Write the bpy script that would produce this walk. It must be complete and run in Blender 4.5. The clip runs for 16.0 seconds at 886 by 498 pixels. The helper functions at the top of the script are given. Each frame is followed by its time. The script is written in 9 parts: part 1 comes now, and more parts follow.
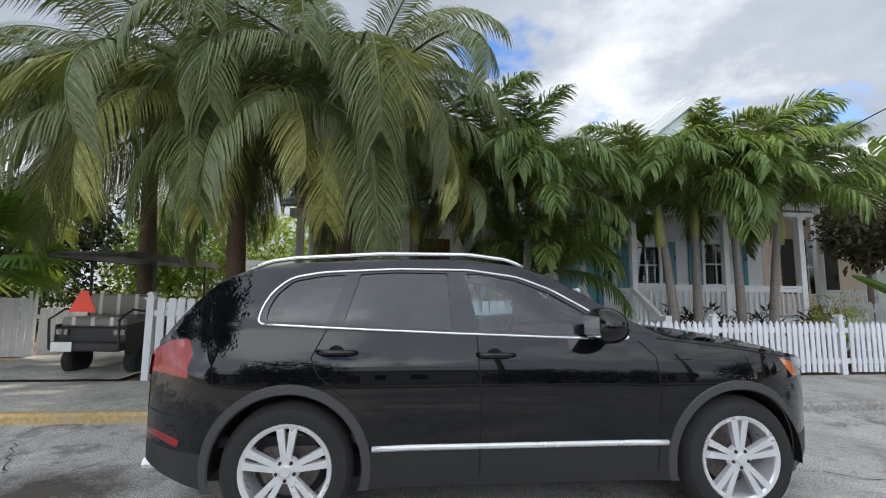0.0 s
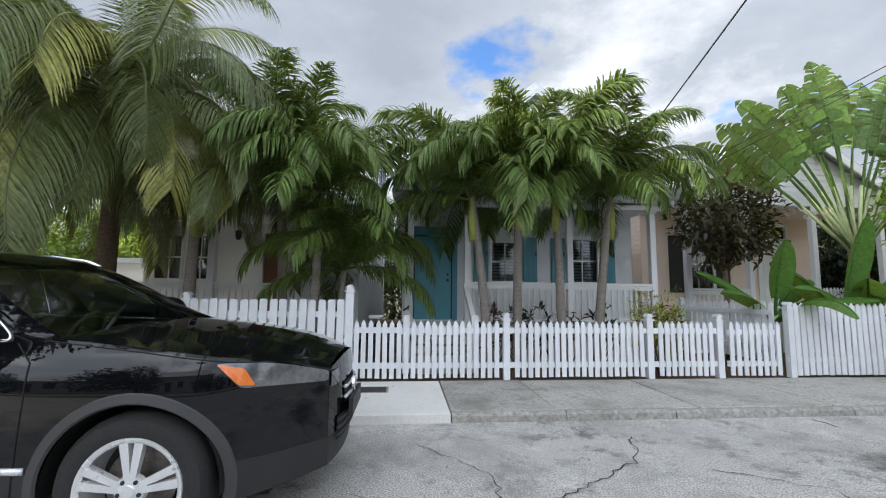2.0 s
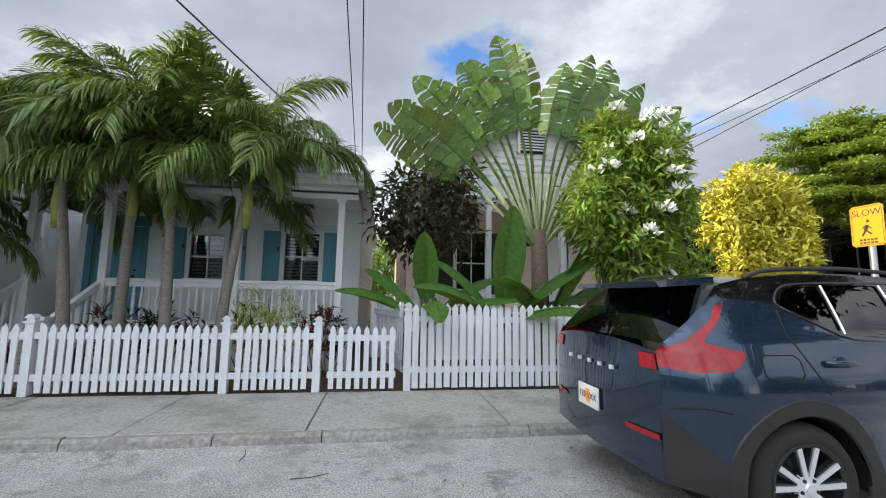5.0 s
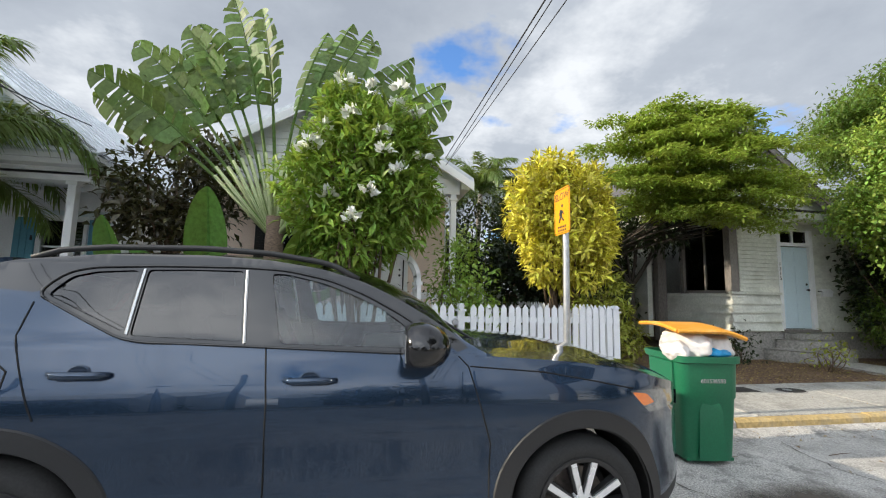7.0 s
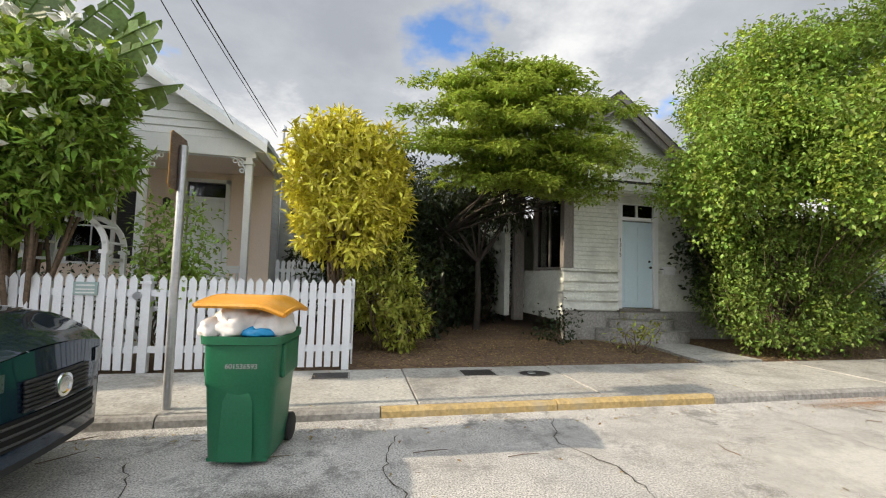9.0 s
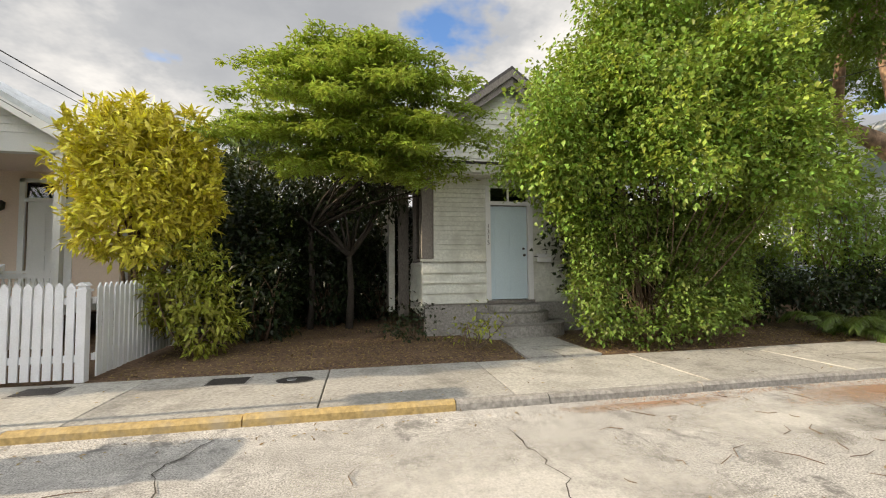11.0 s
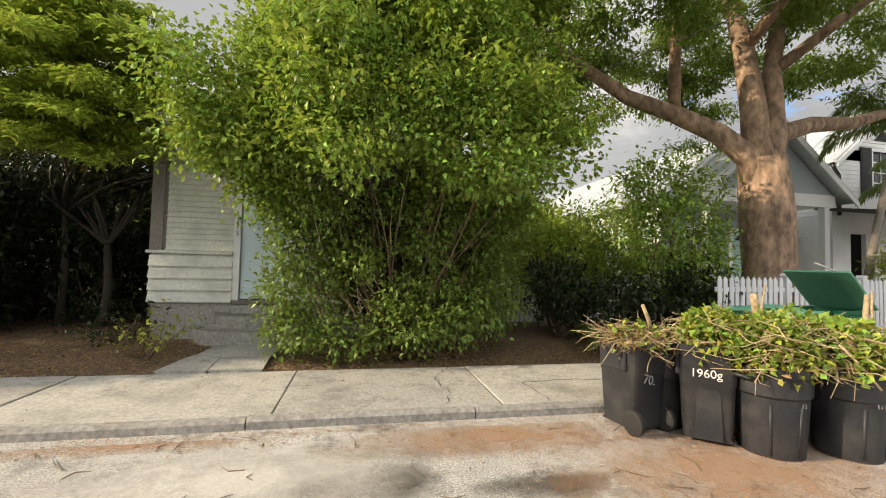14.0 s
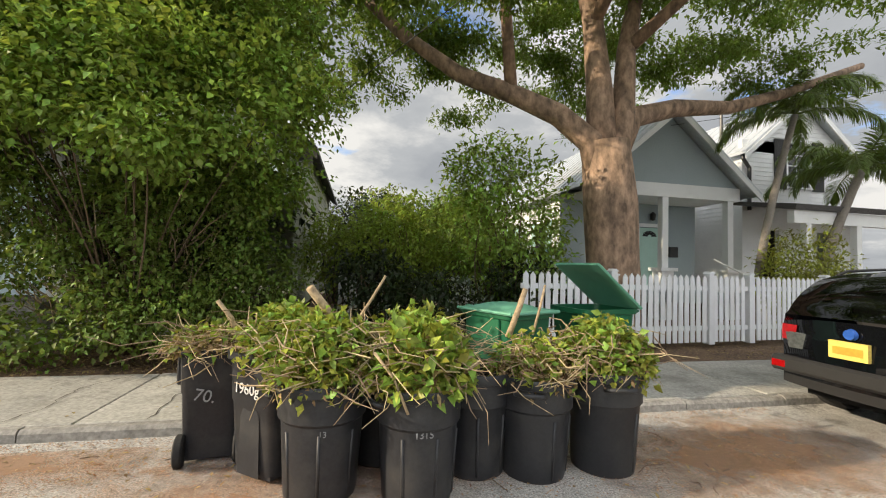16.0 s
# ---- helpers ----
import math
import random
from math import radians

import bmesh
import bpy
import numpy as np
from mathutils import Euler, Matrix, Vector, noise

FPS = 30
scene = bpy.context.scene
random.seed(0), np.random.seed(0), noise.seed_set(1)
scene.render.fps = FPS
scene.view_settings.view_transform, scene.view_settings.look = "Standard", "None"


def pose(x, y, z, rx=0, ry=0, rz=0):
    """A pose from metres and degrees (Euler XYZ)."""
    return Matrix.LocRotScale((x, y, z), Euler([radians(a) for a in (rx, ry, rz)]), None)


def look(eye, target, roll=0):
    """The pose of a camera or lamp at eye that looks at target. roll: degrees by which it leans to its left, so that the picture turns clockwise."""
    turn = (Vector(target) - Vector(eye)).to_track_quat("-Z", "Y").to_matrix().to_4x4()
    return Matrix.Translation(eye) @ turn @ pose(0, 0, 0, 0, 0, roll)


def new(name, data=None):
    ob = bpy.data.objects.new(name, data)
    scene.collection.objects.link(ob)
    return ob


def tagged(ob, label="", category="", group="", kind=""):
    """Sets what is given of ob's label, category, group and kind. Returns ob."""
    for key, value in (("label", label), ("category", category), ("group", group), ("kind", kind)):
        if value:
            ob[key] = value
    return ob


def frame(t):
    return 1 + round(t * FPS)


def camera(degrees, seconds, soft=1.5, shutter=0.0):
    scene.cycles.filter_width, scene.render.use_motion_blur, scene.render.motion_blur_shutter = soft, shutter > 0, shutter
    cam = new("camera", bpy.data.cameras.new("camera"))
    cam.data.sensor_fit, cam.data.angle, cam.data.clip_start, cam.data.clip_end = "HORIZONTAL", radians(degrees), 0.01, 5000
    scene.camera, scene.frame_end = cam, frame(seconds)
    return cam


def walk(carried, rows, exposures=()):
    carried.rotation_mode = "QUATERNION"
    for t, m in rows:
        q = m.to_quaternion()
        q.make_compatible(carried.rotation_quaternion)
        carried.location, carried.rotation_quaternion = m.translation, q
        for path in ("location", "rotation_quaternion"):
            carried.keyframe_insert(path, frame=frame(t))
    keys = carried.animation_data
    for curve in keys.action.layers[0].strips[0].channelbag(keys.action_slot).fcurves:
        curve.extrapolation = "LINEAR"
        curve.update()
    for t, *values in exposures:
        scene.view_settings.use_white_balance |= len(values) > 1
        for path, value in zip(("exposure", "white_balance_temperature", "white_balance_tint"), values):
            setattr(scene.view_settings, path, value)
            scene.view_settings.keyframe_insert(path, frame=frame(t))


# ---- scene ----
from mathutils import geometry

cam = camera(94.2, 16.0, soft=1.1)
PATH = [
    (0, (0.639, 0.986, 1.467), (0.817, 2.967, 1.671), 0.6),
    (0.5, (1.533, 1.024, 1.465), (1.702, 3.006, 1.67), 0.5),
    (1, (2.428, 1.073, 1.467), (2.597, 3.055, 1.672), 0.3),
    (1.5, (3.336, 1.137, 1.461), (3.507, 3.119, 1.67), 0.3),
    (2, (4.266, 1.217, 1.448), (4.445, 3.198, 1.656), 0.6),
    (2.5, (5.185, 1.293, 1.446), (5.377, 3.273, 1.653), 0.7),
    (3, (6.123, 1.373, 1.448), (6.326, 3.352, 1.654), 1.0),
    (3.5, (7.108, 1.444, 1.454), (7.33, 3.421, 1.659), 1.2),
    (4, (8.151, 1.5, 1.459), (8.392, 3.474, 1.669), 1.3),
    (4.2, (8.568, 1.521, 1.46), (8.819, 3.494, 1.672), 1.3),
    (6.3, (12.883, 1.668, 1.461), (13.213, 3.626, 1.697), 0.5),
    (6.5, (13.289, 1.673, 1.463), (13.627, 3.631, 1.697), 0.6),
    (7, (14.29, 1.68, 1.477), (14.644, 3.637, 1.693), 1.2),
    (7.5, (15.299, 1.683, 1.481), (15.668, 3.64, 1.67), 1.8),
    (8, (16.306, 1.684, 1.477), (16.69, 3.641, 1.634), 2.3),
    (8.5, (17.272, 1.68, 1.471), (17.673, 3.635, 1.605), 2.2),
    (9, (18.178, 1.683, 1.467), (18.597, 3.635, 1.587), 1.7),
    (9.5, (19.024, 1.677, 1.463), (19.456, 3.626, 1.579), 0.9),
    (9.7, (19.355, 1.677, 1.464), (19.793, 3.626, 1.569), 0.3),
    (12, (23.105, 1.754, 1.487), (23.444, 3.723, 1.586), 0.1),
    (12.5, (23.898, 1.802, 1.496), (24.214, 3.774, 1.599), 0.6),
    (13, (24.698, 1.861, 1.504), (25.02, 3.832, 1.606), 0.9),
    (13.5, (25.502, 1.897, 1.508), (25.852, 3.864, 1.605), 1.2),
    (14, (26.335, 1.937, 1.507), (26.725, 3.897, 1.59), 1.4),
    (14.5, (27.197, 1.976, 1.502), (27.612, 3.931, 1.565), 1.9),
    (15, (28.085, 2.012, 1.494), (28.497, 3.968, 1.552), 2.0),
    (15.5, (29.024, 2.033, 1.492), (29.426, 3.991, 1.56), 1.8),
    (16, (30.033, 2.033, 1.491), (30.435, 3.991, 1.573), 1.6),
]
walk(cam, [(t, look(eye, target, roll)) for t, eye, target, roll in PATH],
     [(0, 0.5, 6200, 9), (2.4, 0.58, 6150, 9), (4.2, 0.5, 6100, 9), (6.3, 0.36, 6150, 8), (9, 0.36, 6600, 9), (12, 0.34, 7200, 10), (14.5, 0.32, 7250, 9), (16, 0.2, 6900, 8)])

# ---- world and sun ----
SUN_AZ, SUN_EL = radians(269), radians(23)     # compass from +y, clockwise: a low sun in the west, along the road
sun_dir = Vector((math.sin(SUN_AZ) * math.cos(SUN_EL), math.cos(SUN_AZ) * math.cos(SUN_EL), math.sin(SUN_EL)))
world = bpy.data.worlds.new("world")
scene.world = world
world.use_nodes = True
wt = world.node_tree
wt.nodes.clear()
sky = wt.nodes.new("ShaderNodeTexSky")
sky.sky_type, sky.sun_disc, sky.sun_elevation, sky.sun_rotation = "NISHITA", False, SUN_EL, SUN_AZ
coord = wt.nodes.new("ShaderNodeTexCoord")
sep = wt.nodes.new("ShaderNodeSeparateXYZ")
wt.links.new(coord.outputs["Generated"], sep.inputs[0])


def wmath(op, a, b=None, clamp=False):
    n = wt.nodes.new("ShaderNodeMath")
    n.operation, n.use_clamp = op, clamp
    for i, v in enumerate((a, b)):
        if v is None:
            continue
        if isinstance(v, (int, float)):
            n.inputs[i].default_value = v
        else:
            wt.links.new(v, n.inputs[i])
    return n.outputs[0]


# the cloud deck: directions projected on a flat layer high above
up = wmath("ADD", wmath("MAXIMUM", sep.outputs[2], 0.0), 0.22)
flat = wt.nodes.new("ShaderNodeCombineXYZ")
wt.links.new(wmath("DIVIDE", sep.outputs[0], up), flat.inputs[0])
wt.links.new(wmath("DIVIDE", sep.outputs[1], up), flat.inputs[1])


def cloud_noise(scale, detail, rough, off):
    mp = wt.nodes.new("ShaderNodeMapping")
    mp.inputs["Location"].default_value = off
    wt.links.new(flat.outputs[0], mp.inputs[0])
    n = wt.nodes.new("ShaderNodeTexNoise")
    n.inputs["Scale"].default_value, n.inputs["Detail"].default_value, n.inputs["Roughness"].default_value = scale, detail, rough
    wt.links.new(mp.outputs[0], n.inputs["Vector"])
    return n.outputs["Fac"]


def wramp(fac, stops):
    r = wt.nodes.new("ShaderNodeValToRGB")
    while len(r.color_ramp.elements) < len(stops):
        r.color_ramp.elements.new(0.5)
    for e, (p, c) in zip(r.color_ramp.elements, stops):
        e.position, e.color = p, (*c, 1)
    wt.links.new(fac, r.inputs[0])
    return r.outputs[0]


cover = wramp(cloud_noise(1.5, 6, 0.55, (3.35, 1.11, 0)), [(0.315, (0, 0, 0)), (0.385, (1, 1, 1))])
shade = wramp(cloud_noise(0.9, 7, 0.6, (0.4, 5.2, 1.3)), [(0.36, (3.55, 3.8, 4.3)), (0.5, (4.6, 4.85, 5.3)), (0.6, (8.0, 8.0, 8.1))])
clouds = wt.nodes.new("ShaderNodeMix")
clouds.data_type = "RGBA"
wt.links.new(cover, clouds.inputs[0])
clear = wt.nodes.new("ShaderNodeMix")
clear.data_type, clear.blend_type = "RGBA", "MULTIPLY"
clear.inputs[0].default_value, clear.inputs[7].default_value = 1.0, (1.25, 1.7, 2.3, 1)
wt.links.new(sky.outputs[0], clear.inputs[6])
wt.links.new(clear.outputs[2], clouds.inputs[6])
# broad fill lobe added to the unseen sky, from the sun round to the south
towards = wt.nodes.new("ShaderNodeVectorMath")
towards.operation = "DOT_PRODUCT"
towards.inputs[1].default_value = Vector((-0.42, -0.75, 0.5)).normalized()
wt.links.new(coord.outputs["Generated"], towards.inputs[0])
fill_glow = wmath("ADD", wmath("MULTIPLY", wmath("POWER", wmath("MAXIMUM", towards.outputs["Value"], 0.0), 1.5), 2.1), 0.95)
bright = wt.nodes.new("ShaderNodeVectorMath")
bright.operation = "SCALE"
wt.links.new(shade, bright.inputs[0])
wt.links.new(fill_glow, bright.inputs["Scale"])
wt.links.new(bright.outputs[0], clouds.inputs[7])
bg = wt.nodes.new("ShaderNodeBackground")
bg.inputs["Strength"].default_value = 0.1
wt.links.new(clouds.outputs[2], bg.inputs[0])
wo = wt.nodes.new("ShaderNodeOutputWorld")
wt.links.new(bg.outputs[0], wo.inputs[0])

sun = new("sun", bpy.data.lights.new("sun", "SUN"))
sun.data.energy, sun.data.angle, sun.data.color = 5.0, radians(0.7), (1.0, 0.85, 0.66)
sun.matrix_world = look(sun_dir * 60, (0, 0, 0))


# ---- materials ----
def mat(name, color, rough=0.6, metal=0.0, var=0.12, grain=40.0, bump=0.15, stain=0.15, stain_scale=1.2, stain_color=None,
        island=0.0, objrand=0.0, spec=0.5, coat=0.0, trans=0.0, speck=0.0, speck_scale=9.0, stretch=(1, 1, 1), bump_dist=0.01):
    """A node material: base colour with fine grain and large stains, bump, and variation by island or object."""
    m = bpy.data.materials.new(name)
    m.use_nodes = True
    t = m.node_tree
    b = t.nodes["Principled BSDF"]
    L = t.links.new
    tc = t.nodes.new("ShaderNodeTexCoord")
    mp = t.nodes.new("ShaderNodeMapping")
    mp.inputs["Scale"].default_value = stretch
    geo = t.nodes.new("ShaderNodeNewGeometry")
    L(geo.outputs["Position"], mp.inputs[0])

    def tex(scale, detail=4, rough_=0.6):
        n = t.nodes.new("ShaderNodeTexNoise")
        n.inputs["Scale"].default_value, n.inputs["Detail"].default_value, n.inputs["Roughness"].default_value = scale, detail, rough_
        L(mp.outputs[0], n.inputs["Vector"])
        return n.outputs["Fac"]

    def mixc(fac, a, c, mode="MIX"):
        n = t.nodes.new("ShaderNodeMix")
        n.data_type, n.blend_type = "RGBA", mode
        for i, v in ((0, fac), (6, a), (7, c)):
            if isinstance(v, (int, float)):
                n.inputs[i].default_value = v
            elif isinstance(v, tuple):
                n.inputs[i].default_value = (*v, 1)
            else:
                L(v, n.inputs[i])
        return n.outputs[2]

    def ramp(fac, lo, hi, a=0.0, z=1.0):
        n = t.nodes.new("ShaderNodeMapRange")
        n.inputs[1].default_value, n.inputs[2].default_value, n.inputs[3].default_value, n.inputs[4].default_value = lo, hi, a, z
        L(fac, n.inputs[0])
        return n.outputs[0]

    fine = tex(grain)
    big = tex(stain_scale, 5, 0.65)
    dark = tuple(c * (1 - 1.6 * var) for c in color)
    light = tuple(min(1, c * (1 + var)) for c in color)
    col = mixc(ramp(fine, 0.3, 0.7), dark, light)
    sc = stain_color or tuple(c * 0.55 for c in color)
    if stain:
        col = mixc(ramp(big, 0.48, 0.72, 0, stain), col, sc)
    if speck:      # clumps of small dark and pale marks
        spots = ramp(tex(speck_scale, 9, 0.8), 0.5, 0.6, 0, 1)
        where = ramp(tex(0.6, 4, 0.65), 0.4, 0.6, 0.2, 1)
        mul = t.nodes.new("ShaderNodeMath")
        mul.operation = "MULTIPLY"
        L(spots, mul.inputs[0])
        L(where, mul.inputs[1])
        scaled = t.nodes.new("ShaderNodeMath")
        scaled.operation = "MULTIPLY"
        scaled.inputs[1].default_value = speck
        L(mul.outputs[0], scaled.inputs[0])
        col = mixc(scaled.outputs[0], col, tuple(c * 0.33 for c in color))
        pale = ramp(tex(speck_scale * 0.6, 9, 0.8), 0.56, 0.68, 0, speck * 0.55)
        col = mixc(pale, col, tuple(min(0.8, c * 1.45) for c in color))
    if island or objrand:
        hs = t.nodes.new("ShaderNodeHueSaturation")
        if island:
            src = geo.outputs["Random Per Island"]
        else:
            src = t.nodes.new("ShaderNodeObjectInfo").outputs["Random"]
        amt = island or objrand
        L(ramp(src, 0, 1, 1 - amt, 1 + amt), hs.inputs["Value"])
        L(ramp(src, 0, 1, 0.5 - 0.05 * amt, 0.5 + 0.05 * amt), hs.inputs["Hue"])
        L(col, hs.inputs["Color"])
        col = hs.outputs[0]
    L(col, b.inputs["Base Color"])
    L(ramp(big, 0.3, 0.7, max(0.02, rough - 0.08), min(1, rough + 0.08)), b.inputs["Roughness"])
    b.inputs["Metallic"].default_value = metal
    b.inputs["Specular IOR Level"].default_value = spec
    b.inputs["Coat Weight"].default_value = coat
    b.inputs["Coat Roughness"].default_value = 0.02
    b.inputs["Coat IOR"].default_value = 1.5
    if bump:
        bp = t.nodes.new("ShaderNodeBump")
        bp.inputs["Strength"].default_value, bp.inputs["Distance"].default_value = bump, bump_dist
        L(fine, bp.inputs["Height"])
        L(bp.outputs[0], b.inputs["Normal"])
    if trans:
        out = t.nodes["Material Output"]
        tr = t.nodes.new("ShaderNodeBsdfTranslucent")
        L(mixc(0.45, col, (0.42, 0.5, 0.06)), tr.inputs["Color"])
        mx = t.nodes.new("ShaderNodeMixShader")
        mx.inputs[0].default_value = trans
        L(b.outputs[0], mx.inputs[1])
        L(tr.outputs[0], mx.inputs[2])
        L(mx.outputs[0], out.inputs["Surface"])
    return m


def glass_mat(name, tint, gloss_rough=0.01):
    m = bpy.data.materials.new(name)
    m.use_nodes = True
    t = m.node_tree
    t.nodes.clear()
    tr = t.nodes.new("ShaderNodeBsdfTransparent")
    tr.inputs[0].default_value = (*tint, 1)
    gl = t.nodes.new("ShaderNodeBsdfGlossy")
    gl.inputs["Roughness"].default_value = gloss_rough
    fr = t.nodes.new("ShaderNodeFresnel")
    fr.inputs[0].default_value = 1.85
    mx = t.nodes.new("ShaderNodeMixShader")
    t.links.new(fr.outputs[0], mx.inputs[0])
    t.links.new(tr.outputs[0], mx.inputs[1])
    t.links.new(gl.outputs[0], mx.inputs[2])
    o = t.nodes.new("ShaderNodeOutputMaterial")
    t.links.new(mx.outputs[0], o.inputs[0])
    return m


M = dict(
    road=mat("road_asphalt", (0.52, 0.505, 0.48), 0.9, var=0.5, grain=75, bump=0.25, stain=0.6, stain_scale=1.1, stain_color=(0.2, 0.19, 0.175), speck=1.0, speck_scale=2.8),
    concrete=mat("pavement_concrete", (0.44, 0.425, 0.39), 0.85, var=0.2, grain=26, bump=0.3, stain=0.8, stain_scale=1.1, stain_color=(0.19, 0.18, 0.155), objrand=0.10, speck=0.5, speck_scale=5.0),
    pale=mat("new_concrete", (0.74, 0.73, 0.70), 0.8, var=0.06, grain=30, bump=0.15, stain=0.2, stain_scale=0.8),
    kerb=mat("kerb_concrete", (0.34, 0.325, 0.30), 0.9, var=0.25, grain=22, bump=0.5, stain=0.6, stain_scale=2.2, stain_color=(0.17, 0.16, 0.14)),
    kerb_yellow=mat("worn_yellow_paint", (0.50, 0.36, 0.15), 0.8, var=0.2, grain=22, bump=0.4, stain=0.8, stain_scale=3.0, stain_color=(0.42, 0.36, 0.26)),
    earth=mat("leaf_litter_earth", (0.17, 0.105, 0.065), 0.95, var=0.5, grain=26, bump=0.9, stain=0.6, stain_scale=1.4, stain_color=(0.28, 0.19, 0.12), bump_dist=0.03),
    grass=mat("far_ground", (0.14, 0.14, 0.09), 0.95, var=0.3, grain=8, bump=0.3),
    white=mat("white_fence_paint", (0.75, 0.77, 0.80), 0.55, var=0.05, grain=60, bump=0.08, stain=0.25, stain_scale=4.0, stain_color=(0.55, 0.55, 0.53), objrand=0.04),
    trim=mat("white_trim_paint", (0.78, 0.79, 0.79), 0.5, var=0.04, grain=50, bump=0.06, stain=0.15, stain_scale=2.0),
    siding=mat("white_siding", (0.80, 0.81, 0.81), 0.6, var=0.05, grain=40, bump=0.08, stain=0.2, stain_scale=1.6),
    siding_blue=mat("pale_blue_siding", (0.64, 0.71, 0.74), 0.6, var=0.05, grain=40, bump=0.08, stain=0.15),
    siding_old=mat("weathered_white_siding", (0.66, 0.67, 0.60), 0.75, var=0.12, grain=20, bump=0.2, stain=0.6, stain_scale=2.5, stain_color=(0.36, 0.36, 0.31), objrand=0.05),
    peach=mat("peach_wall_paint", (0.76, 0.62, 0.52), 0.7, var=0.05, grain=30, bump=0.08, stain=0.1),
    grey_blue=mat("grey_blue_siding", (0.34, 0.40, 0.42), 0.65, var=0.06, grain=30, bump=0.08),
    teal=mat("teal_shutter_paint", (0.10, 0.29, 0.37), 0.5, var=0.08, grain=40, bump=0.08, stain=0.15),
    teal_door=mat("teal_door_paint", (0.12, 0.36, 0.43), 0.45, var=0.06, grain=40, bump=0.05),
    pale_blue=mat("pale_blue_door_paint", (0.58, 0.71, 0.77), 0.45, var=0.04, grain=40, bump=0.05, stain=0.15),
    mint=mat("mint_door_paint", (0.42, 0.62, 0.55), 0.45, var=0.05, grain=40, bump=0.05),
    black_paint=mat("black_shutter_paint", (0.02, 0.02, 0.02), 0.5, var=0.1, grain=40, bump=0.05),
    brown=mat("brown_stained_wood", (0.16, 0.075, 0.04), 0.6, var=0.3, grain=14, bump=0.2, stretch=(6, 6, 1)),
    greywood=mat("bare_grey_wood", (0.22, 0.20, 0.18), 0.85, var=0.3, grain=16, bump=0.3, stretch=(6, 6, 1)),
    metalroof=mat("galvanised_roof", (0.62, 0.65, 0.68), 0.4, metal=0.4, var=0.08, grain=12, bump=0.05, stain=0.3, stain_scale=1.0),
    darkroof=mat("dark_asphalt_shingle", (0.09, 0.085, 0.085), 0.9, var=0.3, grain=30, bump=0.4),
    pane=glass_mat("window_glass", (0.55, 0.6, 0.62)),
    # near-black that stands in for unlit space behind windows and vents
    dark=mat("unlit_room_black", (0.02, 0.02, 0.022), 0.8, var=0.1, grain=10, bump=0, stain=0),
    blind=mat("pale_blind", (0.72, 0.74, 0.72), 0.6, var=0.05, grain=30, bump=0.05),
    iron=mat("dark_cast_iron", (0.055, 0.05, 0.048), 0.7, metal=0.4, var=0.3, grain=60, bump=0.5),
    galv=mat("galvanised_steel", (0.55, 0.56, 0.57), 0.35, metal=0.85, var=0.08, grain=25, bump=0.05, stain=0.2, stain_scale=6),
    black=mat("black_hardware", (0.02, 0.02, 0.02), 0.4, var=0.1, grain=50, bump=0.02),
    cable=mat("black_cable", (0.03, 0.03, 0.035), 0.6, var=0.1, bump=0),
)


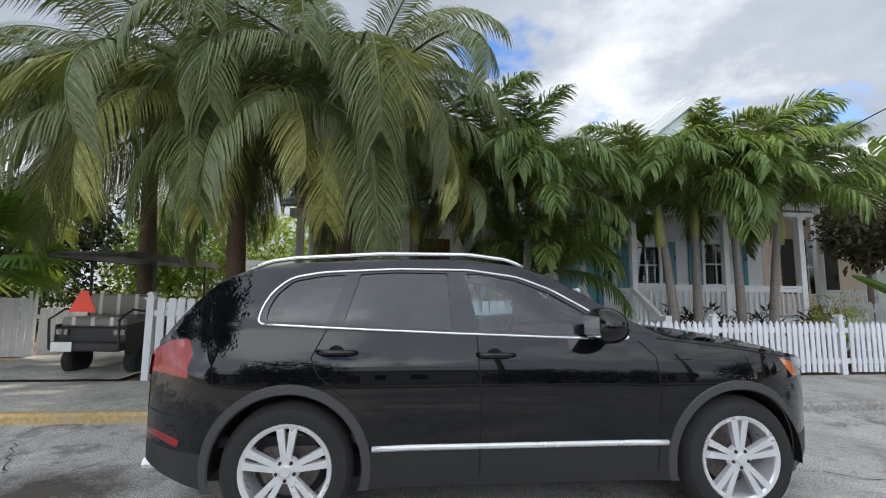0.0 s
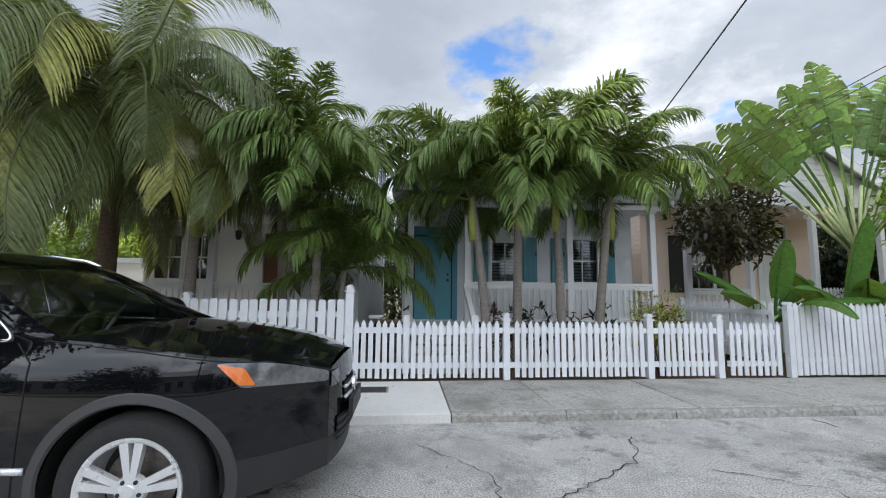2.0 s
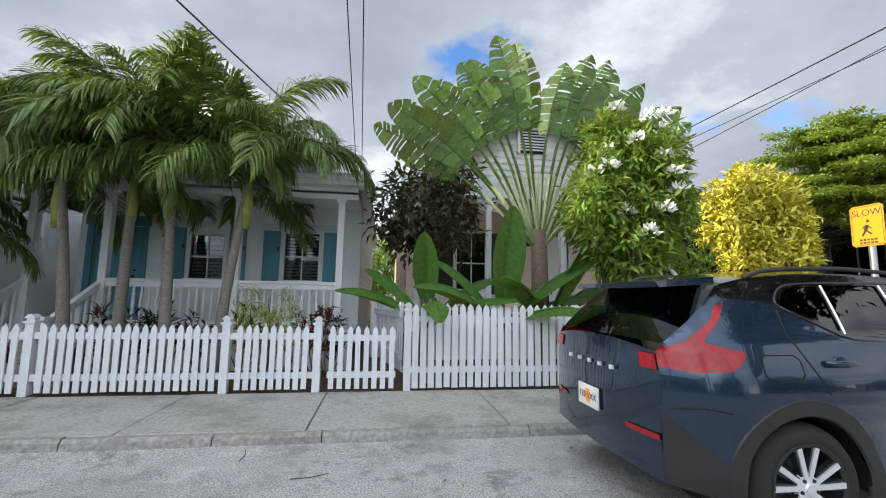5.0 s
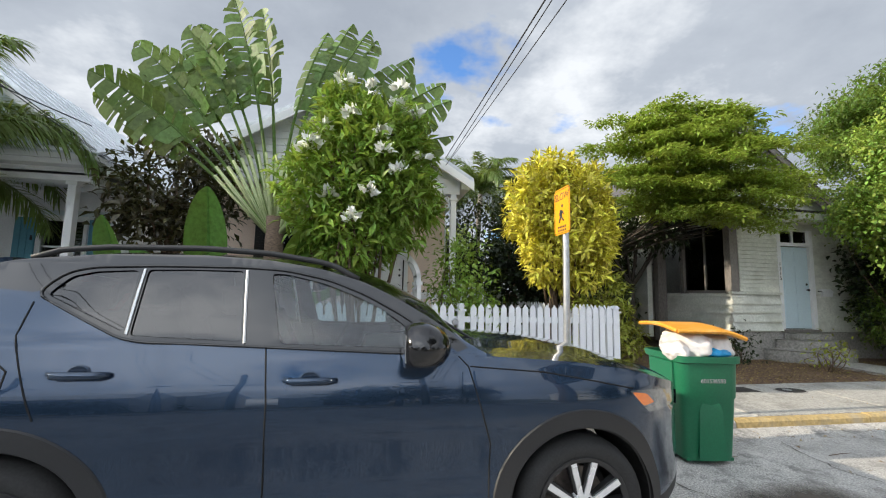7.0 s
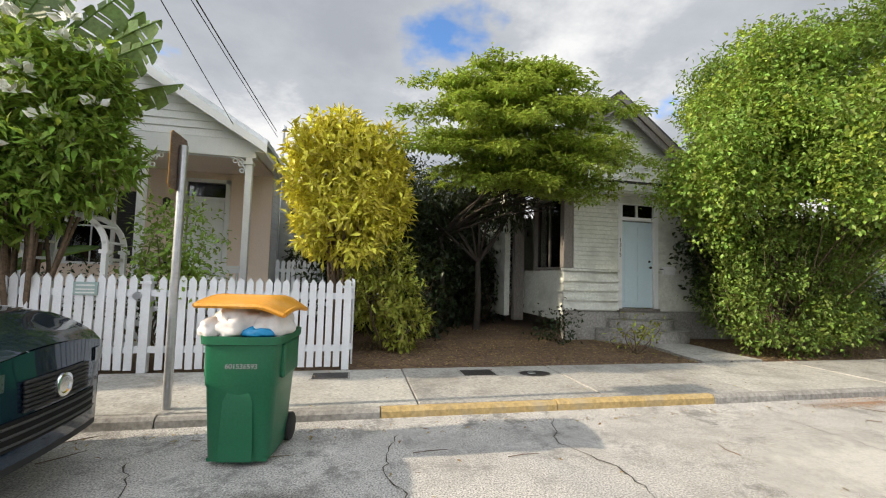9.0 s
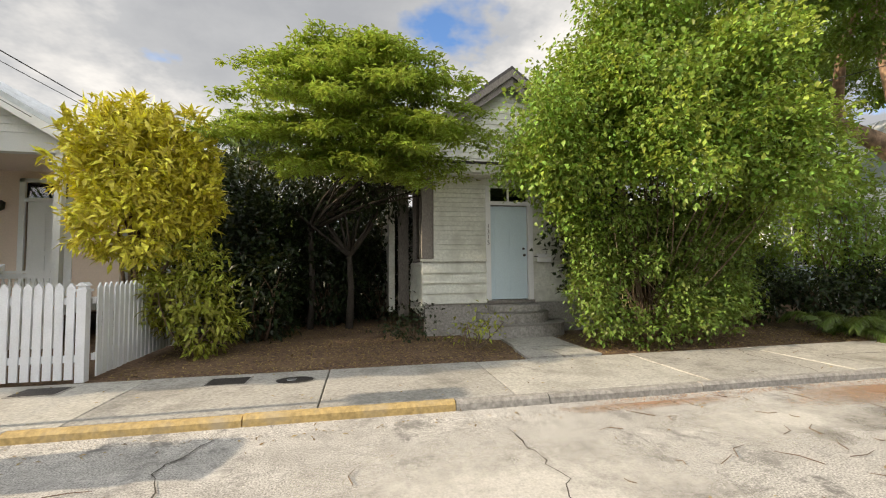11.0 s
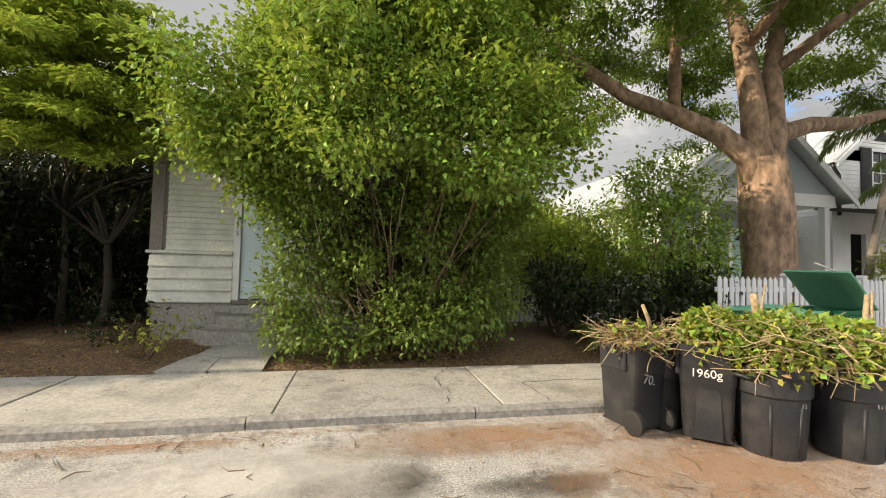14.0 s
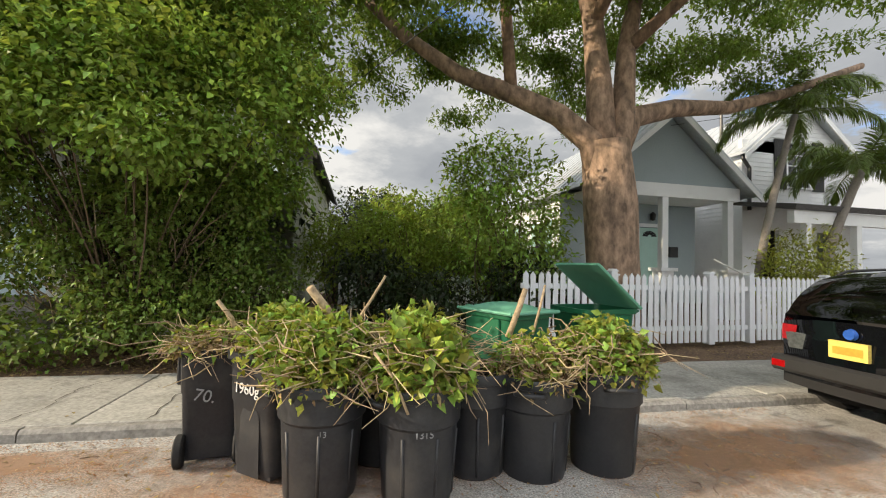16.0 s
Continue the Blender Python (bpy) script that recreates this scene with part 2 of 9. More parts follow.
# ---- mesh helpers ----
class Geo:
    """Gathers vertices and faces for one mesh."""

    def __init__(self):
        self.v, self.f = [], []

    def add(self, verts, faces):
        n = len(self.v)
        self.v.extend(verts)
        self.f.extend(tuple(i + n for i in f) for f in faces)
        return self

    def box(self, x0, x1, y0, y1, z0, z1):
        v = [(x, y, z) for x in (x0, x1) for y in (y0, y1) for z in (z0, z1)]
        return self.add(v, [(0, 1, 3, 2), (4, 6, 7, 5), (0, 4, 5, 1), (2, 3, 7, 6), (0, 2, 6, 4), (1, 5, 7, 3)])

    def prism(self, poly, axis, a, b):
        """A polygon of two coordinates, drawn out along axis (0, 1, 2) from a to b."""
        def put(p, w):
            c = list(p)
            c.insert(axis, w)
            return tuple(c)
        n = len(poly)
        v = [put(p, a) for p in poly] + [put(p, b) for p in poly]
        f = [tuple(range(n)), tuple(range(2 * n - 1, n - 1, -1))]
        f += [(i, (i + 1) % n, n + (i + 1) % n, n + i) for i in range(n)]
        return self.add(v, f)

    def tube(self, pts, radii, n=8, cap=True):
        pts = [Vector(p) for p in pts]
        if isinstance(radii, (int, float)):
            radii = [radii] * len(pts)
        radii = [float(r) for r in radii]
        rings = []
        ref = Vector((0, 0, 1))
        for i, p in enumerate(pts):
            d = (pts[min(i + 1, len(pts) - 1)] - pts[max(i - 1, 0)]).normalized()
            if abs(d.dot(ref)) > 0.95:
                ref = Vector((1, 0, 0)) if abs(d.x) < 0.9 else Vector((0, 1, 0))
            u = d.cross(ref).normalized()
            w = d.cross(u)
            ref = -w
            rings.append([tuple(p + radii[i] * (math.cos(a) * u + math.sin(a) * w)) for a in (2 * math.pi * k / n for k in range(n))])
        v = [q for r in rings for q in r]
        f = [(i * n + k, i * n + (k + 1) % n, (i + 1) * n + (k + 1) % n, (i + 1) * n + k) for i in range(len(pts) - 1) for k in range(n)]
        if cap:
            f += [tuple(range(n - 1, -1, -1)), tuple(range(len(v) - n, len(v)))]
        return self.add(v, f)

    def lathe(self, prof, center=(0, 0, 0), n=24, axis=2, cap=True):
        """prof: (radius, along) pairs turned about an axis through center."""
        v, f = [], []
        for r, h in prof:
            for k in range(n):
                a = 2 * math.pi * k / n
                c = [r * math.cos(a), r * math.sin(a)]
                c.insert(axis, h)
                v.append(tuple(c[i] + center[i] for i in range(3)))
        for i in range(len(prof) - 1):
            for k in range(n):
                f.append((i * n + k, i * n + (k + 1) % n, (i + 1) * n + (k + 1) % n, (i + 1) * n + k))
        if cap:
            f += [tuple(range(n - 1, -1, -1)), tuple(range(len(v) - n, len(v)))]
        return self.add(v, f)

    def grid(self, rows):
        """Rows of equally many points, joined into a sheet."""
        n = len(rows[0])
        v = [tuple(p) for r in rows for p in r]
        f = [(i * n + k, i * n + k + 1, (i + 1) * n + k + 1, (i + 1) * n + k) for i in range(len(rows) - 1) for k in range(n - 1)]
        return self.add(v, f)

    def moved(self, m):
        self.v = [tuple(m @ Vector(p)) for p in self.v]
        return self


WELD = {"wall", "side_window", "windscreen", "rear_window", "wall_boards", "gable_boards", "tail_lamp", "headlamp", "bumper"}


def mesh_of(name, g, material, smooth=False, bevel=0.0):
    me = bpy.data.meshes.new(name)
    me.from_pydata(g.v, [], g.f)
    bm = bmesh.new()
    bm.from_mesh(me)
    if name in WELD:
        bmesh.ops.remove_doubles(bm, verts=bm.verts[:], dist=0.0008)
    if bevel:
        bmesh.ops.bevel(bm, geom=bm.edges[:], offset=bevel, segments=1, affect="EDGES", clamp_overlap=True)
    if len(bm.faces) < 20000:
        bmesh.ops.recalc_face_normals(bm, faces=bm.faces[:])
    bm.to_mesh(me)
    bm.free()
    me.materials.append(material)
    if smooth:
        me.polygons.foreach_set("use_smooth", [True] * len(me.polygons))
        if smooth != "all":
            me.set_sharp_from_angle(angle=radians(38))
    return me


def part(name, g, material, parent=None, label="", smooth=False, bevel=0.0):
    """One mesh object from a Geo (or a ready mesh), under a thing or part."""
    me = g if isinstance(g, bpy.types.Mesh) else mesh_of(name, g, material, smooth, bevel)
    ob = new(name, me)
    if parent is not None:
        ob.parent = parent
    if label:
        ob["label"] = label
    return ob


def thing(name, at, label, category, group="", kind=""):
    """An Empty at the base of a thing; parts are given in its own coordinates."""
    ob = new(name)
    ob.empty_display_size = 0.1
    ob.matrix_world = at if isinstance(at, Matrix) else Matrix.Translation(at)
    return tagged(ob, label, category, group, kind)


def setting(name, g, material, label, smooth=False, bevel=0.0):
    return tagged(part(name, g, material, None, "", smooth, bevel), label, kind="structure")


def quick_mesh(name, verts, faces, material, smooth=False):
    """A mesh from arrays: verts (n, 3), faces (m, 4) or (m, 3)."""
    verts, faces = np.asarray(verts, np.float32), np.asarray(faces, np.int32)
    me = bpy.data.meshes.new(name)
    m, k = faces.shape
    me.vertices.add(len(verts))
    me.vertices.foreach_set("co", verts.ravel())
    me.loops.add(m * k)
    me.loops.foreach_set("vertex_index", faces.ravel())
    me.polygons.add(m)
    me.polygons.foreach_set("loop_start", np.arange(0, m * k, k, dtype=np.int32))
    me.update(calc_edges=True)
    me.materials.append(material)
    if smooth:
        me.polygons.foreach_set("use_smooth", [True] * m)
    return me


def text_mesh(body, size, depth=0.002):
    cu = bpy.data.curves.new("writing", "FONT")
    cu.body, cu.size, cu.extrude, cu.align_x, cu.align_y = body, size, depth, "CENTER", "CENTER"
    ob = bpy.data.objects.new("writing", cu)
    me = bpy.data.meshes.new_from_object(ob)
    bpy.data.objects.remove(ob)
    return me


def writing(name, body, size, material, m, parent=None, label="", depth=0.002):
    me = text_mesh(body, size, depth)
    me.materials.clear()
    me.materials.append(material)
    ob = new(name, me)
    ob.parent = parent
    ob.matrix_basis = m
    if label:
        ob["label"] = label
    return ob


FACE = pose(0, 0, 0, 90)      # lays lettering upright, facing the street


# ---- ground, road, pavement ----
KERB_Y, WALK_Y0, WALK_Y1, WALK_Z = 5.87, 5.98, 7.55, 0.12
g = Geo()
g.box(-400, 400, -400, 900, -0.6, -0.06)
setting("ground", g, M["grass"], "wide dull earth ground reaching the horizon")
g = Geo()
nx, ny = 160, 26
g.grid([[(-60 + 160 * i / nx, -5.2 + (KERB_Y + 5.2) * j / ny, 0.005 * (noise.noise((i * 0.6, j * 0.7, 0)))) for i in range(nx + 1)] for j in range(ny + 1)])
setting("road", g, M["road"], "pale worn grey asphalt road with cracks and stains", smooth="all")
g = Geo()
g.grid([[(-60 + 160 * i / 200, 5.4 + (KERB_Y + 0.02 - 5.4) * j / 8, -0.007 + 0.028 * (j / 8) ** 1.4 + 0.003 * noise.noise((i * 0.5, j * 0.7, 5))) for i in range(201)] for j in range(9)])
setting("road_gutter", g, M["road"], "worn asphalt rising to the kerb", smooth="all")
g = Geo()
g.grid([[(-40 + 120 * i / 240, WALK_Y1 + 14 * j / 40, 0.10 + 0.03 * noise.noise((i * 0.45, j * 0.4, 3))) for i in range(241)] for j in range(41)])
setting("ground_yard", g, M["earth"], "brown earth yard covered with dry leaf litter", smooth="all")
g = Geo()
g.box(-60, 100, -7.2, -5.2, -0.05, 0.12)
setting("pavement_far_side", g, M["concrete"], "grey concrete footway on the other side of the road")

# ---- fences ----
def picket_mesh(w, h, t=0.02, tip=0.06, flat=False):
    if flat:
        poly = [(-w / 2, 0), (w / 2, 0), (w / 2, h - 0.02), (w / 2 - 0.02, h), (-w / 2 + 0.02, h), (-w / 2, h - 0.02)]
    else:
        poly = [(-w / 2, 0), (w / 2, 0), (w / 2, h - tip), (0, h), (-w / 2, h - tip)]
    return mesh_of("picket", Geo().prism(poly, 1, -t / 2, t / 2), M["white"])


def post_geo(s, h, cap=True):
    g = Geo().box(-s / 2, s / 2, -s / 2, s / 2, 0, h)
    if cap:
        g.box(-s / 2 - 0.02, s / 2 + 0.02, -s / 2 - 0.02, s / 2 + 0.02, h, h + 0.03)
        g.box(-s / 2 + 0.008, s / 2 - 0.008, -s / 2 + 0.008, s / 2 - 0.008, h + 0.03, h + 0.07)
        g.prism([(-s / 2 - 0.012, h + 0.07), (s / 2 + 0.012, h + 0.07), (0.015, h + 0.115), (-0.015, h + 0.115)], 1, -s / 2 - 0.012, s / 2 + 0.012)
    return g


def fence(name, a, b, z, h, w, step, posts, label, post_h=None, flat=False, post_s=0.1, rails=(0.2, 0.78)):
    """A run of pickets from a to b in plan, on two rails and posts; posts are distances along it."""
    a, b = Vector((*a, 0)), Vector((*b, 0))
    d = b - a
    f = thing(name, Matrix.Translation((a.x, a.y, z)) @ Matrix.Rotation(math.atan2(d.y, d.x), 4, "Z"), label, "fence")
    n = int(d.length / step)
    me = picket_mesh(w, h - 0.04, flat=flat)
    rng = random.Random(len(name) + n)
    for i in range(n):
        x = (i + 0.5) * d.length / n
        if any(abs(x - p) < post_s * 0.6 + 0.02 for p in posts):
            continue
        p = part("picket", me, None, f)
        p.matrix_basis = pose(x, -0.035, 0.04 + rng.uniform(-0.006, 0.006), 0, rng.uniform(-0.5, 0.5), 0)
    for r in rails:
        part("rail", Geo().box(0, d.length, -0.024, 0.014, r * h, r * h + 0.085), M["white"], f)
    for p in posts:
        po = part("post", post_geo(post_s, (post_h or h) - 0.02), M["white"], f)
        po.location = (p, 0, 0)
    return f


FY = 7.60
fence("picket_fence", (3.50, FY), (9.36, FY), 0.12, 0.90, 0.07, 0.105, (2.34, 4.67, 5.86), "low white wooden picket fence with pointed tops and capped posts", 0.92)
fence("picket_gate", (9.50, FY), (10.44, FY), 0.12, 0.90, 0.07, 0.105, (), "low white wooden picket gate with a diagonal brace", rails=(0.2, 0.76))
fence("picket_fence", (10.54, FY - 0.02), (18.16, FY), 0.12, 1.22, 0.086, 0.113, (0.06, 2.6, 5.1, 7.57), "tall white wooden picket fence along the pavement", 1.13)
fence("picket_fence", (18.16, FY + 0.1), (18.05, 12.4), 0.12, 1.22, 0.088, 0.125, (2.4, 4.7), "white wooden picket fence running back along a yard", 1.1)
fence("board_fence", (-3.2, FY), (3.38, FY), 0.12, 1.2, 0.108, 0.139, (0.05, 2.2, 4.3), "white board fence with flat tops below palm trees", 1.2, flat=True)
tall_post = part("post", post_geo(0.12, 1.33), M["white"])
tall_post.location = (3.44, FY, 0.1)
tagged(tall_post, "white square wooden fence post between two fences", "fence post")
fence("picket_fence", (10.5, 7.75), (10.05, 9.6), 0.3, 1.05, 0.08, 0.11, (1.8,), "short white picket fence beside a porch", 1.0)
fence("picket_fence", (32.6, 8.26), (41.0, 8.98), 0.18, 1.27, 0.09, 0.135, (1.75, 3.9, 4.9, 7.0), "white wooden picket fence before a grey house", 1.25, post_s=0.13)
fence("board_fence", (-12.5, 9.6), (-6.7, 10.0), 0.05, 1.2, 0.11, 0.125, (0.1, 2.9, 5.75), "grey-white board fence beside a driveway", 1.25, flat=True)
fence("board_fence", (-6.7, 10.05), (-6.4, 14.6), 0.05, 1.0, 0.11, 0.125, (2.3,), "white board fence running back along a driveway", 1.0, flat=True)
fence("picket_fence", (16.3, 12.4), (18.0, 12.5), 0.3, 1.4, 0.09, 0.12, (), "white picket fence between two houses")
fence("picket_fence", (29.6, 11.6), (33.0, 11.4), 0.15, 1.15, 0.09, 0.12, (), "white picket fence at the back of a shaded yard")


# ---- houses ----
def lap_siding(x0, x1, y, z0, z1, step=0.13, proud=0.022, gable=None):
    """Overlapping boards on a wall that faces the street; gable(z) gives the half width about the middle."""
    g = Geo()
    z = z0
    while z < z1 - 0.01:
        t = min(z + step, z1)
        if gable:
            (a0, b0), (a1, b1) = gable(z), gable(t)
        else:
            a0, b0, a1, b1 = x0, x1, x0, x1
        v = [(a0, y - proud, z), (b0, y - proud, z), (b1, y - 0.004, t), (a1, y - 0.004, t), (a0, y - 0.004, z), (b0, y - 0.004, z)]
        g.add(v, [(0, 1, 2, 3), (4, 5, 1, 0)])
        z = t
    return g


def side_siding(x, y0, y1, z0, z1, step=0.13, proud=-0.022):
    g = Geo()
    z = z0
    while z < z1 - 0.01:
        t = min(z + step, z1)
        g.add([(x + proud, y0, z), (x + proud, y1, z), (x + proud * 0.2, y1, t), (x + proud * 0.2, y0, t), (x + proud * 0.2, y0, z), (x + proud * 0.2, y1, z)], [(0, 1, 2, 3), (4, 5, 1, 0)])
        z = t
    return g


def clad_boards(g, material, parent):
    """Each overlapping board of a wall as a part of its own."""
    for i in range(0, len(g.v), 6):
        part("board", Geo().add(g.v[i:i + 6], [(0, 1, 2, 3), (4, 5, 1, 0)]), material, parent)


def wall_with_holes(x0, x1, y0, y1, z0, z1, holes):
    """A wall facing the street, with rectangular openings (xa, xb, za, zb) through it."""
    g = Geo()
    xs = sorted({x0, x1, *(v for h in holes for v in h[:2])})
    zs = sorted({z0, z1, *(v for h in holes for v in h[2:])})
    for xa, xb in zip(xs, xs[1:]):
        for za, zb in zip(zs, zs[1:]):
            cx, cz = (xa + xb) / 2, (za + zb) / 2
            if not any(h[0] < cx < h[1] and h[2] < cz < h[3] for h in holes):
                g.box(xa, xb, y0, y1, za, zb)
    return g


def window(parent, x0, x1, y, z0, z1, cols=2, rows=2, blind=False, frame_w=0.07):
    """A sash window in an opening, facing the street."""
    w = part("window", Geo().box(x0 - frame_w, x0, y - 0.03, y + 0.06, z0, z1).box(x1, x1 + frame_w, y - 0.03, y + 0.06, z0, z1)
             .box(x0 - frame_w, x1 + frame_w, y - 0.035, y + 0.06, z1, z1 + 0.1).box(x0 - frame_w - 0.03, x1 + frame_w + 0.03, y - 0.07, y + 0.06, z0 - 0.05, z0), M["trim"], parent)
    part("pane", Geo().box(x0, x1, y + 0.055, y + 0.06, z0, z1), M["pane"], w)
    for i in range(1, cols):
        x = x0 + (x1 - x0) * i / cols
        part("glazing_bar", Geo().box(x - 0.012, x + 0.012, y + 0.03, y + 0.053, z0, z1), M["trim"], w)
    for i in range(1, rows):
        z = z0 + (z1 - z0) * i / rows
        part("glazing_bar", Geo().box(x0, x1, y + 0.025, y + 0.05, z - 0.018, z + 0.018), M["trim"], w)
    if blind:
        b = Geo()
        n = int((z1 - z0) / 0.07)
        for i in range(n):
            z = z0 + (z1 - z0) * (i + 0.5) / n
            b.add([(x0, y + 0.1, z - 0.03), (x1, y + 0.1, z - 0.03), (x1, y + 0.14, z + 0.025), (x0, y + 0.14, z + 0.025)], [(0, 1, 2, 3)])
        part("louvre_blind", b, M["blind"], w)
    return w


def shutter(parent, x0, x1, y, z0, z1, material, slats=False):
    s = part("shutter", Geo().box(x0, x1, y - 0.03, y, z0, z1), material, parent)
    if slats:
        n = int((z1 - z0) / 0.06)
        for i in range(n):
            z = z0 + (z1 - z0) * (i + 0.5) / n
            part("slat", Geo().box(x0 + 0.05, x1 - 0.05, y - 0.045, y - 0.03, z - 0.018, z + 0.012), material, s)
    else:
        n = 3
        for i in range(n):
            a = x0 + (x1 - x0) * i / n
            part("board", Geo().box(a + 0.006, a + (x1 - x0) / n - 0.006, y - 0.044, y - 0.028, z0 + 0.01, z1 - 0.01), material, s)
        part("hook", Geo().box(x1 - 0.05, x1 - 0.02, y - 0.06, y - 0.04, z0 + 0.62 * (z1 - z0), z0 + 0.7 * (z1 - z0)), M["black"], s)
    return s


def panel_door(parent, x0, x1, y, z0, z1, material, panels=((0.12, 0.42), (0.48, 0.88)), cols=2, handle=True, name="door"):
    d = part(name, Geo().box(x0, x1, y, y + 0.045, z0, z1), material, parent)
    w = x1 - x0
    for c in range(cols):
        for a, b in panels:
            xa = x0 + w * (0.12 + c * (0.88 - 0.12 + 0.06) / cols)
            xb = xa + w * (0.76 / cols - 0.05)
            za, zb = z0 + a * (z1 - z0), z0 + b * (z1 - z0)
            part("panel", Geo().prism([(xa, za), (xb, za), (xb, zb), (xa, zb)], 1, y - 0.012, y), material, d, bevel=0.008)
    if handle:
        part("handle", Geo().lathe([(0.0, -0.07), (0.028, -0.065), (0.03, -0.04), (0.012, -0.03), (0.012, 0.0)], (x1 - 0.08, y, z0 + 0.47 * (z1 - z0)), 12, 1), M["black"], d, "black round door knob", smooth=True)
        part("lock", Geo().lathe([(0.024, -0.02), (0.026, 0)], (x1 - 0.08, y, z0 + 0.54 * (z1 - z0)), 12, 1), M["black"], d, smooth=True)
    return d


def porch_rail(parent, x0, x1, y, z0, z1, step=0.12):
    part("handrail", Geo().box(x0, x1, y - 0.05, y + 0.05, z1 - 0.05, z1).box(x0, x1, y - 0.03, y + 0.03, z1 - 0.14, z1 - 0.055), M["trim"], parent)
    part("bottom_rail", Geo().box(x0, x1, y - 0.03, y + 0.03, z0, z0 + 0.07), M["trim"], parent)
    n = int((x1 - x0) / step)
    prof = [(0.018, 0), (0.018, 0.12), (0.03, 0.16), (0.02, 0.24), (0.032, 0.36), (0.022, 0.52), (0.028, 0.6), (0.018, 0.64), (0.018, 0.76)]
    k = (z1 - 0.14 - z0 - 0.07) / 0.76
    me = mesh_of("baluster", Geo().lathe([(r, h * k) for r, h in prof], n=7, cap=False), M["trim"], smooth="all")
    for i in range(n):
        b = part("baluster", me, None, parent)
        b.location = (x0 + (i + 0.5) * (x1 - x0) / n, y, z0 + 0.07)


def gable_roof(parent, xc, half, y0, y1, z_eave, z_ridge, material, over=0.25, thick=0.09, seams=True, edge="trim"):
    """A roof with its ridge along y: two slabs, bargeboards, seams."""
    k = (z_ridge - z_eave) / half
    for s in (-1, 1):
        xe, ze = xc + s * (half + over), z_eave - k * over
        part("roof", Geo().prism([(xc, z_ridge), (xe, ze), (xe, ze + thick), (xc, z_ridge + thick)], 1, y0 - over, y1 + over), material, parent)
        part("bargeboard", Geo().prism([(xc, z_ridge - 0.2), (xe, ze - 0.18), (xe, ze - 0.005), (xc, z_ridge - 0.005)], 1, y0 - over - 0.03, y0 - over + 0.01), M[edge], parent)
        if seams:
            y = y0
            while y < y1:
                part("roof_seam", Geo().prism([(xc, z_ridge + thick), (xe, ze + thick), (xe, ze + thick + 0.03), (xc, z_ridge + thick + 0.03)], 1, y, y + 0.025), material, parent)
                y += 0.45


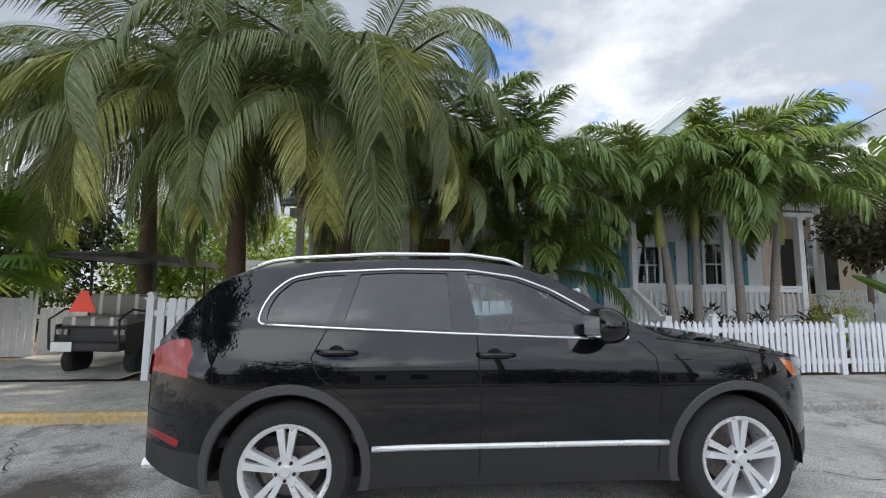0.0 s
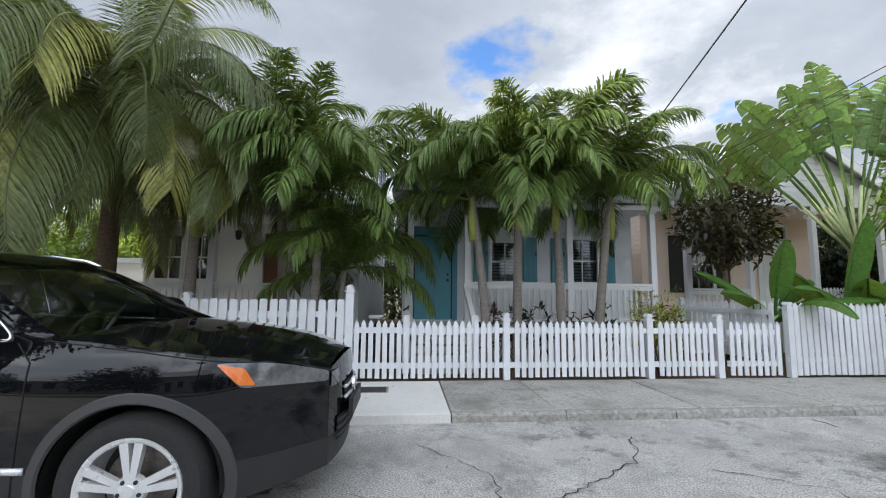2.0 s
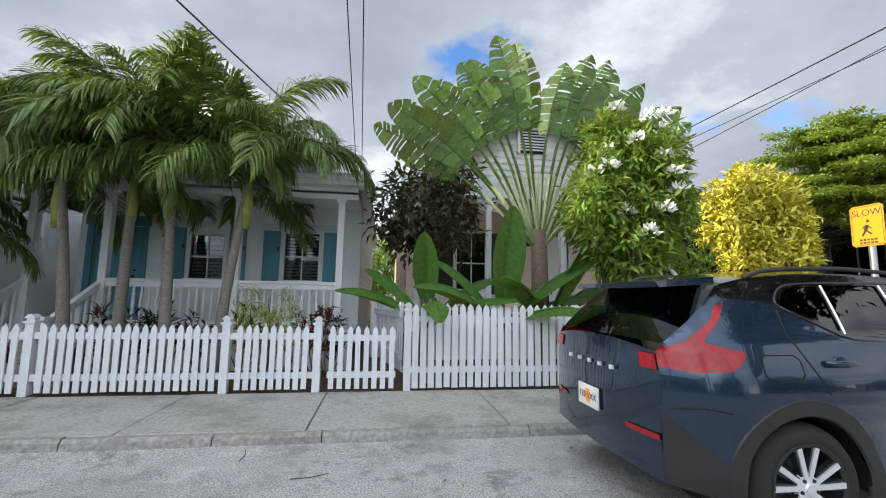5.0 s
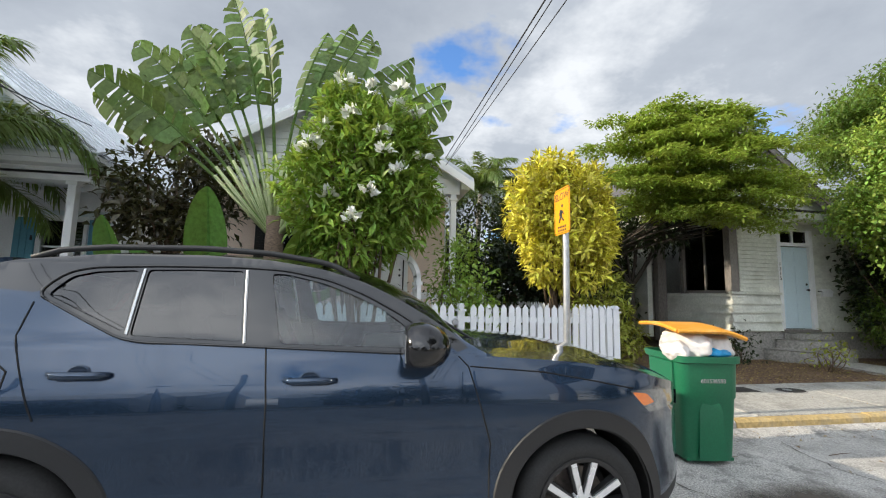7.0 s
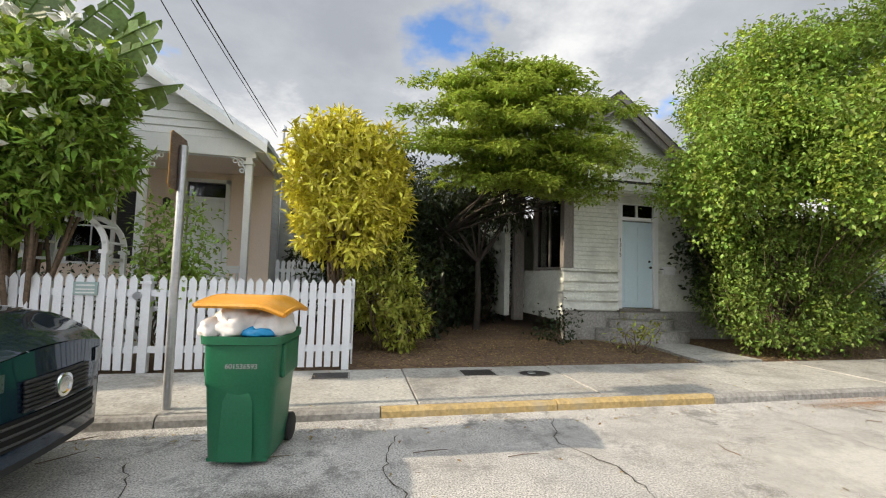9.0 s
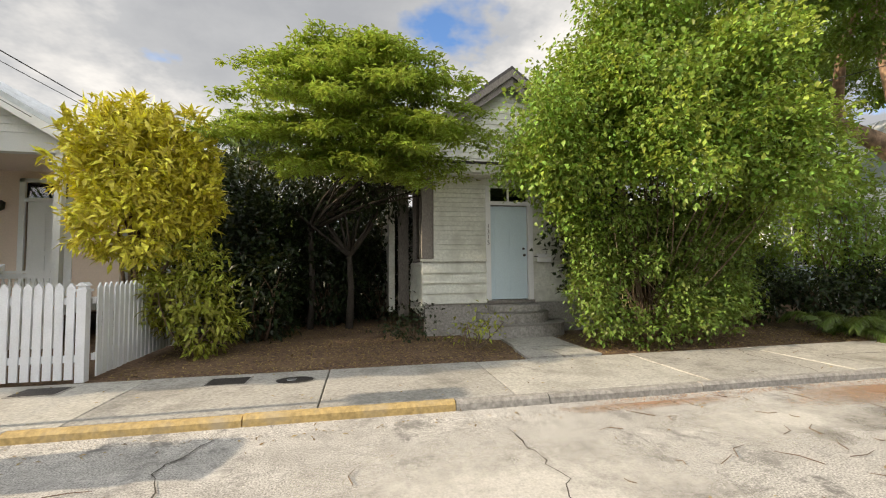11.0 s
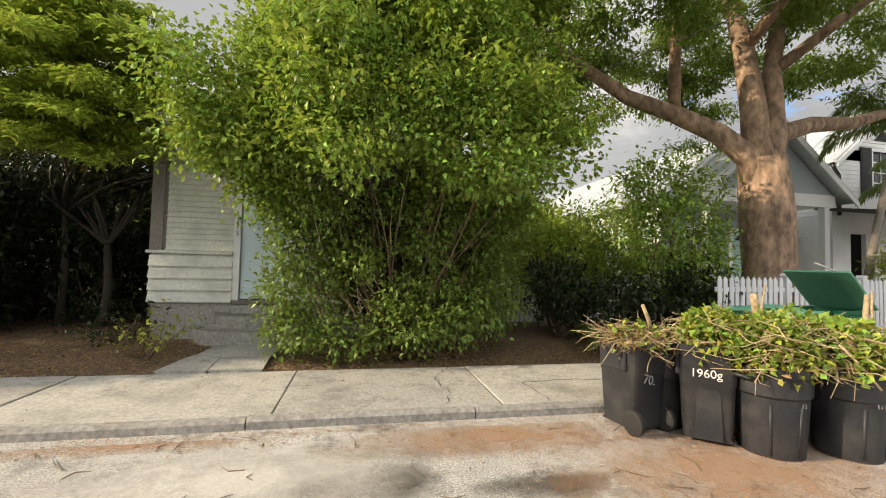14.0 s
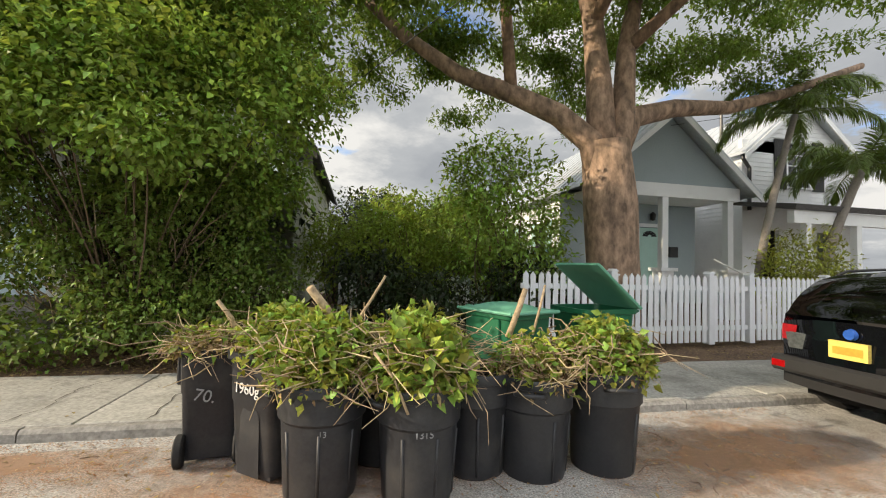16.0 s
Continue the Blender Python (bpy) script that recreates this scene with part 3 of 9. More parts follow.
# house with teal door and shutters
def house_teal():
    h = thing("house", (0, 0, 0), "single-storey white house with teal door, teal shutters and a railed porch", "house")
    W = 10.72
    holes = [(4.44, 5.36, 0.82, 2.76), (6.28, 6.92, 1.72, 2.62), (8.14, 8.84, 1.72, 2.72)]
    part("wall", wall_with_holes(4.2, 9.72, W, W + 0.15, 0.6, 3.7, holes), M["siding"], h)
    part("wall", Geo().box(4.2, 4.35, W + 0.15, 20, 0.4, 3.7).box(9.57, 9.72, W + 0.15, 20, 0.4, 3.7).box(4.2, 9.72, 20, 20.15, 0.4, 3.7), M["siding"], h)
    clad_boards(side_siding(9.72, W, 20, 0.4, 3.6, proud=0.02), M["siding"], h)
    part("ceiling", Geo().box(4.2, 9.72, 9.3, 20, 3.3, 3.34), M["siding"], h)
    # sheet behind the openings, coloured black for the room's darkness
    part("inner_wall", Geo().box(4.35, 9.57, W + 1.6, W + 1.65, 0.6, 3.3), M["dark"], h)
    part("porch_floor", Geo().box(4.2, 9.72, 9.25, W, 0.62, 0.8), M["siding"], h)
    part("porch_skirt", Geo().box(4.3, 9.62, 9.32, 9.36, 0.1, 0.62), M["siding"], h)
    for i in range(4):
        part("step", Geo().box(4.4, 5.4, 9.25 - 0.27 * (4 - i), 9.25, 0.1, 0.1 + 0.13 * (i + 1)), M["concrete"], h)
    d = panel_door(h, 4.48, 5.32, W + 0.03, 0.82, 2.74, M["teal_door"], panels=((0.08, 0.4), (0.46, 0.68), (0.74, 0.92)))
    part("door_frame", Geo().box(4.34, 4.46, W - 0.03, W, 0.8, 2.76).box(5.34, 5.46, W - 0.03, W, 0.8, 2.76).box(4.3, 5.5, W - 0.035, W, 2.76, 2.96), M["teal"], h)
    writing("house_number", "1309", 0.13, M["black"], Matrix.Translation((4.9, W - 0.04, 2.86)) @ FACE, h, "black house number above the door")
    for x0, x1, z0, z1, b in ((6.28, 6.92, 1.72, 2.62, True), (8.14, 8.84, 1.72, 2.72, True)):
        window(h, x0, x1, W, z0, z1, 2 if b else 1, 2, b)
        shutter(h, x0 - 0.44, x0 - 0.1, W - 0.005, 1.6, 2.76, M["teal"])
        shutter(h, x1 + 0.1, x1 + 0.44, W - 0.005, 1.6, 2.76, M["teal"])
        part("window_head", Geo().box(x0 - 0.48, x1 + 0.48, W - 0.03, W, 2.8, 2.92), M["siding_blue"], h)
    for x in (4.36, 5.5, 7.62, 9.42):
        part("porch_post", Geo().box(x - 0.06, x + 0.06, 9.34, 9.46, 0.8, 3.3).box(x - 0.085, x + 0.085, 9.315, 9.485, 3.14, 3.2).box(x - 0.08, x + 0.08, 9.32, 9.48, 0.8, 0.92), M["trim"], h)
    porch_rail(h, 5.56, 7.56, 9.4, 0.88, 1.66)
    porch_rail(h, 7.68, 9.36, 9.4, 0.88, 1.66)
    # sloping stair rails
    for x in (4.3, 5.46):
        gs = Geo().prism([(9.4, 1.5), (9.4, 1.62), (8.3, 0.98), (8.3, 0.86)], 0, x - 0.04, x + 0.04)
        gs.prism([(9.4, 0.8), (9.4, 0.9), (8.3, 0.28), (8.3, 0.18)], 0, x - 0.03, x + 0.03)
        for k in range(7):
            y = 9.28 - k * 0.15
            z = 0.8 - (9.4 - y) * 0.56
            part("baluster", Geo().box(x - 0.02, x + 0.02, y - 0.02, y + 0.02, z, z + 0.75), M["trim"], h)
        part("newel_post", Geo().box(x - 0.06, x + 0.06, 8.22, 8.34, 0.1, 1.06), M["trim"], h)
        part("stair_rail", gs, M["trim"], h)
    part("porch_beam", Geo().box(4.2, 9.72, 9.3, 9.5, 3.2, 3.42), M["trim"], h)
    part("cornice", Geo().box(4.05, 9.87, 9.08, 9.3, 3.42, 3.5).box(4.0, 9.92, 9.02, 9.3, 3.5, 3.58).box(9.72, 9.9, 9.3, 20, 3.42, 3.56), M["trim"], h)
    gz = lambda z: (6.96 - (5.9 - z) / 0.8, 6.96 + (5.9 - z) / 0.8)
    part("gable", Geo().prism([(4.2, 3.58), (9.72, 3.58), (6.96, 5.8)], 1, 9.5, 9.62), M["siding_blue"], h)
    part("pent_roof", Geo().prism([(9.02, 3.58), (9.5, 3.8), (9.5, 3.84), (9.02, 3.62)], 0, 4.0, 9.92), M["metalroof"], h)
    gable_roof(h, 6.96, 2.82, 9.55, 20, 3.6, 5.86, M["metalroof"], 0.16)
    return h


def house_gable():
    h = thing("house", (0, 0, 0), "white clapboard house with a front gable over a peach porch", "house")
    xl, xr, Y, W = 10.8, 16.2, 10.35, 12.1
    xc, half = 13.5, 2.75
    part("gable", Geo().prism([(xl, 3.98), (xr, 3.98), (xc, 5.62)], 1, Y, Y + 0.12), M["siding"], h)
    k = (5.62 - 3.98) / 2.7
    clad_boards(lap_siding(0, 0, Y, 3.99, 5.57, 0.15, 0.025, lambda z: (xl + (z - 3.98) / k, xr - (z - 3.98) / k)), M["siding"], h)
    v = part("gable_vent", Geo().box(xc - 0.3, xc + 0.3, Y - 0.05, Y - 0.01, 4.72, 5.24), M["dark"], h)
    gs = Geo()
    for i in range(7):
        z = 4.75 + i * 0.068
        gs.add([(xc - 0.3, Y - 0.1, z), (xc + 0.3, Y - 0.1, z), (xc + 0.3, Y - 0.055, z + 0.055), (xc - 0.3, Y - 0.055, z + 0.055)], [(0, 1, 2, 3)])
    part("slats", gs.box(xc - 0.36, xc - 0.3, Y - 0.11, Y - 0.01, 4.68, 5.28).box(xc + 0.3, xc + 0.36, Y - 0.11, Y - 0.01, 4.68, 5.28).box(xc - 0.36, xc + 0.36, Y - 0.11, Y - 0.01, 5.24, 5.30), M["trim"], v)
    part("porch_beam", Geo().box(xl, xr, Y - 0.03, Y + 0.15, 3.64, 3.98), M["trim"], h)
    part("porch_ceiling", Geo().box(xl, xr, Y + 0.1, W, 3.66, 3.7), M["peach"], h)
    holes = [(14.35, 15.2, 0.95, 3.42), (12.1, 12.9, 1.5, 3.1)]
    part("wall", wall_with_holes(xl, xr, W, W + 0.15, 0.6, 3.98, holes), M["peach"], h)
    part("wall", Geo().box(xl, xl + 0.15, W + 0.15, 22, 0.5, 3.98), M["peach"], h)
    part("wall", Geo().box(xr - 0.15, xr, W + 0.15, 22, 0.5, 3.98).box(xl, xr, 22, 22.15, 0.5, 3.98), M["siding"], h)
    clad_boards(side_siding(xr, W, 22, 0.5, 3.9, proud=0.02), M["siding"], h)
    clad_boards(side_siding(xl, W, 22, 0.5, 3.9), M["peach"], h)
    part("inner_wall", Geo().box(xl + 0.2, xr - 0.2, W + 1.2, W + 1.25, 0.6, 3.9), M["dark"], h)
    panel_door(h, 14.4, 15.15, W + 0.03, 0.95, 3.0, M["trim"])
    part("door_frame", Geo().box(14.27, 14.37, W - 0.03, W + 0.02, 0.95, 3.5).box(15.18, 15.28, W - 0.03, W + 0.02, 0.95, 3.5).box(14.27, 15.28, W - 0.03, W + 0.02, 3.42, 3.5).box(14.37, 15.18, W - 0.02, W + 0.05, 3.0, 3.08), M["trim"], h)
    part("transom_pane", Geo().box(14.37, 15.18, W + 0.04, W + 0.05, 3.08, 3.42), M["pane"], h)
    window(h, 12.1, 12.9, W, 1.5, 3.1, 2, 2)
    shutter(h, 13.0, 13.4, W - 0.005, 1.5, 3.1, M["black_paint"], True)
    shutter(h, 11.6, 12.0, W - 0.005, 1.5, 3.1, M["black_paint"], True)
    part("porch_floor", Geo().box(xl, xr, Y - 0.1, W, 0.7, 0.92), M["siding"], h)
    part("porch_skirt", Geo().box(xl + 0.1, xr - 0.1, Y + 0.05, Y + 0.1, 0.1, 0.7), M["siding"], h)
    for x in (10.92, 12.5, 14.22, 16.07):
        part("porch_post", Geo().box(x - 0.06, x + 0.06, Y - 0.02, Y + 0.1, 0.92, 3.64).box(x - 0.085, x + 0.085, Y - 0.045, Y + 0.125, 3.5, 3.56), M["trim"], h)
        for s in (-1, 1):
            if not xl < x + s * 0.4 < xr:
                continue
            gs = Geo()
            for r, a0, a1 in ((0.34, 0, 90), (0.2, 0, 90)):
                pts = [(x + s * (0.06 + r - r * math.cos(radians(a))), Y + 0.04, 3.64 - r + r * math.sin(radians(a))) for a in range(a0, a1 + 1, 15)]
                gs.tube(pts, 0.018, 5)
            for cx, cz, r in ((0.16, 3.52, 0.05), (0.27, 3.57, 0.04), (0.14, 3.38, 0.04)):
                pts = [(x + s * (cx + r * math.cos(a)), Y + 0.04, cz + r * math.sin(a)) for a in np.linspace(0, 2 * math.pi, 9)]
                gs.tube(pts, 0.014, 5)
            part("bracket", gs, M["trim"], h, "white gingerbread bracket")
    porch_rail(h, 15.2, 16.0, Y + 0.04, 0.98, 1.5, 0.1)
    porch_rail(h, 11.0, 12.44, Y + 0.04, 0.98, 1.6, 0.11)
    for i in range(4):
        part("step", Geo().box(14.3, 15.2, Y - 0.1 - 0.28 * (4 - i), Y - 0.1, 0.1, 0.1 + 0.15 * (i + 1)), M["siding"], h)
    part("stair_rail", Geo().prism([(Y, 1.5), (Y, 1.62), (9.1, 0.98), (9.1, 0.86)], 0, 15.22, 15.3), M["trim"], h)
    part("newel_post", Geo().box(15.2, 15.32, 9.0, 9.12, 0.1, 1.05), M["trim"], h)
    gable_roof(h, xc, half, Y - 0.1, 22, 3.98, 5.67, M["metalroof"], 0.2)
    part("cornice", Geo().box(xr, xr + 0.18, Y - 0.2, 22, 3.72, 3.92), M["trim"], h)
    lm = part("porch_lamp", Geo().lathe([(0.03, 0.1), (0.08, 0.06), (0.07, -0.08), (0.02, -0.12)], (14.0, W - 0.12, 2.9), 10), M["black"], h, "small dark porch lamp", smooth=True)
    return h


def house_worn():
    h = thing("house", (0, 0, 0), "weathered white clapboard house with an enclosed porch and white panel door", "house")
    Y = 10.06
    hole = [(24.16, 25.02, 0.8, 2.82), (24.16, 25.02, 2.9, 3.2)]
    part("wall", wall_with_holes(22.74, 27.4, Y, Y + 0.12, 0.72, 3.5, hole), M["siding_old"], h)
    # narrow boards above, wide boards below the ledge, each one a piece
    def boards(x0, x1, z0, z1, step, proud):
        z = z0
        while z < z1 - 0.02:
            t = min(z + step, z1)
            part("siding_board", Geo().prism([(Y - proud, z), (Y - proud * 0.35, t), (Y + 0.0, t), (Y + 0.0, z)], 0, x0, x1), M["siding_old"], h)
            z = t
    boards(22.95, 24.06, 1.68, 3.24, 0.098, 0.052)
    boards(25.12, 27.4, 1.68, 3.24, 0.098, 0.036)
    boards(22.70, 24.06, 0.76, 1.6, 0.21, 0.085)
    boards(25.12, 27.4, 0.76, 1.6, 0.21, 0.05)
    part("ledge", Geo().box(22.66, 24.06, Y - 0.1, Y, 1.62, 1.67).box(25.12, 27.4, Y - 0.09, Y, 1.62, 1.67), M["siding_old"], h)
    part("corner_board", Geo().box(22.72, 22.94, Y - 0.03, Y, 1.68, 3.3), M["greywood"], h)
    part("foundation", Geo().box(22.76, 27.3, Y - 0.02, Y + 0.2, 0.05, 0.74), M["kerb"], h)
    d = panel_door(h, 24.18, 25.0, Y + 0.02, 0.82, 2.8, M["pale_blue"], panels=((0.07, 0.36), (0.42, 0.76), (0.82, 0.94)))
    part("door_frame", Geo().box(24.06, 24.17, Y - 0.04, Y + 0.03, 0.78, 3.22).box(25.01, 25.12, Y - 0.04, Y + 0.03, 0.78, 3.22).box(24.17, 25.01, Y - 0.04, Y + 0.03, 2.82, 2.9).box(24.17, 25.01, Y - 0.035, Y + 0.03, 3.19, 3.22), M["trim"], h)
    part("door_sill", Geo().box(24.06, 25.12, Y - 0.1, Y + 0.02, 0.74, 0.8), M["greywood"], h)
    part("transom_pane", Geo().box(24.18, 25.0, Y + 0.03, Y + 0.04, 2.9, 3.19), M["pane"], h)
    part("transom_bar", Geo().box(24.56, 24.6, Y + 0.0, Y + 0.03, 2.9, 3.19), M["trim"], h)
    for i, c in enumerate("1315"):
        writing("house_number", c, 0.12, M["black"], Matrix.Translation((24.115, Y - 0.045, 2.36 - i * 0.115)) @ FACE, h)
    # shed roof and fascia of the porch
    part("fascia", Geo().box(22.5, 27.6, Y - 0.42, Y - 0.36, 3.42, 3.58), M["siding_old"], h)
    part("porch_roof", Geo().prism([(Y - 0.42, 3.58), (12.3, 4.05), (12.3, 4.12), (Y - 0.46, 3.63)], 0, 22.45, 27.65), M["darkroof"], h)
    part("soffit", Geo().box(22.55, 27.55, Y - 0.36, 12.2, 3.38, 3.42), M["siding_old"], h)
    # west side of the porch: low boards, posts, a broad screened opening
    clad_boards(side_siding(22.74, Y, 12.2, 0.5, 1.62, 0.21, -0.05), M["siding_old"], h)
    part("wall", Geo().box(22.74, 22.86, Y + 0.12, 12.2, 0.5, 1.62), M["siding_old"], h)
    for q in ((22.7, 22.9, 10.0, 10.18, 1.62, 3.4), (22.7, 22.86, 11.5, 11.62, 1.62, 3.4), (22.4, 22.66, 12.1, 12.3, 0.3, 3.9)):
        part("corner_post", Geo().box(*q), M["greywood"], h)
    part("window_pane", Geo().box(22.78, 22.79, 10.18, 11.5, 1.68, 3.3), M["pane"], h)
    part("glazing_bar", Geo().box(22.76, 22.81, 10.82, 10.86, 1.68, 3.3), M["greywood"], h)
    part("window_sill", Geo().box(22.74, 22.81, 10.18, 11.5, 1.64, 1.7), M["greywood"], h)
    clad_boards(side_siding(23.5, Y + 0.12, 12.1, 0.66, 3.35, 0.1, -0.02), M["siding_old"], h)
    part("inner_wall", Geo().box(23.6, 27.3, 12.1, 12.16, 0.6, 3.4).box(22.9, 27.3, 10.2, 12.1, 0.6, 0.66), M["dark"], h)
    # main block
    xc, half = 25.42, 3.25
    part("wall", Geo().box(xc - half, xc - half + 0.15, 12.25, 21, 0.4, 4.4).box(xc + half - 0.15, xc + half, 12.25, 21, 0.4, 4.4).box(xc - half, xc + half, 21, 21.15, 0.4, 4.4), M["siding_old"], h)
    clad_boards(side_siding(xc - half, 12.25, 21, 0.4, 4.3, 0.15), M["siding_old"], h)
    clad_boards(side_siding(xc + half, 12.25, 21, 0.4, 4.3, 0.15, 0.02), M["siding_old"], h)
    part("gable", Geo().prism([(xc - half, 3.9), (xc + half, 3.9), (xc + half, 4.3), (xc, 6.72), (xc - half, 4.3)], 1, 12.25, 12.4), M["siding_old"], h)
    k = (6.72 - 4.3) / half
    clad_boards(lap_siding(0, 0, 12.25, 4.1, 6.6, 0.16, 0.025, lambda z: (xc - min(half, (6.72 - z) / k), xc + min(half, (6.72 - z) / k))), M["siding_old"], h)
    part("gable_board", Geo().prism([(xc - 2.0, 4.9), (xc + 2.0, 4.9), (xc + 2.0, 5.02), (xc - 2.0, 5.02)], 1, 12.19, 12.24), M["siding_old"], h)
    gable_roof(h, xc, half, 12.2, 21, 4.32, 6.76, M["darkroof"], 0.35, 0.1, seams=False, edge="greywood")
    for s in (-1, 1):
        part("bargeboard", Geo().prism([(xc, 6.35), (xc + s * 3.5, 3.75), (xc + s * 3.5, 3.95), (xc, 6.58)], 1, 11.9, 11.96), M["greywood"], h)
    return h


def house_grey():
    h = thing("house", (0, 0, 0), "grey-blue house with white trim, front gable porch and mint door", "house")
    xl, xr, Y, W = 36.4, 41.5, 12.6, 14.3
    xc, half = 38.95, 2.6
    part("gable", Geo().prism([(xl, 4.1), (xr, 4.1), (xc, 6.25)], 1, Y, Y + 0.12), M["grey_blue"], h)
    part("porch_beam", Geo().box(xl, xr, Y - 0.04, Y + 0.16, 3.72, 4.12), M["trim"], h)
    part("porch_ceiling", Geo().box(xl, xr, Y, W, 3.78, 3.82), M["trim"], h)
    part("wall", wall_with_holes(xl, xr, W, W + 0.15, 0.6, 4.1, [(39.3, 40.15, 0.95, 3.0), (37.4, 38.3, 1.5, 3.0)]), M["grey_blue"], h)
    window(h, 37.4, 38.3, W, 1.5, 3.0)
    d = panel_door(h, 39.32, 40.13, W + 0.03, 0.95, 2.98, M["mint"], panels=((0.1, 0.45), (0.5, 0.74)))
    fan = Geo()
    for i in range(5):
        a0, a1 = radians(36 * i + 2), radians(36 * i + 34)
        fan.prism([(39.72 + 0.08 * math.cos(a), 2.68 + 0.07 * math.sin(a)) for a in (a1, a0)] + [(39.72 + 0.27 * math.cos(a), 2.68 + 0.2 * math.sin(a)) for a in (a0, a1)], 1, W + 0.015, W + 0.028)
    part("fanlight", fan, M["dark"], d)
    part("door_frame", Geo().box(39.18, 39.3, W - 0.03, W, 0.95, 3.1).box(40.15, 40.27, W - 0.03, W, 0.95, 3.1).box(39.18, 40.27, W - 0.03, W, 3.0, 3.12), M["trim"], h)
    part("inner_wall", Geo().box(xl + 0.2, xr - 0.2, W + 1.2, W + 1.25, 0.6, 4), M["dark"], h)
    part("wall", Geo().box(xl, xl + 0.15, W + 0.15, 26, 0.5, 4.1).box(xr - 0.15, xr, W + 0.15, 26, 0.5, 4.1).box(xl, xr, 26, 26.15, 0.5, 4.1), M["siding"], h)
    clad_boards(side_siding(xl, W, 26, 0.5, 4.0), M["siding"], h)
    for y in (15.6, 18.4, 21.2):
        w = part("side_window", Geo().box(xl - 0.05, xl - 0.022, y - 0.4, y + 0.4, 1.6, 3.1), M["dark"], h)
        for s in (-1, 1):
            part("shutter", Geo().box(xl - 0.07, xl - 0.03, y + s * 0.6 - 0.19, y + s * 0.6 + 0.19, 1.55, 3.15), M["mint"], w)
    part("porch_floor", Geo().box(xl, xr, Y - 0.1, W, 0.6, 0.92), M["grey_blue"], h)
    for x in (36.7, 38.9, 41.2):
        part("porch_post", Geo().box(x - 0.1, x + 0.1, Y, Y + 0.2, 1.6, 3.72), M["trim"], h)
        part("pier", Geo().box(x - 0.2, x + 0.2, Y - 0.1, Y + 0.3, 0.1, 1.52).box(x - 0.28, x + 0.28, Y - 0.18, Y + 0.38, 1.52, 1.62), M["trim"], h)
    part("hand_rail", Geo().tube([(40.4, 12.4, 1.9), (40.9, 11.2, 1.2), (40.9, 11.2, 0.1)], 0.03, 6), M["trim"], h)
    part("porch_lamp", Geo().lathe([(0.03, 0.15), (0.1, 0.08), (0.08, -0.1), (0.02, -0.14)], (39.72, W - 0.14, 3.35), 10), M["black"], h, "black lantern over the door", smooth=True)
    part("letter_box", Geo().box(40.4, 40.7, W - 0.15, W, 2.0, 2.35), M["black"], h)
    gable_roof(h, xc, half, Y - 0.15, 26, 4.1, 6.3, M["metalroof"], 0.3, 0.1)
    return h


